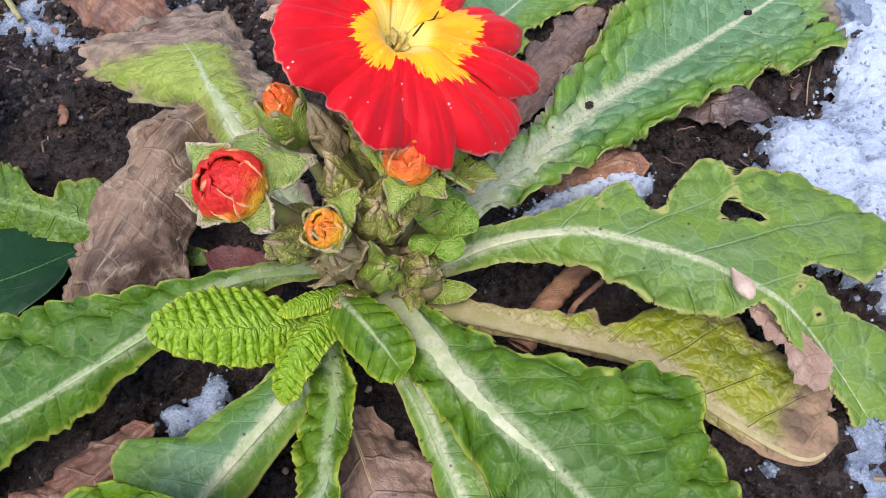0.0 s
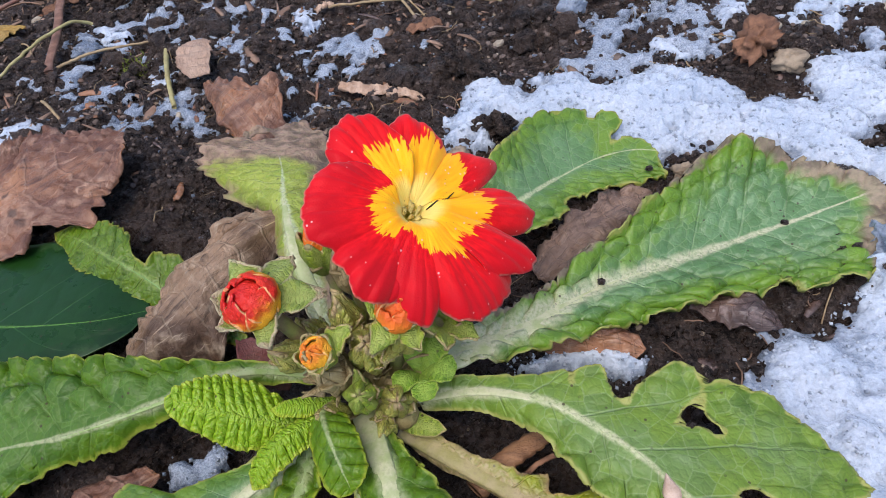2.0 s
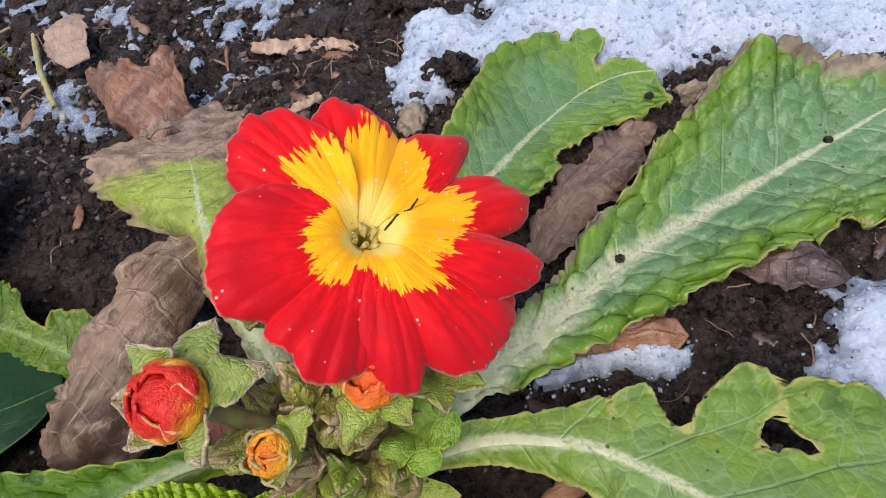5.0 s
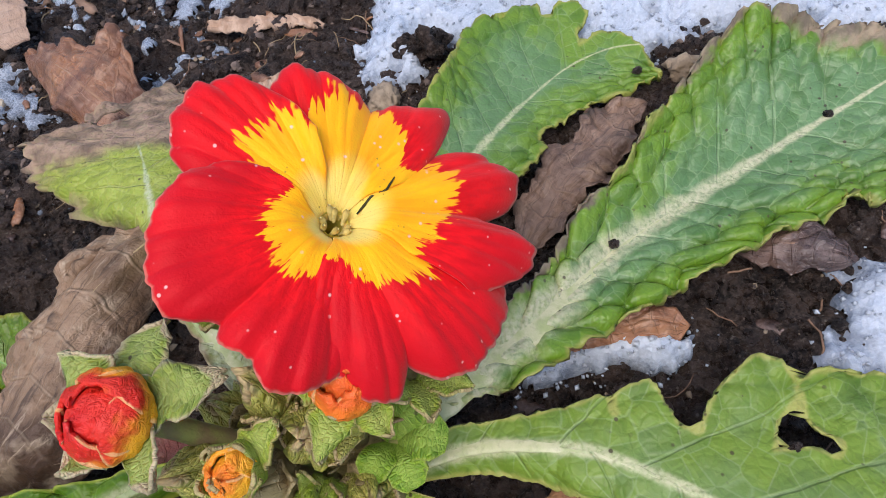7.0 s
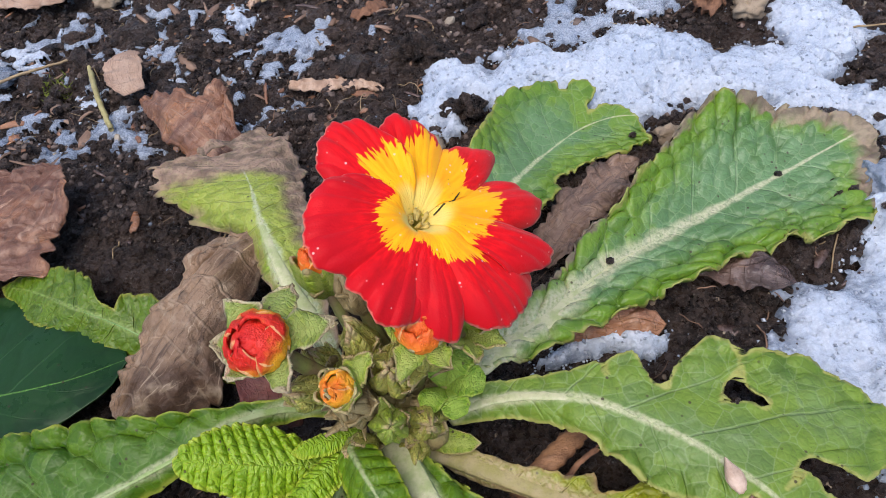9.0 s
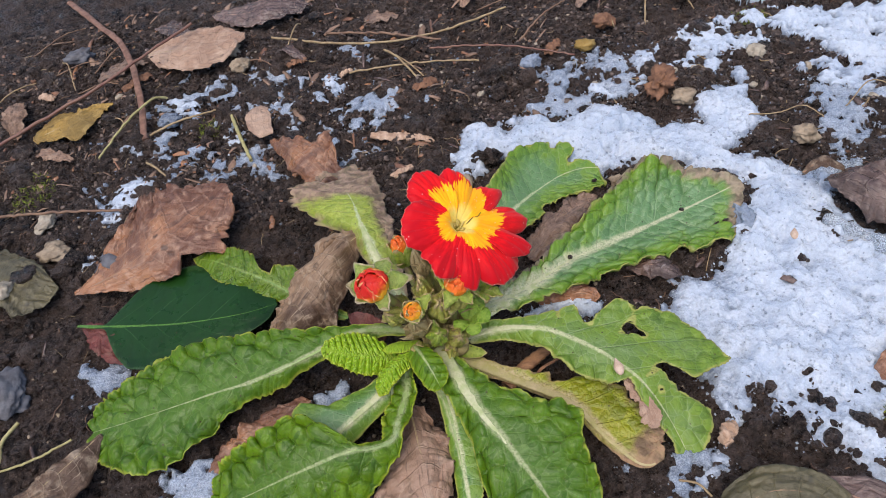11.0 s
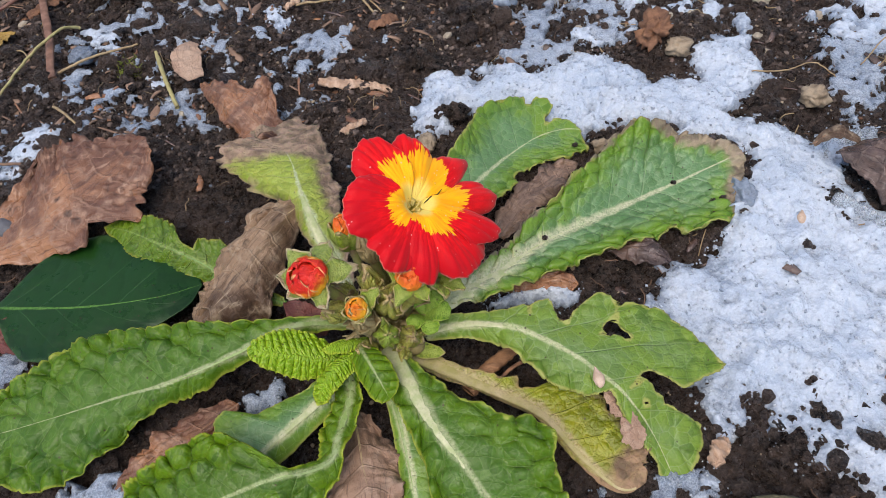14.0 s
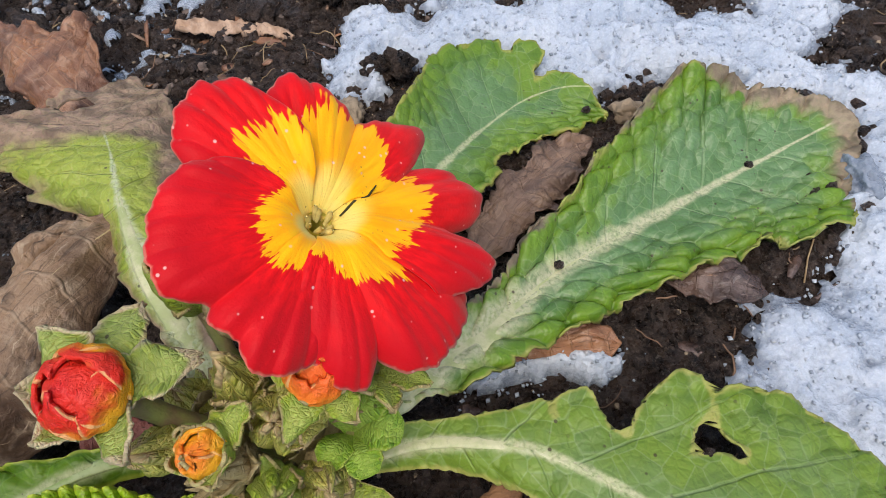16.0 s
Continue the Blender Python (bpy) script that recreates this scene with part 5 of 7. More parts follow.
def sphere_shell(centre, axis, radius, length, turn, spread, low, high, grow, n=14, m=16, lip=0.0, seed=0, close=0.45):
    """A curved petal patch on an egg: verts, faces, uvs."""
    q = Vector((0, 0, 1)).rotation_difference(Vector(axis).normalized()).to_matrix()
    v, uv = [], []
    for i in range(n):
        u = i / (n - 1)
        for j in range(m):
            w = j / (m - 1)
            g = turn + (w - 0.5) * spread * (1 - close * u ** 3)
            top = high - 0.10 * abs(2 * w - 1) ** 2 + 0.03 * math.sin(9 * w + seed)
            h = low + (top - low) * u
            r = radius * math.sin(math.pi * min(0.9994, max(0.02, h))) ** 0.62 * (1 + grow)
            r *= 1 + 0.05 * math.sin(4 * g + 9 * h + seed) + 0.05 * noise.noise(Vector((9 * math.cos(g), 9 * math.sin(g), 12 * h + seed))) + lip * u ** 6 + 0.14 * noise.noise(Vector((3 * math.cos(g), 3 * math.sin(g), 6 * h + seed)))
            p = Vector((r * math.cos(g), r * math.sin(g), (h - 0.5) * length))
            v.append(Vector(centre) + q @ p)
            uv.append((w, h))
    return v, grid_faces(n, m), uv


def sepal(base, axis, reach, width, turn, spread, curl, mat, parent, seed=0, length_seg=18):
    """One pointed calyx lobe, leaning out from the axis."""
    q = Vector((0, 0, 1)).rotation_difference(Vector(axis).normalized()).to_matrix()
    v, uv = [], []
    n, m = length_seg, 11
    for i in range(n):
        u = i / (n - 1)
        lean = spread + curl * u
        wide = width * (0.75 + 0.9 * u - 1.55 * u ** 3)
        wide *= 1 + 0.16 * math.sin(17 * u + seed) * u
        out = 0.35 * reach * 0.5 + reach * u * math.sin(lean)
        up = reach * u * math.cos(lean)
        for j in range(m):
            w = 2 * j / (m - 1) - 1
            x = out - 0.35 * wide * w * w * (1 - 0.4 * u)
            z = up + 0.06 * reach * math.sin(4 * w + 4 * u + seed) * u + 0.03 * reach * noise.noise(Vector((4 * w, 6 * u, seed)))
            y = wide * w * (1 + 0.30 * abs(w) ** 4 * noise.noise(Vector((3 * w, 11 * u, 3 * seed + 0.5))))
            x += 0.10 * reach * abs(w) ** 3 * noise.noise(Vector((2 * w, 7 * u, 2 * seed + 9.5)))
            p = Vector((x * math.cos(turn) - y * math.sin(turn), x * math.sin(turn) + y * math.cos(turn), z))
            v.append(Vector(base) + q @ p)
            uv.append((w * 0.5 + 0.5, 0.15 + 0.85 * u))
    ob = mesh_object("sepal", v, grid_faces(n, m), mat, parent, uvs=uv)
    so = ob.modifiers.new("thickness", "SOLIDIFY")
    so.thickness, so.offset = 0.0004, 0.0
    return ob


def stalk(points, r0, r1, parent, mat=None, seed=0, name="stalk"):
    line = spline(points, 22)
    v, f = tube(line / 1000, np.linspace(r0, r1, 22) / 1000, 10, 1.0, 0.12, seed)
    return mesh_object(name, v, f, mat or STALK, parent)


def hairs(points, reach, count, parent, seed=0):
    """A fuzz of fine pale hairs round a stalk."""
    rnd = np.random.RandomState(seed)
    line, v, f = spline(points, 60) / 1000, [], []
    for k in range(count):
        p = line[rnd.randint(2, 58)]
        d = rnd.normal(size=3)
        d /= np.linalg.norm(d)
        side = np.cross(d, (0.3, 0.5, 0.8))
        side *= 0.00006 / (np.linalg.norm(side) + 1e-9)
        tip = p + d * reach / 1000 * (0.6 + 0.7 * rnd.rand())
        third = np.cross(d, side)
        b = len(v)
        v += [p + side, p - 0.5 * side + third, p - 0.5 * side - third, tip]
        f += [(b, b + 1, b + 3), (b + 1, b + 2, b + 3), (b + 2, b, b + 3)]
    return mesh_object("hairs", v, f, STRAW_PALE, parent)


def cup(centre, axis, radius, length, low, high, mat, parent, seed, name="calyx_cup", ribs=5, crumple=0.10, torn=0.0):
    """A ribbed, crumpled calyx tube."""
    q = Vector((0, 0, 1)).rotation_difference(Vector(axis).normalized()).to_matrix()
    v, uv, n, m = [], [], 22, 44
    for i in range(n):
        u = i / (n - 1)
        h = low + (high - low) * u
        for j in range(m + 1):
            g = 2 * math.pi * j / m
            r = radius * math.sin(math.pi * min(0.9995, max(0.03, h))) ** 0.6
            r *= 1 + 0.13 * math.cos(ribs * g + seed) + crumple * noise.noise(Vector((2.2 * math.cos(g), 2.2 * math.sin(g), 5 * h + seed)))
            r *= 1 + 0.25 * crumple * noise.noise(Vector((6 * math.cos(g), 6 * math.sin(g), 9 * h + 2 * seed)))
            rise = (0.10 * math.cos(ribs * g + seed) + 2.2 * torn * noise.noise(Vector((2.6 * math.cos(g), 2.6 * math.sin(g), 3.3 * seed)))) * u ** 3
            v.append(Vector(centre) + q @ Vector((r * math.cos(g), r * math.sin(g), (h - 0.5 + rise) * length)))
            uv.append((0.5 + 0.42 * math.cos(ribs * g + seed), 0.2 + 0.75 * u))
    ob = mesh_object(name, v, grid_faces(n, m + 1), mat, parent, uvs=uv)
    so = ob.modifiers.new("thickness", "SOLIDIFY")
    so.thickness, so.offset = 0.0004, -1.0
    return ob


def flower_bud(name, centre, axis, radius, length, mat, foot, sepals, sepal_reach, spread, curl, label, sepal_mat=None, whorls=5, top=0.83, seed=0, stalk_r=(1.3, 1.1), base_at=0.38, sepal_width=0.5, tube_part=None):
    bud = new(name)
    bud.parent = plant
    tagged(bud, label)
    c = Vector(centre) / 1000
    a = Vector(axis).normalized()
    for k in range(whorls):
        v, f, uv = sphere_shell(c, a, radius / 1000, length / 1000, k * 2.4 + seed, 2.9 - 0.22 * k, 0.04, top + 0.045 * k - 0.03 * (k % 2), 0.026 * (whorls - k), lip=0.03, seed=seed + k)
        ob = mesh_object("petal", v, f, mat, bud, uvs=uv)
        so = ob.modifiers.new("thickness", "SOLIDIFY")
        so.thickness, so.offset = 0.0005, -1.0
    v, f, uv = sphere_shell(c, a, radius / 1000 * 0.93, length / 1000 * 0.97, 0.0, 2 * math.pi, 0.03, 1.1, 0.0, n=20, m=41, seed=seed, close=0.0)
    mesh_object("core", v, f, mat, bud, uvs=uv)
    base = c - a * (base_at * length / 1000)
    if tube_part:
        tr, tl, low, high = tube_part
        cup(base + a * (0.36 * tl / 1000), a, tr / 1000, tl / 1000, low, high, sepal_mat or BRACT, bud, seed)
    for k in range(sepals):
        odd = math.sin(7.3 * k + 2.1 * seed)
        sepal(base, a, sepal_reach / 1000 * (0.92 + 0.12 * odd), sepal_width * radius / 1000 * (1.1 + 0.2 * math.cos(5.1 * k + seed)), k * 2 * math.pi / sepals + seed + 0.25 * odd, spread + 0.22 * math.sin(3.7 * k + seed), curl + 0.5 * odd, sepal_mat or BRACT, bud, seed=seed + 3 * k)
    pts = [tuple(foot), tuple((np.array(foot) * 0.45 + np.array(base) * 1000 * 0.55) + np.array((0.6, -0.5, 0.8))), tuple(np.array(base) * 1000 + np.array(a) * 0.8)]
    stalk(pts, stalk_r[0], stalk_r[1], bud, seed=seed)
    hairs(pts, 1.5, 200, bud, seed=seed)
    return bud


flower_bud("flower_bud", (-19.6, 5.6, 36), (-0.25, -0.28, 0.92), 3.95, 8.4, BUD_RED, (-6, 5, 6), 6, 9.0, 1.05, 0.25, "half-open furled red bud with yellow base", seed=1, stalk_r=(1.6, 1.3), sepal_width=0.68, sepal_mat=COLLAR)
flower_bud("flower_bud", (-9.3, -0.8, 29.6), (-0.12, -0.35, 0.92), 2.1, 6.6, BUD_ORANGE, (-5, 3, 6), 4, 6.4, 0.36, 0.25, "small orange bud in a green calyx", seed=2, sepal_width=0.95, tube_part=(2.8, 8.0, 0.04, 0.62))
flower_bud("flower_bud", (-11.6, 21.6, 32.4), (0.0, 0.1, 1.0), 1.9, 7.0, BUD_RUST, (-7, 9, 7), 5, 5.0, 0.10, 0.25, "closed orange-tipped bud in a long green calyx", seed=3, sepal_width=0.8, base_at=1.0, stalk_r=(1.2, 1.0), tube_part=(3.4, 12.5, 0.03, 0.74))
flower_bud("flower_bud", (4.2, 4.8, 33), (0.22, -0.25, 0.9), 3.0, 7.0, BUD_RUST, (-1, 5, 7), 5, 7.0, 0.85, 0.3, "orange-red bud under the open bloom", seed=4, sepal_width=0.8, tube_part=(3.3, 7.0, 0.04, 0.55))


def calyx(centre, axis, radius, reach, count, spread, curl, foot, mat, label, seed=0, stalk_mat=None, closed=True):
    cal = new("calyx")
    cal.parent = plant
    tagged(cal, label)
    c, a = Vector(centre) / 1000, Vector(axis).normalized()
    rnd = np.random.RandomState(seed + 70)
    lobes = count
    for k in range(lobes):
        out = rnd.uniform(-0.1, 0.4) if closed else spread
        sepal(c + a * (0.15 * reach / 1000), a, reach / 1000 * (rnd.uniform(0.6, 1.05) if closed else 1.0), radius / 1000 * (rnd.uniform(0.5, 0.85) if closed else 0.8),
              (k + 0.6 * rnd.rand()) * 2 * math.pi / lobes + seed, out, rnd.uniform(-0.4, 0.8) if closed else curl, (mat, mat, CALYX_DRY)[k % 3] if closed else mat, cal, seed=seed + 2 * k)
    stalk([tuple(foot), tuple((np.array(foot) + np.array(centre)) / 2 + np.array((0.5, 0.3, 0.5))), tuple(np.array(centre) + np.array(a) * 0.6)], 1.3, 1.1, cal, stalk_mat, seed)
    cup(c + a * (0.5 * reach / 1000), a, radius / 1000 * 0.92, reach / 1000 * 1.3, 0.03, 0.999 if closed else 0.28, mat, cal, seed, "calyx_tube", crumple=0.36, torn=0.22)
    return cal


WITHER = "spent green-brown wrinkled calyx"
calyx((-2.2, 5.2, 18.5), (0.05, -0.35, 0.9), 3.5, 9.5, 5, -0.12, 0.05, (-2, 5, 6), CALYX, WITHER, 1)
calyx((-7.8, 1.4, 18.0), (-0.2, -0.4, 0.9), 3.0, 7.5, 5, -0.1, 0.1, (-4, 4, 6), CALYX_DRY, WITHER, 2)
calyx((-14.0, 3.2, 21.5), (-0.4, -0.3, 0.85), 2.6, 6.4, 5, -0.1, 0.1, (-6, 5, 6), CALYX, WITHER, 3)
calyx((-4.2, -1.2, 15.0), (0.1, -0.45, 0.9), 2.6, 8.0, 5, -0.08, 0.05, (-3, 4, 5), BRACT, WITHER, 4)
calyx((0.4, 0.2, 11.5), (0.2, -0.5, 0.85), 2.7, 8.0, 5, -0.1, 0.1, (-1, 4, 5), CALYX, WITHER, 5)
sprig = new("calyx")
sprig.parent = plant
tagged(sprig, "fresh green calyx with rounded leafy lobes")
for k, (turn, reach, wide, up) in enumerate([(-75, 6.5, 2.5, 2.0), (-20, 6.8, 2.7, 3.4), (35, 6.2, 2.6, 4.6), (-130, 5.6, 2.3, 2.4), (105, 5.0, 2.2, 4.4)]):
    co, si = math.cos(radians(turn)), math.sin(radians(turn))
    blade("sepal", [(5.6, 2.6, 15.5), (5.6 + 0.5 * reach * co, 2.6 + 0.5 * reach * si, 16.5 + up), (5.6 + reach * co, 2.6 + reach * si, 15.6 + up)],
          [(0.05, 0.7, 0), (0.4, wide, 0.4), (0.75, wide, 0.2), (0.95, 0.5 * wide, 0)], [(0.05, 0.7, 0), (0.4, wide, -0.3), (0.75, wide, 0), (0.95, 0.5 * wide, 0)],
          FRESH, sprig, 15, None, None, teeth=0.2, teeth_n=6, quilt=0.35, cell=2.6, ripple=0.6, seed=90 + k, step=0.25)
stalk([(1, 5, 6), (3.5, 4, 11), (5.8, 2.4, 16.4)], 1.3, 1.1, sprig, seed=6)
calyx((9.2, 7.5, 24.5), (0.6, -0.2, 0.7), 2.8, 6.5, 5, 0.55, 0.35, (1, 6, 7), BRACT, "open pale green calyx behind the bud", 7, closed=False)
calyx((-1.0, 14.5, 23.0), (0.15, 0.35, 0.9), 2.8, 8.0, 5, 0.05, 0.4, (-1, 9, 8), CALYX, WITHER, 8)
calyx((-12.5, 9.5, 14), (-0.4, 0.2, 0.8), 2.6, 6.5, 5, -0.05, 0.2, (-7, 7, 6), CALYX, WITHER, 9)
calyx((2.2, 5.6, 21.5), (0.3, -0.2, 0.9), 2.8, 7.5, 5, 0.05, 0.3, (0, 6, 6), CALYX, WITHER, 10)
calyx((-5.8, 8.0, 21.0), (-0.1, 0.0, 1.0), 2.7, 8.0, 5, 0.0, 0.3, (-4, 7, 6), CALYX, WITHER, 11)
calyx((-8.6, -3.0, 12.5), (-0.3, -0.5, 0.8), 2.2, 6.0, 5, -0.1, 0.1, (-5, 2, 5), CALYX, WITHER, 12)
calyx((-2.0, -3.2, 9.0), (0.1, -0.7, 0.7), 2.2, 5.5, 5, -0.1, 0.1, (-2, 2, 4), CALYX, WITHER, 13)
calyx((-5.5, 14.8, 26.0), (-0.2, 0.3, 0.9), 2.2, 6.5, 5, 0.3, 0.6, (-3, 9, 8), CALYX_DRY, "dry papery tan calyx remnant", 14)
calyx((-2.8, 19.0, 28.0), (0.2, 0.2, 0.9), 2.0, 6.0, 5, 0.3, 0.6, (-3, 10, 8), DRY_GREY, "dry papery grey calyx remnant", 15)
# spent stems
stalk([(-2.5, 9, 7), (-3.2, 15.5, 18), (-4.2, 21, 31)], 1.5, 1.1, plant, seed=21)
stalk([(-4.6, 8, 6), (-6.0, 16.5, 16), (-7, 22.5, 27)], 1.2, 0.9, plant, seed=22)
stalk([(-1, 2, 5), (0.4, -0.6, 8), (1.2, -3, 9.4)], 1.5, 1.7, plant, RIB_BROWN, seed=23)
stalk([(-5, 2, 4), (-6.2, -0.4, 9), (-6.6, -2.0, 13.5)], 1.6, 1.0, plant, seed=24)


def dry_bracts(count, seed):
    """Torn papery strips of old sepals and bracts sticking out of the crown."""
    rnd = np.random.RandomState(seed)
    for k in range(count):
        g, out = rnd.rand() * 2 * math.pi, rnd.uniform(3.0, 9.5)
        p = np.array((-4.5 + out * math.cos(g), 4.5 + 0.9 * out * math.sin(g), rnd.uniform(14, 25) - 0.6 * out))
        d = np.array((math.cos(g) * 0.6, math.sin(g) * 0.6, 0.9)) + rnd.normal(size=3) * 0.45
        d /= np.linalg.norm(d)
        side = np.cross(d, rnd.normal(size=3))
        side /= np.linalg.norm(side)
        bow = np.cross(d, side)
        ln, wd, curl = rnd.uniform(3.0, 6.5), rnd.uniform(0.25, 0.95), rnd.uniform(-1.6, 1.6)
        v, uv = [], []
        for i in range(6):
            u = i / 5
            for w in (-1, 0, 1):
                v.append(p + d * ln * u + bow * (curl * u * u - 0.25 * wd * w * w) + side * w * wd * (1 - 0.75 * u ** 2) * rnd.uniform(0.75, 1.2))
                uv.append((0.5 + 0.4 * w, u))
        f = [(3 * i + j, 3 * i + 3 + j, 3 * i + 4 + j, 3 * i + 1 + j) for i in range(5) for j in range(2)]
        ob = mesh_object("dry_bract", np.array(v) / 1000, f, CALYX_DRY, plant, "torn papery brown strip of bract", uvs=uv)
        so = ob.modifiers.new("thickness", "SOLIDIFY")
        so.thickness = 0.0002


dry_bracts(48, 12)


def crown_clump():
    rnd = np.random.RandomState(5)
    bm = bmesh.new()
    for k in range(26):
        r = 0.0016 + 0.0022 * rnd.rand()
        at = Vector((rnd.normal(-2.5, 4.2), rnd.normal(4.0, 3.4), 4 + 7 * rnd.rand())) / 1000
        bmesh.ops.create_icosphere(bm, subdivisions=2, radius=r, matrix=Matrix.LocRotScale(at, Euler(rnd.rand(3) * 6), (1, 1.2, 0.8 + rnd.rand())))
    for v in bm.verts:
        v.co += Vector(noise.noise_vector(v.co * 900)) * 0.0007
    me = bpy.data.meshes.new("crown")
    bm.to_mesh(me)
    bm.free()
    me.materials.append(CROWN)
    me.polygons.foreach_set("use_smooth", [True] * len(me.polygons))
    ob = new("crown", me)
    ob.parent = plant


crown_clump()

# ---------------------------------------------------------------- the open bloom
bloom = new("bloom")
bloom.parent = plant
tagged(bloom, "open primrose bloom, velvety red petals round a jagged yellow eye")
NRM = Vector((0.428, -0.177, 0.886)).normalized()
AX = (Vector((1, 0, 0)) - NRM * NRM.x).normalized()
AY = NRM.cross(AX)
BLOOM_AT = Vector((0.0073, 0.0185, 0.0418))


def petal(rim, eye, notch, seed):
    """A heart-shaped petal. rim: (degrees, mm from the throat, mm above the bloom's plane) from its upper to its lower overlap; eye: (degrees, mm) of the yellow; notch: the cleft's degrees."""
    ang, rad, high = (np.array(q, float) for q in zip(*rim))
    ea, er = (np.array(q, float) for q in zip(*eye))
    n, m = 34, 90
    th = np.linspace(ang[0], ang[-1], m)
    ker = np.array([1, 2, 3, 2, 1.0]) / 9
    r = np.convolve(np.pad(np.interp(th, ang, rad), 2, "edge"), ker, "valid")
    hz = np.convolve(np.pad(np.interp(th, ang, high), 4, "edge"), np.ones(9) / 9, "valid")
    r = r * (1 + 0.008 * np.sin(th * 0.55 + seed) + 0.006 * np.sin(th * 1.3 + 2 * seed))
    mid, v, uv = (ang[0] + ang[-1]) / 2, [], []
    for i in range(n):
        u = (i / (n - 1)) ** 0.85
        for j in range(m):
            w = j / (m - 1)
            squeeze = 0.6 + 0.4 * min(1.0, u / 0.45)
            turned = mid + (th[j] - mid) * squeeze
            g = math.radians(turned)
            rr = 1.3 + (r[j] - 1.3) * u
            z = -2.6 * math.exp(-(rr - 1.3) / 1.5) + 0.7 * math.exp(-((rr - 5.0) / 2.2) ** 2) + hz[j] * u ** 1.7
            z += 1.1 * (1 - 2 * w) * (0.10 + 0.90 * min(1.0, max(0.0, (u - 0.2) / 0.45))) + 1.1 * math.sin(math.pi * u) * math.sin(math.pi * w) ** 0.7
            cleft = math.exp(-((th[j] - notch) / 7.0) ** 2)
            z -= 1.3 * cleft * u ** 1.2
            z += 0.30 * math.sin(0.5 * th[j] + seed) * u ** 2.2 + 0.10 * math.sin(1.1 * th[j] + 2 * seed) * u ** 1.5
            z += 0.5 * noise.noise(Vector((0.16 * rr * math.cos(g), 0.16 * rr * math.sin(g), seed))) * u - 1.1 * max(0.0, (u - 0.84) / 0.16) ** 2
            v.append(BLOOM_AT + (AX * (rr * math.cos(g)) + AY * (rr * math.sin(g)) + NRM * z) / 1000)
            uv.append((0.49 * rr / float(np.interp(turned, ea, er)), g / (2 * math.pi) + 0.5))
    ob = mesh_object("petal", v, [f[::-1] for f in grid_faces(n, m)], PETAL, bloom, uvs=uv)
    layer = ob.data.uv_layers.new(name="edge")
    idx = np.empty(len(ob.data.loops), np.int32)
    ob.data.loops.foreach_get("vertex_index", idx)
    reach = np.repeat((np.arange(n) / (n - 1)) ** 0.85, m)
    layer.data.foreach_set("uv", np.stack([reach, 0 * reach], 1).astype(np.float32)[idx].ravel())
    so = ob.modifiers.new("thickness", "SOLIDIFY")
    so.thickness, so.offset = 0.00035, -1.0
    return ob


petal([(144, 8, 1.8), (151, 11.5, 1.6), (159, 14.1, 1.6), (168, 15.8, 1.6), (178, 17.1, 1.6), (189, 18, 1.6), (197, 18.6, 1.6), (205, 19, 1.6), (210, 18.3, 1.6), (214, 16.9, 1.7), (217, 15.4, 1.7), (219, 14.4, 1.7), (221, 16.6, 1.5), (223, 17.2, 1.3), (230, 16.2, 0.7), (235, 16.4, 0.3), (239, 17.9, 0), (244, 18.2, -0.3), (251, 17.5, -0.7), (261, 15.7, -1.4), (272, 13, -2.4)],
      [(140, 5), (160, 5.6), (177, 7), (199, 8.2), (230, 8), (250, 6.5), (268, 5)], 219, 1)
petal([(244, 9, -1.2), (254, 12.4, -2.6), (263, 14.8, -3.5), (272, 17.5, -4), (280, 18.8, -4.5), (285, 18.3, -3.5), (288, 16.5, -2.5), (291, 15.8, -1.5), (293, 17, -1.7), (296, 18.6, -1.9), (301, 20.1, -2.1), (309, 20.8, -2.4), (320, 21, -2.6), (331, 21.2, -2.8), (338, 20.6, -3), (350, 17, -3.2)],
      [(245, 5), (265, 5.2), (285, 7.5), (299, 9), (320, 11), (338, 10.5), (350, 9)], 290, 2)
petal([(326, 16, -1.6), (333, 18.6, -2.2), (339, 20.9, -2.5), (345, 23.3, -2.5), (350, 23.4, -2.5), (355, 22.6, -2.4), (358, 19.6, -2.4), (361, 17.6, -2.4), (363, 19.4, -2.3), (365.5, 22.6, -2.3), (370, 24.3, -2.2), (377, 24.2, -2.2), (384, 22, -2.1), (390, 18.4, -2.1), (396, 15.6, -2.4), (402, 13, -2.8)],
      [(325, 9), (345, 10.3), (368, 13.6), (380, 14.3), (390, 12), (397, 9.5)], 361, 3)
petal([(26, 11, -1), (32, 14.5, -1.8), (37, 19.5, -2.2), (41, 22.3, -2.5), (50, 19.1, -1.2), (58, 16.8, -0.4), (65, 15.4, 0), (75, 15.8, 1.8), (88, 17, 2.8), (100, 17.6, 3.5), (108, 15.6, 3), (118, 12, 1.5)],
      [(25, 9), (37, 10), (48, 13.7), (67, 15), (92, 13), (102, 9.5), (112, 8)], 65, 4)
petal([(100, 9, 3), (106, 11.5, 2.9), (110, 14, 2.8), (114, 16.4, 2.7), (121, 18.2, 2.6), (129, 19.2, 2.5), (138, 18.9, 2.4), (147, 17.9, 2.3), (155, 16.3, 2), (161, 13.5, 1.2), (168, 10, 0.2)],
      [(90, 8), (102, 9), (113, 11.8), (138, 11.9), (150, 8), (165, 6)], 300, 5)


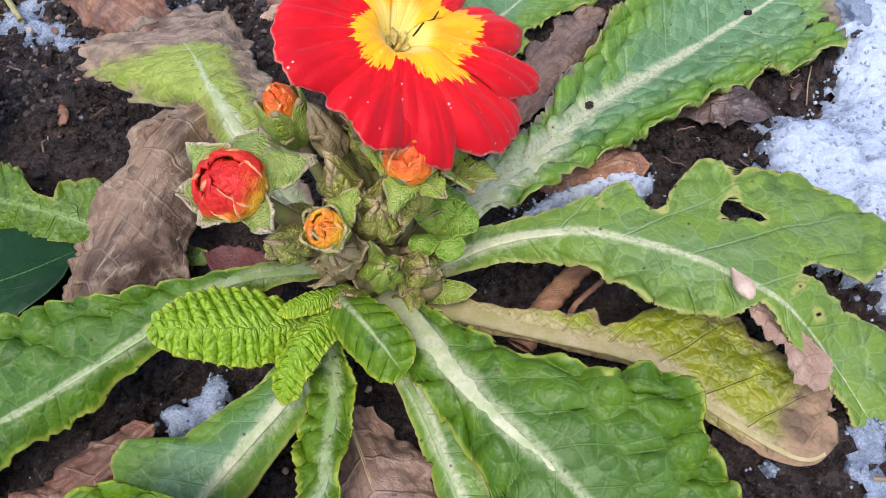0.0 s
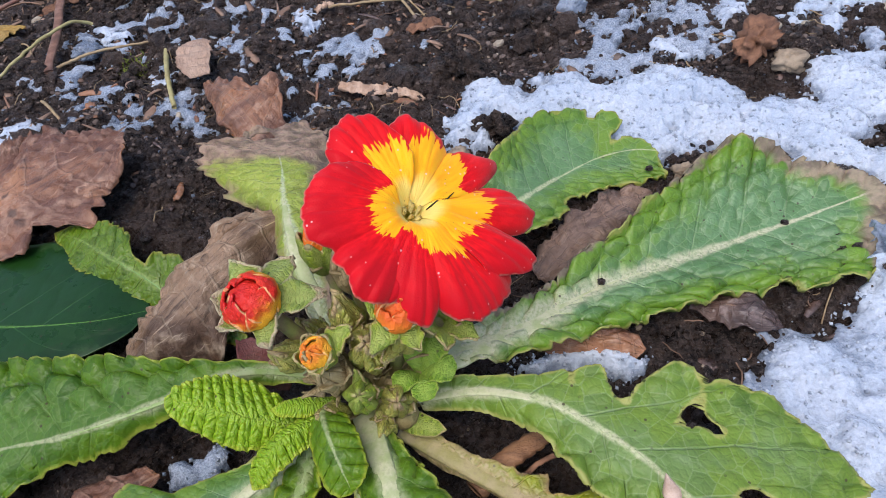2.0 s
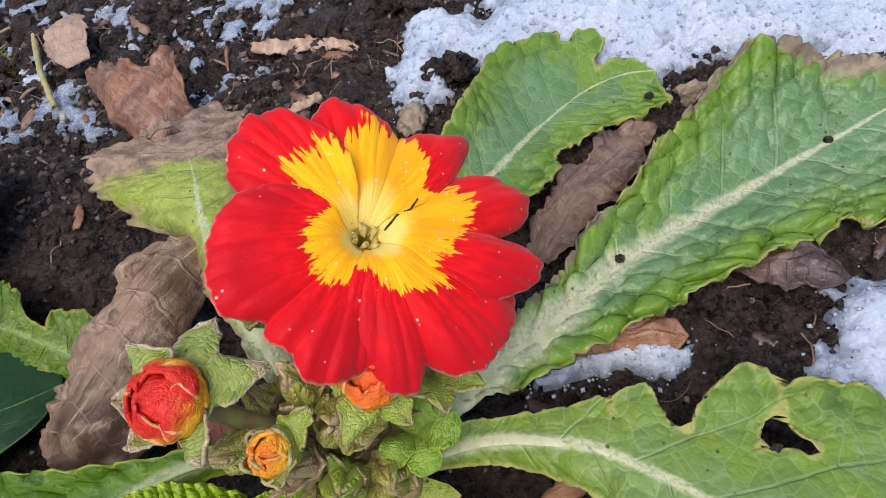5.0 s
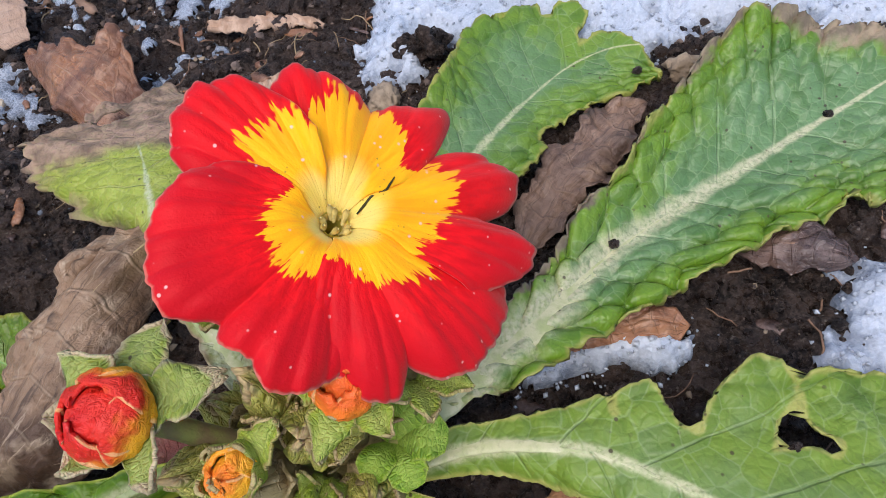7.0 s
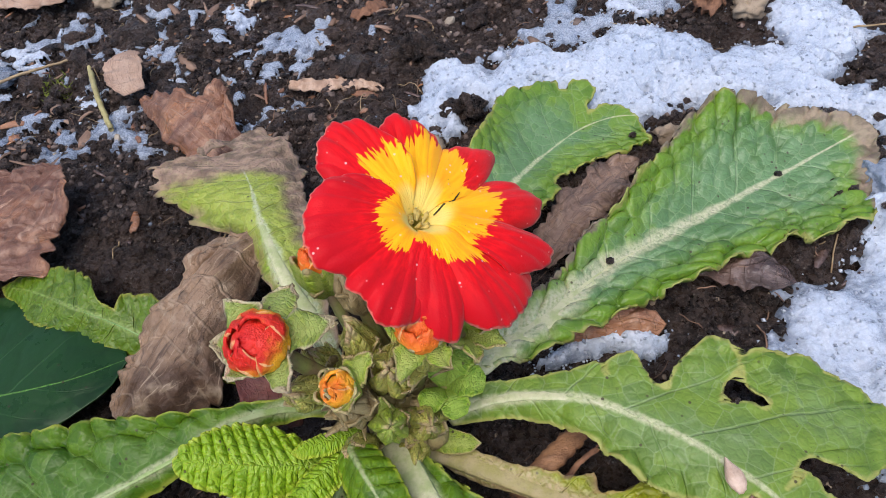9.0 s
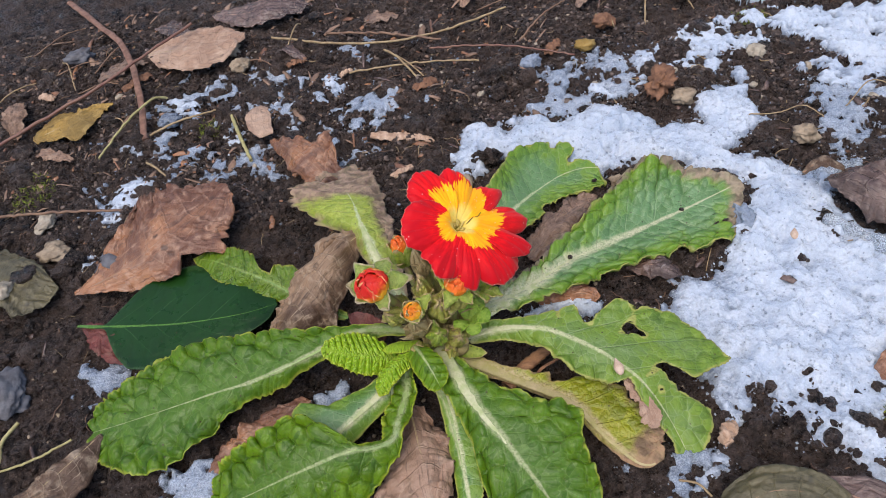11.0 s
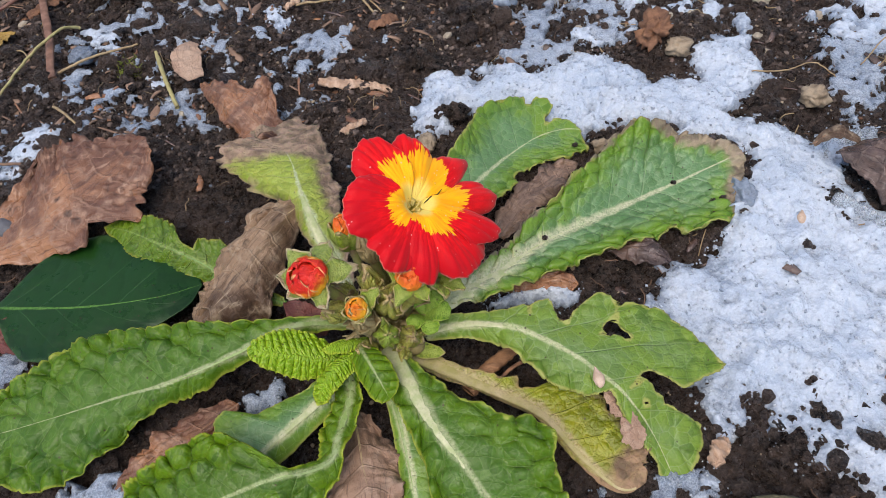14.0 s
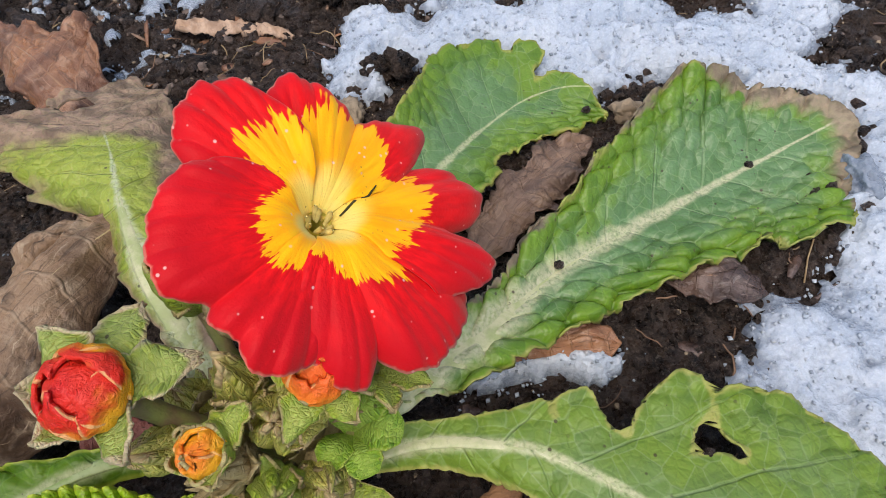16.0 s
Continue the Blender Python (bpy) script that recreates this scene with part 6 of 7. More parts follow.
def bloom_heart():
    # throat tube, stamens and the tube below the petals
    q = Matrix((AX, AY, NRM)).transposed()
    pts = [BLOOM_AT + NRM * z / 1000 for z in (-1.2, -3.0, -7.0, -13.0)]
    v, f = tube(np.array(pts), np.array((1.5, 1.25, 1.3, 1.5)) / 1000, 14)
    mesh_object("throat", v, f[:-2], THROAT, bloom)
    rnd = np.random.RandomState(3)
    for k in range(8):
        g = 2 * math.pi * k / 8 + 0.5 * rnd.rand()
        near, far = 0.75 + 0.5 * rnd.rand(), 1.2 + 0.7 * rnd.rand()
        a = BLOOM_AT + q @ Vector((near * math.cos(g), near * math.sin(g), -2.6 + 0.6 * rnd.rand())) / 1000
        b = BLOOM_AT + q @ Vector((far * math.cos(g + 0.3), far * math.sin(g + 0.3), -0.9 + 1.2 * rnd.rand())) / 1000
        line = np.array([a, a * 0.6 + b * 0.4, a * 0.2 + b * 0.8, b])
        sv, sf = tube(line, np.array((0.16, 0.30, 0.36, 0.14)) / 1000, 8)
        mesh_object("stamen", sv, sf, STAMEN, bloom)


bloom_heart()
foot = BLOOM_AT - NRM * 0.0125
for k in range(5):
    sepal(foot, NRM, 0.0095, 0.0022, k * 1.257 + 0.4, 0.28, 0.1, BRACT, bloom, seed=k)
stalk([(-1.5, 6, 7), (0.2, 11.5, 16), (foot.x * 1000, foot.y * 1000, foot.z * 1000)], 1.5, 1.2, bloom, seed=31)
# a torn dark slit in the eye
tv, tf = tube(np.array([BLOOM_AT + (AX * x + AY * y + NRM * z) / 1000 for x, y, z in ((2.2, 0.4, -0.2), (3.8, 1.8, 0.6), (5.6, 2.6, 1.0), (6.6, 3.8, 1.3))]), np.array((0.10, 0.25, 0.18, 0.08)) / 1000, 6)
mesh_object("slit", tv, tf, SLIT, bloom, "dark torn slit in the yellow eye")


# ---------------------------------------------------------------- fallen leaves and litter on the ground
def fallen_leaf(label, mat, mid, left, right, rib_mat=RIB_RUSSET, name="fallen_leaf", category="dead leaf", **kw):
    thing = root(name, label, category, "fallen leaves")
    if mat is not DARK:
        kw = {"crease": 0.9, "pleat": 1.1, "fray": 0.55, "thick": 0.28, **kw}
    blade("blade", mid, left, right, mat, thing, rib_mat=rib_mat, **kw)
    return thing


dark = fallen_leaf("glossy dark green fallen leaf with pale veins", DARK, [(-130.6, 31.9, 2.5), (-119.7, 28.9, 4), (-92.4, 24.5, 5.5), (-70.5, 24.3, 6), (-58.5, 28, 4)],
            [(0, 0.5, 0), (0.165, 0.7, 0), (0.178, 2.4, 0.1), (0.192, 5.6, 0.2), (0.215, 9.6, 0.3), (0.255, 16.4, 0.4), (0.31, 21.2, 0), (0.39, 24.6, -0.6), (0.5, 26.4, -1.2), (0.6, 26.4, -1.6), (0.7, 25, -2), (0.79, 22.2, -1.6), (0.87, 18, -1.2), (0.93, 12.5, -0.8), (0.975, 6.5, -0.4), (1, 1.5, 0)],
            [(0, 0.5, 0), (0.165, 0.7, 0), (0.19, 3, 0), (0.22, 6.4, -0.3), (0.265, 11, -0.8), (0.34, 15.6, -1.1), (0.44, 16.6, -1.2), (0.56, 15, -1.1), (0.68, 12.4, -1), (0.82, 8.8, -0.8), (0.94, 5, -0.4)],
            RIB_LIME, category="leaf", slant=4, rib=(0.8, 0.25), quilt=0.25, veins=6, ripple=0.5, seed=31, rib_lift=0.1, across=13, even=3)
fallen_leaf("large curled russet dead leaf", DRY_RUSSET, [(-135.9, 46.9, 2), (-118.2, 50, 7), (-103, 58, 11), (-91, 70, 11), (-80.5, 84, 10)],
            [(0, 0.6, 0), (0.08, 6, 1), (0.13, 18, 4), (0.19, 27, 4), (0.28, 31, 3), (0.45, 30, 1), (0.62, 25, 0), (0.8, 16, 0), (0.95, 6, 0)],
            [(0, 0.6, 0), (0.15, 4, -3), (0.34, 10, -4), (0.44, 16, -3.3), (0.52, 12.5, -2.3), (0.57, 21, -3.4), (0.7, 17, -2.1), (0.88, 8.7, 0)],
            slant=22, rib=(1.0, 0.4), quilt=1.0, veins=6, ripple=1.8, rough=0.2, seed=32)
fallen_leaf("curled brown dead leaf with a rolled edge", DRY_RUSSET, [(-38, 82, 3), (-45.3, 87.8, 8), (-51.6, 95.7, 10), (-59.3, 104.7, 8), (-68, 115, 3)],
            [(0, 3, 0), (0.07, 6.7, 0), (0.18, 7.6, -2.5), (0.4, 6.8, -5), (0.68, 4.2, -4), (0.9, 2, -1)],
            [(0, 6, 3), (0.12, 13, 3.5), (0.24, 16.5, 2.5), (0.35, 14.4, 2.6), (0.42, 9, -1), (0.6, 6.5, -0.5), (0.82, 3.2, 0)],
            slant=22, rib=(0.7, 0.3), quilt=0.8, veins=5, ripple=1.8, rough=0.22, seed=33)
fallen_leaf("pale tan oval fallen leaf", DRY_PALE, [(-140, 198, 2), (-124.7, 192, 6), (-111, 188, 8), (-99.5, 188.3, 8), (-86, 196, 7)],
            [(0, 0.6, 0), (0.1, 9, 1), (0.2, 17, 2), (0.4, 20, 0.5), (0.65, 17, 0), (0.88, 8, 0)], [(0, 0.6, 0), (0.16, 8, -2), (0.4, 15, -3), (0.6, 15, -3), (0.8, 9, -1.5), (0.95, 3, -0.5)],
            slant=24, rib=(0.8, 0.35), quilt=0.5, veins=6, ripple=0.9, rough=0.1, seed=34, rib_mat=RIB_BROWN)
fallen_leaf("ochre yellow fallen leaf", DRY_OCHRE, [(-182, 142, 2), (-172.4, 146, 3), (-161.5, 149, 5), (-153.9, 155.7, 4), (-147.5, 160, 3)],
            [(0, 4, 0), (0.25, 10, 1), (0.5, 9, 0), (0.8, 4, 0)], [(0, 4, 0), (0.25, 8, -1.5), (0.45, 11, -2), (0.7, 7, -1), (0.9, 3, 0)], slant=22, rib=(0.6, 0.3), quilt=0.4, ripple=0.8, rough=0.15, seed=35, rib_mat=RIB_BROWN)
fallen_leaf("wet dark brown fallen leaf half under ice", DRY_DARK, [(132, 44, 8), (137, 38, 13), (144, 30.5, 13.5), (152, 23, 11), (163, 14, 8)],
            [(0, 2, 0), (0.08, 9, 2), (0.2, 15, 2), (0.32, 14, -1), (0.5, 17, 1), (0.8, 12, 0), (0.95, 4, 0)], [(0, 1, 0), (0.19, 4, -5.7), (0.37, 7, -8.5), (0.65, 7, -7.7), (0.87, 3, -3.9)],
            slant=22, rib=None, quilt=1.2, veins=4, ripple=2.2, rough=0.2, pleat=2.4, seed=36)
fallen_leaf("narrow grey-brown curled leaf scrap", DRY_GREY, [(124.5, 45.5, 11), (129, 47.4, 12.5), (134, 47, 12.5), (139, 43.5, 10)], [(0.1, 1, 0), (0.45, 2.2, 0.6), (0.8, 1, 0)], [(0.1, 1, -0.5), (0.45, 2, -1), (0.8, 1, -0.5)],
            slant=20, rib=(0.4, 0.2), seed=37, name="leaf_scrap")
fallen_leaf("olive-brown wet fallen leaf", DRY_OLIVE, [(60, -60, 2), (69.2, -56, 7), (75.9, -55, 9), (84.1, -57, 8), (94, -63, 4)],
            [(0, 2, 0), (0.16, 6, -1), (0.34, 7, -1.5), (0.55, 7, -1), (0.75, 6, 0), (0.92, 4, -1)], [(0, 2, 0), (0.2, 6, -4), (0.4, 9, -5.5), (0.65, 8, -5.8), (0.9, 4, -3)], slant=22, rib=(0.7, 0.3), quilt=0.5, ripple=0.6, seed=38)
fallen_leaf("wet brown fallen leaf", DRY_DARK, [(84, -52, 2), (94, -58, 6), (104, -66, 6), (114, -76, 3)], [(0, 2, 0), (0.3, 7, 0), (0.7, 7, 0), (0.95, 3, 0)], [(0, 2, 0), (0.3, 6, -2), (0.7, 6, -3), (0.95, 3, -1)], slant=22, rib=(0.7, 0.3), quilt=0.5, ripple=0.6, seed=39)
fallen_leaf("thin grey-brown folded dead leaf", DRY_GREY, [(-110, -12, 5), (-114.8, -19.4, 7), (-120.1, -24.8, 7), (-127.4, -28.5, 5), (-136, -30.5, 2)],
            [(0.04, 1.5, -1), (0.15, 4.6, -3), (0.3, 8, -5), (0.48, 8.4, -5), (0.68, 6, -4), (0.9, 3, -1.5)], [(0.07, 0.8, 0), (0.29, 3.4, -0.2), (0.6, 4.6, -1.1), (0.88, 2.6, -0.9)], slant=22, rib=(0.5, 0.3), quilt=0.6, ripple=1.0, rough=0.15, seed=40, rib_mat=RIB_BROWN)
fallen_leaf("crumpled pinkish-brown dead leaf under the stalks", DRY_TAN, [(-16, -15, 2), (-14.4, -22, 4.5), (-13.3, -28.3, 7), (-11.8, -36.9, 8.5), (-11.6, -42.2, 7), (-11, -50, 3)],
            [(0.02, 4, 0), (0.14, 6.6, -2), (0.35, 9, -4), (0.53, 8.9, -5.6), (0.74, 6.5, -5.2), (0.94, 3.4, -2.4)], [(0.04, 5, -0.6), (0.24, 10.4, -3.1), (0.45, 12.8, -5), (0.6, 14, -5.8), (0.8, 11.2, -5.4), (0.96, 5, -2)],
            slant=22, rib=(0.6, 0.3), quilt=1.4, veins=6, ripple=2.0, rough=0.3, seed=41, rib_mat=RIB_BROWN)
fallen_leaf("crumpled brown dead leaf in the soil", DRY_RUSSET, [(-46, -9, 2), (-54.9, -16.5, 5), (-60.6, -20.4, 6), (-67.3, -23.8, 4.5), (-76, -27, 1)],
            [(0, 2, 0), (0.15, 4, -1.5), (0.36, 4, -3), (0.63, 3.4, -3.3), (0.87, 2.7, -1.2)], [(0, 3, 0), (0.15, 5.8, -0.1), (0.41, 7.8, -2), (0.75, 6.1, -2.2)], slant=22, rib=(0.5, 0.3), quilt=1.0, ripple=1.4, rough=0.3, seed=42)
fallen_leaf("wrinkled russet leaf scrap beneath the green leaf", DRY_RUSSET, [(27, 18, 0), (36.8, 15.5, 3.5), (42.8, 15.1, 4.5), (48.5, 13.4, 2)], [(0, 2, 0), (0.2, 3, 0), (0.52, 4, 0), (0.83, 3, -0.5)], [(0, 1.5, 0), (0.12, 2.2, -1.6), (0.46, 3.4, -2.2), (0.87, 2.4, -2)], slant=22, rib=(0.4, 0.3), quilt=0.7, ripple=0.8, rough=0.2, seed=43)
fallen_leaf("brown crumpled leaf on the soil behind the bloom", DRY_BROWN, [(29, 34, 0), (37.9, 43.2, 3), (46.7, 49.4, 3.5), (58, 57.5, 1)], [(0, 3, 0), (0.14, 5, 0), (0.37, 6, 0), (0.7, 6, -0.8), (0.95, 3, -0.3)], [(0, 2, 0), (0.13, 4, -1), (0.41, 5.4, -1.2), (0.72, 4, -0.7)], slant=22, rib=(0.4, 0.2), quilt=1.6, ripple=1.8, rough=0.45, seed=44)
fallen_leaf("small dark leaf scrap beside the snow", DRY_DARK, [(60, 26, 1), (67.2, 21.4, 4.5), (71.5, 19, 4), (76.4, 18, 1)], [(0, 2.5, 0), (0.23, 5.4, -0.4), (0.8, 3, -0.4)], [(0.0, 1.5, -0.5), (0.14, 2.5, -1.8), (0.44, 3.4, -3), (0.8, 2, -1.4)], slant=22, rib=(0.4, 0.3), quilt=0.6, ripple=0.8, rough=0.2, seed=45)
fallen_leaf("grey-green dead leaf on dark soil", DRY_OLIVE, [(-192, 64, 1), (-181, 63.3, 3), (-168.9, 62, 5), (-156, 57.2, 5), (-143.5, 47.7, 2)], [(0, 2, 0), (0.2, 9, 1), (0.4, 9.5, 0.3), (0.7, 6, -1), (0.95, 3, 0)], [(0, 2, 0), (0.2, 12, -1.2), (0.5, 17, -2), (0.8, 15, -2), (0.95, 6, -1)], slant=22, rib=(0.5, 0.3), quilt=0.7, ripple=1.0, rough=0.15, seed=46, rib_mat=RIB_BROWN)
fallen_leaf("brown fallen leaf among twigs", DRY_DARK, [(-108, 226, 2), (-89, 216, 6), (-73.9, 216, 7), (-55, 218, 4)], [(0, 2, 0), (0.2, 10, 1), (0.6, 13, 0), (0.9, 5, 0)], [(0, 2, 0), (0.25, 7, -2), (0.5, 10, -3), (0.85, 6, -2)], slant=22, rib=(0.6, 0.3), quilt=0.6, ripple=0.9, rough=0.12, seed=47)
fallen_leaf("brown bark-like leaf scrap at the snow's edge", DRY_RUSSET, [(114, -28, 1), (120.9, -23.4, 4), (129, -18.5, 5), (140, -12, 3)], [(0, 1, 0), (0.15, 2, 0), (0.42, 4.5, 0), (0.75, 3.6, 0)], [(0, 1, 0), (0.15, 3, -1.4), (0.4, 4, -1.5), (0.75, 3, -2)], slant=22, rib=(0.4, 0.3), quilt=0.6, ripple=0.6, rough=0.2, seed=48)
fallen_leaf("dark red-brown leaf scrap on soil", DRY_RED, [(-129, 33, 1), (-122, 27, 3), (-116, 20, 3), (-110, 14, 1)], [(0, 2, 0), (0.4, 5, 0), (0.8, 3, 0)], [(0, 2, 0), (0.4, 5, -1), (0.8, 3, -1)], slant=22, rib=(0.4, 0.2), quilt=0.6, ripple=0.8, rough=0.2, seed=49)

for n, (x, y, g, ln, wd) in enumerate([(-150, 188, 0.4, 13, 5), (-196, 160, 1.9, 15, 6), (-128, 216, -0.6, 14, 6), (-20, 196, 0.2, 12, 5), (28, 206, 1.1, 11, 4.5), (-62, 178, 2.4, 9, 4), (84, 188, 0.8, 10, 4), (-168, 128, 2.8, 10, 4)]):
    co, si = math.cos(g) * ln, math.sin(g) * ln
    fallen_leaf("curled scrap of brown leaf among the twigs", (DRY_BROWN, DRY_TAN, DRY_DARK)[n % 3], [(x - co, y - si, 1), (x - 0.3 * co, y - 0.3 * si, 3.5), (x + 0.4 * co, y + 0.4 * si, 4), (x + co, y + si, 1)],
                [(0.05, 0.4 * wd, 0), (0.3, wd, 0.5), (0.6, 0.8 * wd, 0), (0.9, 0.4 * wd, 0)], [(0.05, 0.4 * wd, 0), (0.35, 0.8 * wd, -1), (0.65, wd, -1), (0.9, 0.5 * wd, 0)], slant=20, rib=(0.4, 0.2), quilt=0.6, ripple=1.2, rough=0.35, seed=140 + n, name="leaf_scrap")


def stick(name, label, pts, r0, r1, mat, category="twig", group="litter", flat=1.0, rough=0.2, seed=0, n=30):
    line = spline(pts, n)
    wob = np.random.RandomState(seed).normal(size=(n, 3)) * 0.12
    wob *= min(1.0, float(np.linalg.norm(line[-1] - line[0])) / 60)
    v, f = tube((line + 1.5 * wob) / 1000, 0.66 * np.linspace(r0, r1, n) / 1000, 9, flat, rough, seed)
    return tagged(mesh_object(name, v, f, mat), label, category, group)


stick("twig", "long thin reddish-brown twig on soil", [(-232, 118, 3), (-204, 134, 4), (-176, 153, 6), (-152, 167, 9), (-129, 186, 12), (-112, 202, 13)], 1.3, 1.0, TWIG_RED, seed=1)
stick("plant_stem", "flat brown dead stem lying on soil", [(-199, 266, 3), (-172, 232, 4), (-152, 205, 5), (-136, 167, 5), (-126, 129, 3)], 2.6, 2.4, STEM_RUSSET, "stem", flat=0.5, seed=2)
stick("straw", "bent pale straw on soil", [(-146, 122, 2), (-136, 138, 6), (-126, 152, 7), (-121, 158, 3)], 0.7, 0.9, STRAW_PALE, "straw", seed=3)
stick("straw", "thin brown straw on soil", [(-125, 133, 2), (-112, 137, 4), (-96, 144, 2)], 0.8, 0.6, STRAW, "straw", seed=4)
stick("straw", "thick pale straw stump lying on soil", [(-88, 138, 1.6), (-82, 121, 3.2), (-76, 106, 1.8)], 1.25, 1.15, STRAW_PALE, "straw", seed=5)
stick("straw", "long tan straw lying on soil", [(-74, 196, 2), (-40, 177, 5), (-8, 171, 5), (18, 177, 4), (44, 188, 3)], 0.9, 0.8, STRAW, "straw", seed=6)
stick("straw", "long tan straw lying on soil", [(-46, 192, 2), (-18, 178, 6), (10, 168, 4)], 1.0, 0.8, TWIG, "straw", seed=7)
stick("straw", "thin tan straw lying on soil", [(-34, 156, 2), (-4, 153, 4), (26, 150, 2)], 0.7, 0.6, STRAW, "straw", seed=8)
stick("straw", "short broken straw crossing others", [(-17, 167, 4), (-10, 155, 6), (-2, 142, 2)], 0.9, 0.7, STRAW, "straw", seed=9)
stick("straw", "short broken straw crossing others", [(-12, 163, 3), (-6, 152, 5), (0, 145, 2)], 0.6, 0.5, STRAW, "straw", seed=10)
stick("twig", "thin dark red twig on soil", [(4, 164, 3), (36, 156, 4), (68, 143, 2)], 0.7, 0.6, TWIG_RED, seed=11)
stick("twig", "thin grey twig on soil", [(46, 160, 2), (58, 171, 6), (72, 186, 3)], 0.8, 0.6, TWIG, seed=12)
stick("twig", "short upright pale straw", [(104, 159, 0), (107, 171, 5), (111, 188, 6)], 0.7, 0.5, STRAW, seed=13)
stick("twig", "dark twig lying on soil", [(-186, 95, 2), (-158, 91, 3.5), (-128, 88, 2)], 1.0, 0.8, TWIG, seed=14)
stick("twig", "thin upright brown stem", [(-174, 72, 1), (-190, 112, 5), (-205, 152, 9)], 0.9, 0.7, TWIG, seed=15)
stick("straw", "short orange-brown straw piece", [(-123, 115, 1.6), (-118, 110, 3), (-112, 104, 1.6)], 0.8, 0.7, STRAW, "straw", seed=16)
stick("straw", "curled thin root fibre on soil", [(122, 88, 2), (133, 83, 5), (143, 85, 5), (150, 80, 2)], 0.4, 0.3, STRAW, "root", seed=17)
stick("straw", "curled thin root fibre on soil", [(160, 84, 2), (172, 92, 6), (184, 88, 2)], 0.4, 0.3, STRAW, "root", seed=18)
stick("straw", "forked dry grass stem", [(-139, -4, 5), (-143, -10, 4), (-142, -18, 3), (-141, -32, 2)], 0.9, 1.0, STRAW_PALE, "straw", seed=19)
stick("straw", "forked dry grass stem", [(-120, -12, 4), (-131, -17, 4), (-142, -19, 3)], 0.6, 0.6, STRAW_PALE, "straw", seed=20)
stick("wood_splinter", "flat brown wood splinter on soil", [(14, -13.5, 2), (22, -7.5, 4), (31, -1.5, 2.5)], 3.6, 2.6, CHIP_ORANGE, "wood chip", flat=0.5, rough=0.22, seed=21)
stick("wood_splinter", "thin brown wood splinter on soil", [(19, -14, 1.2), (26, -9, 2.8), (33, -5.5, 1.5)], 0.9, 0.7, BROWN_CHIP, "wood chip", flat=0.6, seed=22)
stick("straw", "short straw at the leaf tips", [(62, -52, 1), (59, -49, 3), (55, -47, 1.5)], 0.5, 0.5, STRAW, "straw", seed=23)
for n, (x0, y0, x1, y1, h) in enumerate([(-190, 190, -160, 200, 4), (-186, 205, -172, 178, 6), (-165, 190, -150, 214, 5), (-60, 205, -66, 184, 6), (-90, 180, -70, 170, 3), (-150, 150, -138, 142, 3), (-168, 175, -150, 178, 3),
                                         (84, 172, 90, 160, 3), (30, 192, 58, 196, 3), (-215, 170, -196, 190, 4), (-205, 215, -182, 236, 4), (120, 178, 128, 164, 3)]):
    stick("straw", "scrap of dry straw in the litter", [(x0, y0, 1.5), ((x0 + x1) / 2 + 2, (y0 + y1) / 2 + 1.5, h), (x1, y1, 1.5)], 0.55, 0.45, STRAW if n % 2 else TWIG, "straw", seed=50 + n)


def pebble(name, label, at, size, mat, category="pebble", rough=0.42, seed=0, sub=4, turn=0.0, group="pebbles", point=0.0):
    bm = bmesh.new()
    bmesh.ops.create_icosphere(bm, subdivisions=sub, radius=1.0)
    rnd = Vector((seed * 3.7, seed * 1.9, seed * 5.3))
    for v in bm.verts:
        k = 1 + rough * noise.noise(v.co * 1.3 + rnd) + 0.5 * rough * noise.noise(v.co * 3.5 + rnd) + 0.3 * rough * noise.noise(v.co * 9 + rnd) - 0.5 * rough * abs(noise.noise(v.co * 2.2 + 2 * rnd))
        v.co = v.co * k
        if point:
            v.co.x *= 1 - point * max(0.0, v.co.y)
    bmesh.ops.transform(bm, matrix=Matrix.LocRotScale(Vector(at) / 1000, Euler((0, 0, turn)), Vector(size) / 1000), verts=bm.verts)
    me = bpy.data.meshes.new(name)
    bm.to_mesh(me)
    bm.free()
    me.materials.append(mat)
    me.polygons.foreach_set("use_smooth", [True] * len(me.polygons))
    return tagged(new(name, me), label, category, group)


pebble("snow_lump", "small white lump of icy snow on soil", (48.5, 142.5, 2.2), (4.4, 3.2, 3.0), SNOW, "snow", seed=1, turn=0.4)
pebble("pebble", "flat tan pebble on soil", (74, 149.5, 1.8), (4.4, 3.4, 2.2), DRY_OCHRE, seed=2)
pebble("clod", "rough brown bark lump beside the snow", (97, 112, 3.8), (7, 5, 4.8), BROWN_CHIP, "bark lump", 1.0, 3, turn=0.8)
pebble("pebble", "grey-brown stone beside the snow", (103.5, 103.5, 2.6), (4.8, 4, 3.4), STONE, seed=4)
pebble("pebble", "pale tan pebble in thin snow", (141, 125, 2.0), (4.2, 4, 2.8), STONE_PALE, seed=5)
pebble("pebble", "grey-brown stone at the snow's edge", (139.5, 72.5, 2.2), (4.3, 3.9, 3.4), STONE, seed=6)
pebble("pebble", "pale grey stone on a dead leaf", (-163.5, 50, 6), (4.6, 4, 3.4), STONE_PALE, seed=7, turn=0.6)
pebble("pebble", "flat pale stone on soil", (-151, 70, 2), (6, 5, 2.2), STONE, seed=8)
pebble("pebble", "dark blue-grey stone on soil", (-149, 8, 2.6), (8, 10, 4), STONE_DARK, seed=9, turn=0.3)
pebble("pebble", "dark wet stone under the leaf's edge", (-120, 58, 3), (10, 7, 4.5), STONE_DARK, seed=10)
pebble("pebble", "pale wet pebble lying in slush", (-117, 141, 2.2), (5.4, 4.2, 2.8), SLUSH, seed=12)
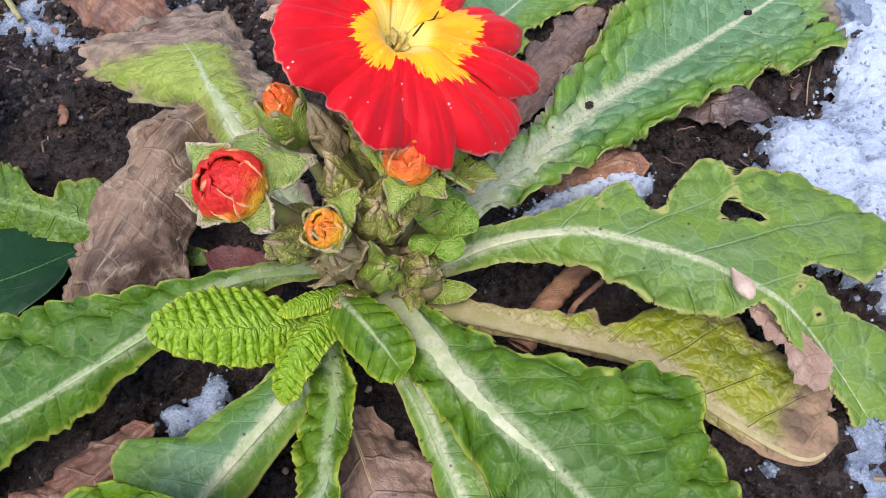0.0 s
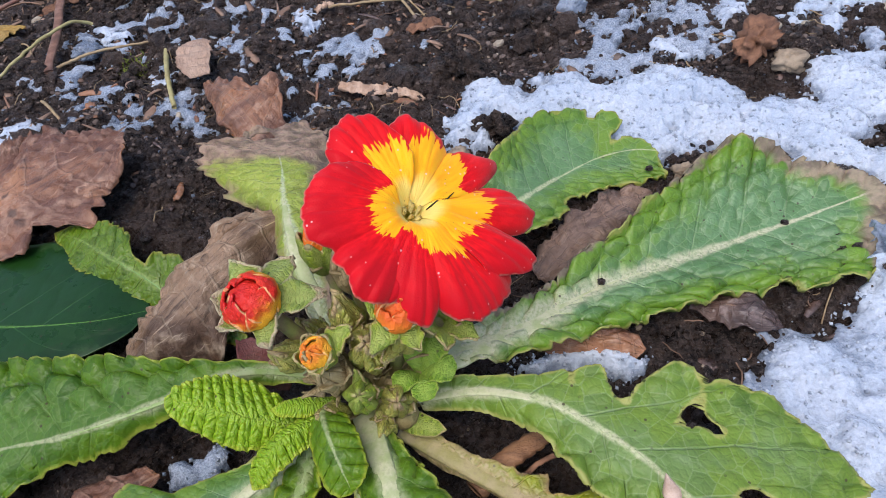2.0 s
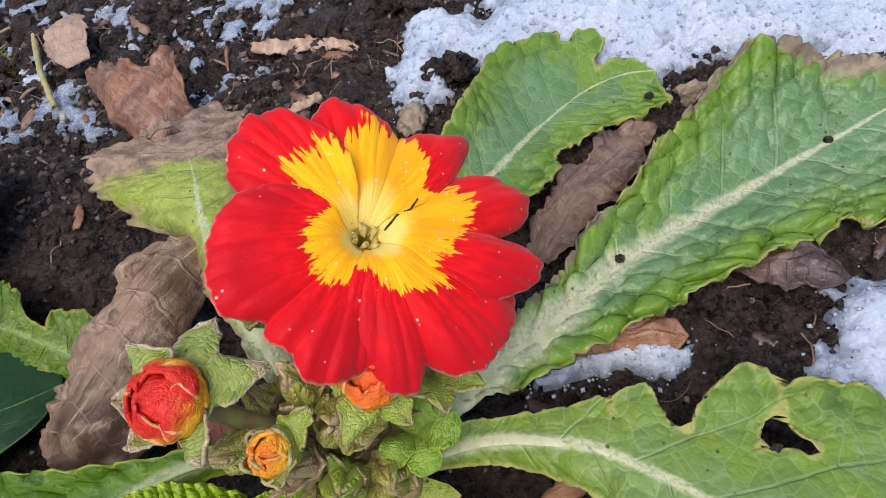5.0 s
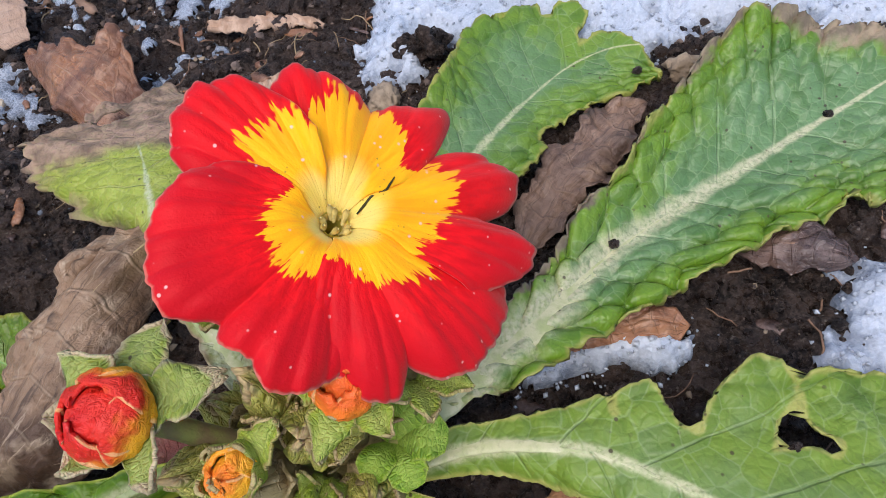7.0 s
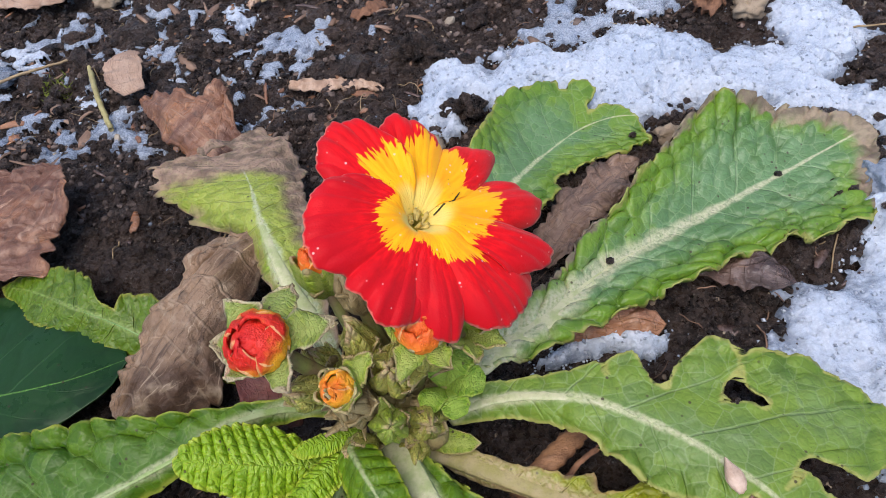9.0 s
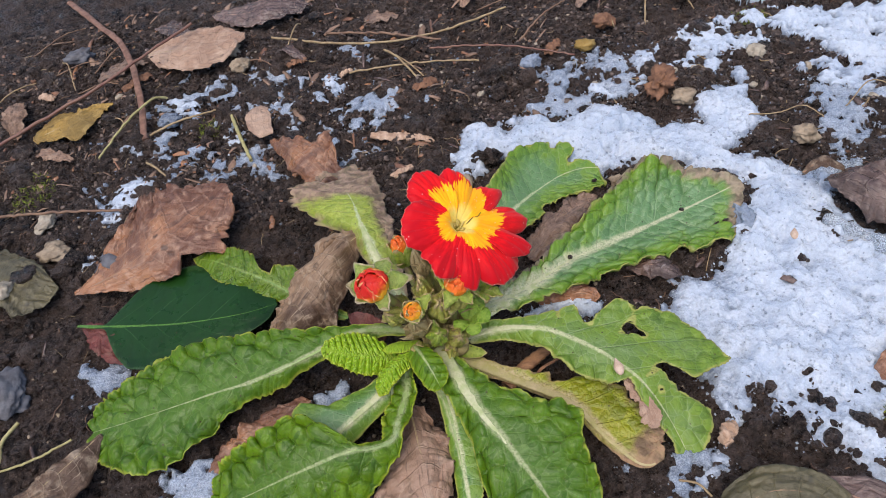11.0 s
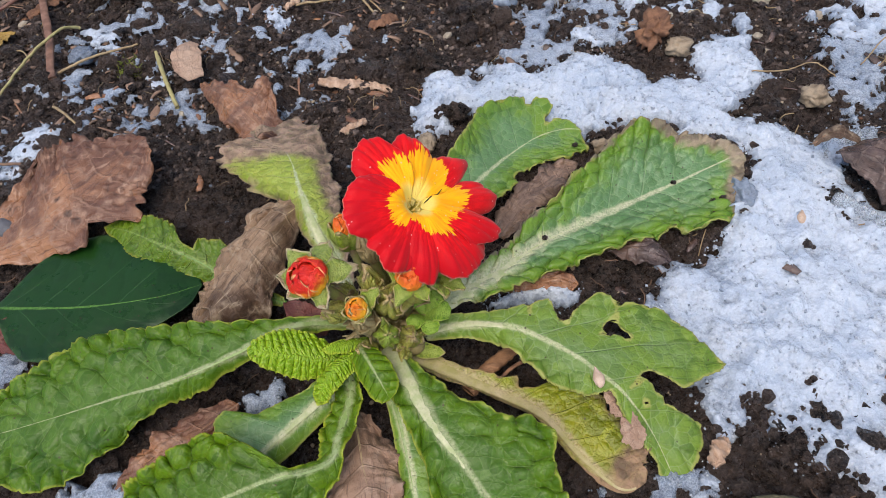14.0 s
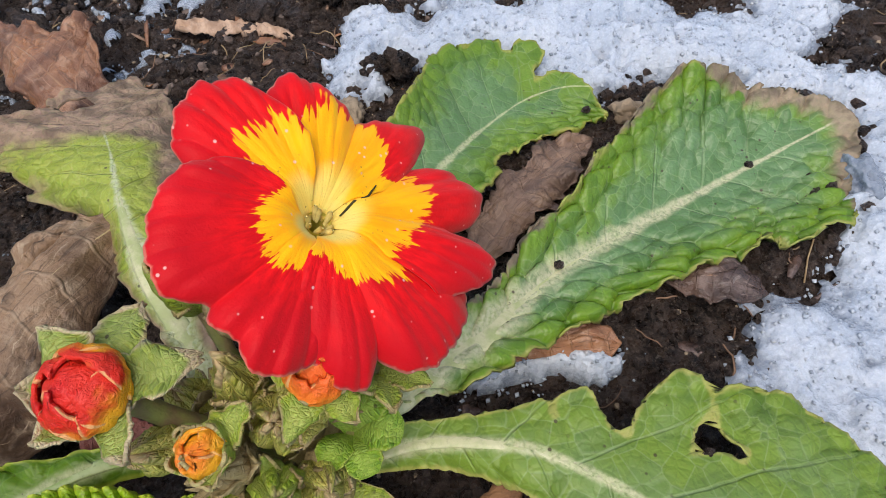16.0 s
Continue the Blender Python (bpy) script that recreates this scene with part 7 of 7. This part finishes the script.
pebble("pebble", "small orange-brown pebble on soil", (86, 165, 2), (5, 4, 3), BROWN_CHIP, seed=13)
pebble("pebble", "small brown stone on soil", (67, 63.0, 2), (3.4, 2.6, 2.2), STONE, seed=14)
pebble("pebble", "small pale stone behind the bloom", (11, 74, 2), (3.2, 4.4, 2.2), STONE, seed=15)
pebble("pebble", "flat pale stone at the soil's edge", (-160, 88, 1.6), (3.8, 5.6, 2), STONE_PALE, seed=16)
pebble("pebble", "small dark stone among litter", (-176, 205, 3), (7, 5, 4), STONE_DARK, seed=17)
pebble("pebble", "pale stone among litter", (-95, 190, 2.6), (6, 5, 4), STONE_PALE, seed=18)
pebble("pebble", "tan stone in the moss", (-88, 176, 2), (5, 4.6, 3), STONE, seed=19)
pebble("seed", "pointed pinkish seed husk lying on a leaf", (44.4, -20.0, 17.7), (1.35, 2.7, 0.8), SEED, "seed", 0.08, 20, turn=0.1, point=0.75, group="seeds")
pebble("seed", "brown seed husk lying on snow", (112, 22, 9.6), (1.2, 2.4, 0.8), SEED, "seed", 0.08, 21, turn=-0.4, point=0.75, group="seeds")
pebble("soil_crumb", "dark crumb of soil on a leaf's midrib", (83.8, 43.6, 3.6), (0.85, 0.72, 0.59), SOIL, "soil crumb", 0.4, 22, group="crumbs")
pebble("soil_crumb", "dark crumb of soil on a leaf's midrib", (41.3, 26.6, 8.2), (0.85, 0.72, 0.72), SOIL, "soil crumb", 0.4, 23, group="crumbs")
pebble("soil_crumb", "dark crumb of soil on a leaf", (58, 63, 4.2), (0.91, 0.78, 0.59), SOIL, "soil crumb", 0.4, 24, group="crumbs")
pebble("soil_crumb", "dark crumb of soil on a torn leaf", (50.5, -8.0, 14.0), (0.78, 0.65, 0.59), SOIL, "soil crumb", 0.4, 25, group="crumbs")
pebble("snow_lump", "icy lump of snow at the leaf tip", (102.5, 36.5, 4.0), (3.2, 5.0, 3.2), SNOW, "snow", 0.5, 26, group="snow lumps")


pebble("clod", "dark mossy clod of soil at the snow's edge", (14, 112, 2.6), (6.2, 5.6, 5.0), SOIL, "soil clod", 0.8, 27, group="clods")
pebble("clod", "dark clod of soil on the snow's rim", (21, 85, 2.6), (4.6, 3.6, 3.6), SOIL, "soil clod", 0.8, 28, group="clods")


def chip(label, at, size, turn, seed, mat=WOOD_CHIP, curl=0.5):
    """A curled flake of bark: a bent, ragged plate."""
    v, uv = [], []
    n, m = 40, 10
    for i in range(n):
        u = 2 * i / (n - 1) - 1
        reach = [size[1] * (0.75 + 0.45 * noise.noise(Vector((u * 1.7, seed, 7.3 * side))) + 0.28 * noise.noise(Vector((u * 6, seed, 3.1 * side))) + 0.16 * noise.noise(Vector((u * 17, seed, 1.7 * side)))) * (1 - 0.5 * u ** 4) for side in (0, 1)]
        for j in range(m):
            w = 2 * j / (m - 1) - 1
            z = size[2] * (1 - curl * u * u) + 1.3 * noise.noise(Vector((u * 3, w * 2, seed))) + 0.5 * noise.noise(Vector((u * 9, w * 5, seed))) - 0.9 * w * w
            p = Vector((u * size[0] + 0.8 * noise.noise(Vector((w * 3, u, seed + 2))), w * reach[w > 0], z))
            v.append((Vector(at) + Matrix.Rotation(turn, 3, "Z") @ p) / 1000)
            uv.append((0.5 * w + 0.5, 0.5 * u + 0.5))
    ob = mesh_object("bark_flake", v, grid_faces(n, m), mat, uvs=uv)
    so = ob.modifiers.new("thickness", "SOLIDIFY")
    so.thickness, so.offset = 0.0004, -1.0
    return tagged(ob, label, "bark flake", "litter")


chip("pale peach flake of bark on soil", (-17, 108.5, 0.8), (8.5, 3.4, 1.4), -0.25, 1)
chip("thin curled peach flake of bark on soil", (-4.5, 103.5, 0.8), (6.0, 2.2, 2.4), -0.35, 2, curl=0.9)
fallen_leaf("beige papery scrap propped on the brown leaf", DRY_PALE, [(-69, 116, 5), (-71.5, 122, 7), (-73.5, 130, 7.5), (-74.5, 137, 5)], [(0, 3, 0), (0.2, 5.2, 0.4), (0.5, 5.4, 0), (0.8, 3.6, 0), (1, 1, 0)], [(0, 2.5, 0), (0.2, 4.6, -0.8), (0.5, 5.2, -1), (0.8, 4.2, -0.6), (1, 1.4, 0)],
            slant=6, rib=None, quilt=0.4, ripple=0.8, rough=0.15, seed=64, name="leaf_scrap", pleat=0.4, crease=0.5)
chip("small pale flake of bark on soil", (-36, 158, 0.6), (3.5, 2, 1.6), 0.5, 3)
chip("brown flake of bark on soil", (0, 139, 0.8), (6, 4, 2.6), 0.3, 4, BROWN_CHIP)
chip("brown flake of bark on soil", (60, 152, 0.8), (6, 3.2, 2.2), 1.0, 5, BROWN_CHIP)
chip("dark brown flake in the litter", (-140, 176, 0.8), (8, 3.6, 2.8), 0.7, 6, BROWN_CHIP)
chip("pale flake in the litter", (-186, 176, 0.8), (5, 3.0, 2.0), -0.4, 7)
chip("brown flake in the litter", (-60, 172, 0.8), (5, 2.6, 2.0), 0.2, 8, BROWN_CHIP)
chip("brown flake at the snow's edge", (72, -36, 0.8), (4, 2.6, 2.0), 0.9, 9)
chip("pale flake of dead leaf at the rosette", (-13, 86, 0.8), (5, 2.6, 2.0), 0.5, 10)


def scatter(name, label, category, count, box, size, mat, seed, keep=None, flat=0.7, sub=1, rough=0.55):
    """Many loose bits in one mesh, lying on the soil."""
    rnd = np.random.RandomState(seed)
    ico = bmesh.new()
    bmesh.ops.create_icosphere(ico, subdivisions=sub, radius=1.0)
    base = np.array([v.co[:] for v in ico.verts])
    tri = np.array([[v.index for v in f.verts] for f in ico.faces])
    ico.free()
    x, y = rnd.uniform(box[0], box[1], count) / 1000, rnd.uniform(box[2], box[3], count) / 1000
    if keep is not None:
        k = keep(x, y, rnd)
        x, y = x[k], y[k]
    r = size[0] + (size[1] - size[0]) * rnd.rand(len(x)) ** 3
    z = soil_height(x, y) + 0.0002 * r
    v, f = [], []
    for i in range(len(x)):
        q = np.array(Euler(rnd.rand(3) * 6).to_matrix())
        p = base * (1 + rough * (rnd.rand(len(base), 1) - 0.5)) * (0.7 + 0.6 * rnd.rand(3))
        p = p @ q.T * r[i] / 1000
        p[:, 2] *= flat
        v.append(p + (x[i], y[i], z[i]))
        f.append(tri + i * len(base))
    ob = mesh_object(name, np.concatenate(v), [tuple(map(int, t)) for t in np.concatenate(f)], mat, smooth=False)
    return tagged(ob, label, category, kind="stuff")


scatter("soil_crumbs", "loose dark crumbs of soil", "soil crumbs", 44000, (-215, 205, -62, 235), (0.15, 1.7), SOIL, 1)
scatter("soil_crumbs", "fine wet crumbs of soil round the rosette", "soil crumbs", 12000, (-90, 95, -58, 75), (0.15, 1.0), SOIL, 9)
scatter("soil_crumbs", "drained greyish crumbs of soil behind the plant", "soil crumbs", 16000, (-225, 190, 70, 240), (0.12, 1.1), SOIL_DRY, 31,
        keep=lambda x, y, rnd: vnoise(x / 0.025, y / 0.025, 87) + 0.3 * rnd.rand(len(x)) > 0.5)
scatter("gravel", "small pale bits of gravel on soil", "gravel", 60, (-215, 190, 85, 240), (0.5, 2.4), STONE_PALE, 32, flat=0.75, sub=2, rough=0.3)
scatter("clods", "knobbly dark clods of wet soil", "soil clods", 1500, (-215, 205, -62, 235), (1.2, 4.6), SOIL, 21, flat=0.8, sub=2, rough=0.6,
        keep=lambda x, y, rnd: (vnoise(x / 0.02, y / 0.02, 83) > 0.42) & ((x / 0.13) ** 2 + ((y - 0.015) / 0.08) ** 2 > 1) & ((x < 0.0) | (y > 0.12)))
scatter("clods", "wet dark clods between leaf and snow", "soil clods", 150, (72, 128, -62, -22), (1.0, 3.6), SOIL, 23, flat=0.8, sub=2, rough=0.6)
scatter("grit", "pale specks of grit on soil", "grit", 2200, (-215, 205, -62, 235), (0.15, 0.8), STONE, 2)
scatter("bark_bits", "scraps of brown bark and litter on soil", "litter", 280, (-215, 205, 60, 235), (0.3, 1.5), BROWN_CHIP, 3, flat=0.4)
scatter("snow_crumbs", "loose grains of melting snow on soil", "snow grains", 1800, (-160, 180, 40, 165), (0.25, 0.9), SLUSH, 4,
        keep=lambda x, y, rnd: vnoise(x / 0.03, y / 0.03, 77) * 0.7 + vnoise(x / 0.008, y / 0.008, 78) * 0.3 > 0.56)


def flakes(name, label, count, box, mat, seed, keep=0.0):
    """Small curled scraps of dead leaf and bark, joined."""
    rnd = np.random.RandomState(seed)
    v, f = [], []
    for k in range(count):
        x, y = rnd.uniform(box[0], box[1]), rnd.uniform(box[2], box[3])
        if vnoise(x / 30, y / 30, seed) < keep:
            continue
        a, ln, wd = rnd.rand() * 6.28, 0.9 + 5.0 * rnd.rand() ** 3, 0.4 + 1.6 * rnd.rand() ** 2
        z = 1000 * float(soil_height(x / 1000, y / 1000))
        tilt, bend, b = rnd.normal() * 0.25, rnd.rand() * 0.35, len(v)
        for i in range(5):
            u = i / 2 - 1
            for w in (-1, 0, 1):
                px, py = u * ln, w * wd * (1 - 0.5 * u * u) * (0.8 + 0.4 * rnd.rand())
                pz = z + 0.5 + tilt * px + bend * ln * (1 - u * u) * 0.6 - 0.3 * w * w * wd
                v.append((x + px * math.cos(a) - py * math.sin(a), y + px * math.sin(a) + py * math.cos(a), pz))
        f += [(b + 3 * i + j, b + 3 * i + 3 + j, b + 3 * i + 4 + j, b + 3 * i + 1 + j) for i in range(4) for j in range(2)]
    ob = mesh_object(name, np.array(v) / 1000, f, mat, uvs=np.tile((0.7, 0.4), (len(v), 1)))
    so = ob.modifiers.new("thickness", "SOLIDIFY")
    so.thickness = 0.0003
    return tagged(ob, label, "litter", kind="stuff")


flakes("leaf_litter", "scraps of brown dead leaf on soil", 260, (-225, 60, 70, 245), DRY_RUSSET, 11, 0.35)
flakes("leaf_litter", "scraps of tan dead leaf and straw on soil", 460, (-225, 60, 95, 245), DRY_TAN, 12, 0.4)
flakes("leaf_litter", "dark wet scraps of dead leaf on soil", 260, (-225, 200, -60, 245), DRY_DARK, 13, 0.3)


def moss(label, x, y, r, count, seed):
    """A tuft of small upright moss leaves."""
    rnd = np.random.RandomState(seed)
    v, f = [], []
    for k in range(count):
        g, d = rnd.rand() * 6.28, r * math.sqrt(rnd.rand())
        p = np.array((x + d * math.cos(g), y + d * math.sin(g), 0.0))
        p[2] = 1000 * float(soil_height(p[0] / 1000, p[1] / 1000)) - 0.2
        lean = rnd.normal(size=2) * 1.4
        h, w = 0.9 + 1.5 * rnd.rand(), 0.3
        a = rnd.rand() * 3.14
        side = np.array((math.cos(a), math.sin(a), 0)) * w
        b = len(v)
        v += [p - side * 0.5, p + side * 0.5, p + side + (lean[0] * 0.5, lean[1] * 0.5, h * 0.55), p + (lean[0], lean[1], h), p - side + (lean[0] * 0.5, lean[1] * 0.5, h * 0.55)]
        f.append((b, b + 1, b + 2, b + 3, b + 4))
    ob = mesh_object("moss", np.array(v) / 1000, f, MOSS, smooth=False)
    return tagged(ob, label, "moss", kind="stuff")


moss("olive moss on the soil", -172, 108, 10, 260, 1)
moss("green moss tuft beside the snow", 121, -36, 7, 240, 2)
moss("green moss among thin snow", 150, 152, 8, 160, 3)
moss("small olive moss tuft in the litter", -99, 134, 5, 90, 4)


def fibres(name, label, count, box, mat, seed):
    """Fine bits of root and straw, joined."""
    rnd = np.random.RandomState(seed)
    verts, faces, base = [], [], 0
    for k in range(count):
        x, y, g = rnd.uniform(box[0], box[1]), rnd.uniform(box[2], box[3]), rnd.rand() * 6.28
        ln, bend = 2.0 + 8.0 * rnd.rand() ** 2, rnd.normal() * 0.5
        pts = []
        for u in np.linspace(-0.5, 0.5, 6):
            px, py = x + ln * u * math.cos(g + bend * u), y + ln * u * math.sin(g + bend * u)
            pts.append((px, py, 1000 * float(soil_height(px / 1000, py / 1000)) + 0.5 + 0.5 * rnd.rand()))
        r = 0.08 + 0.2 * rnd.rand() ** 2
        v, f = tube(np.array(pts) / 1000, np.full(6, r / 1000), 4)
        verts += v
        faces += [tuple(i + base for i in q) for q in f]
        base += len(v)
    return tagged(mesh_object(name, verts, faces, mat), label, "litter", kind="stuff")


fibres("root_fibres", "fine pale root fibres and straw bits on soil", 260, (-210, 190, 20, 230), STRAW, 71)
fibres("root_fibres", "fine dark root fibres on soil", 320, (-210, 190, -55, 230), TWIG, 72)
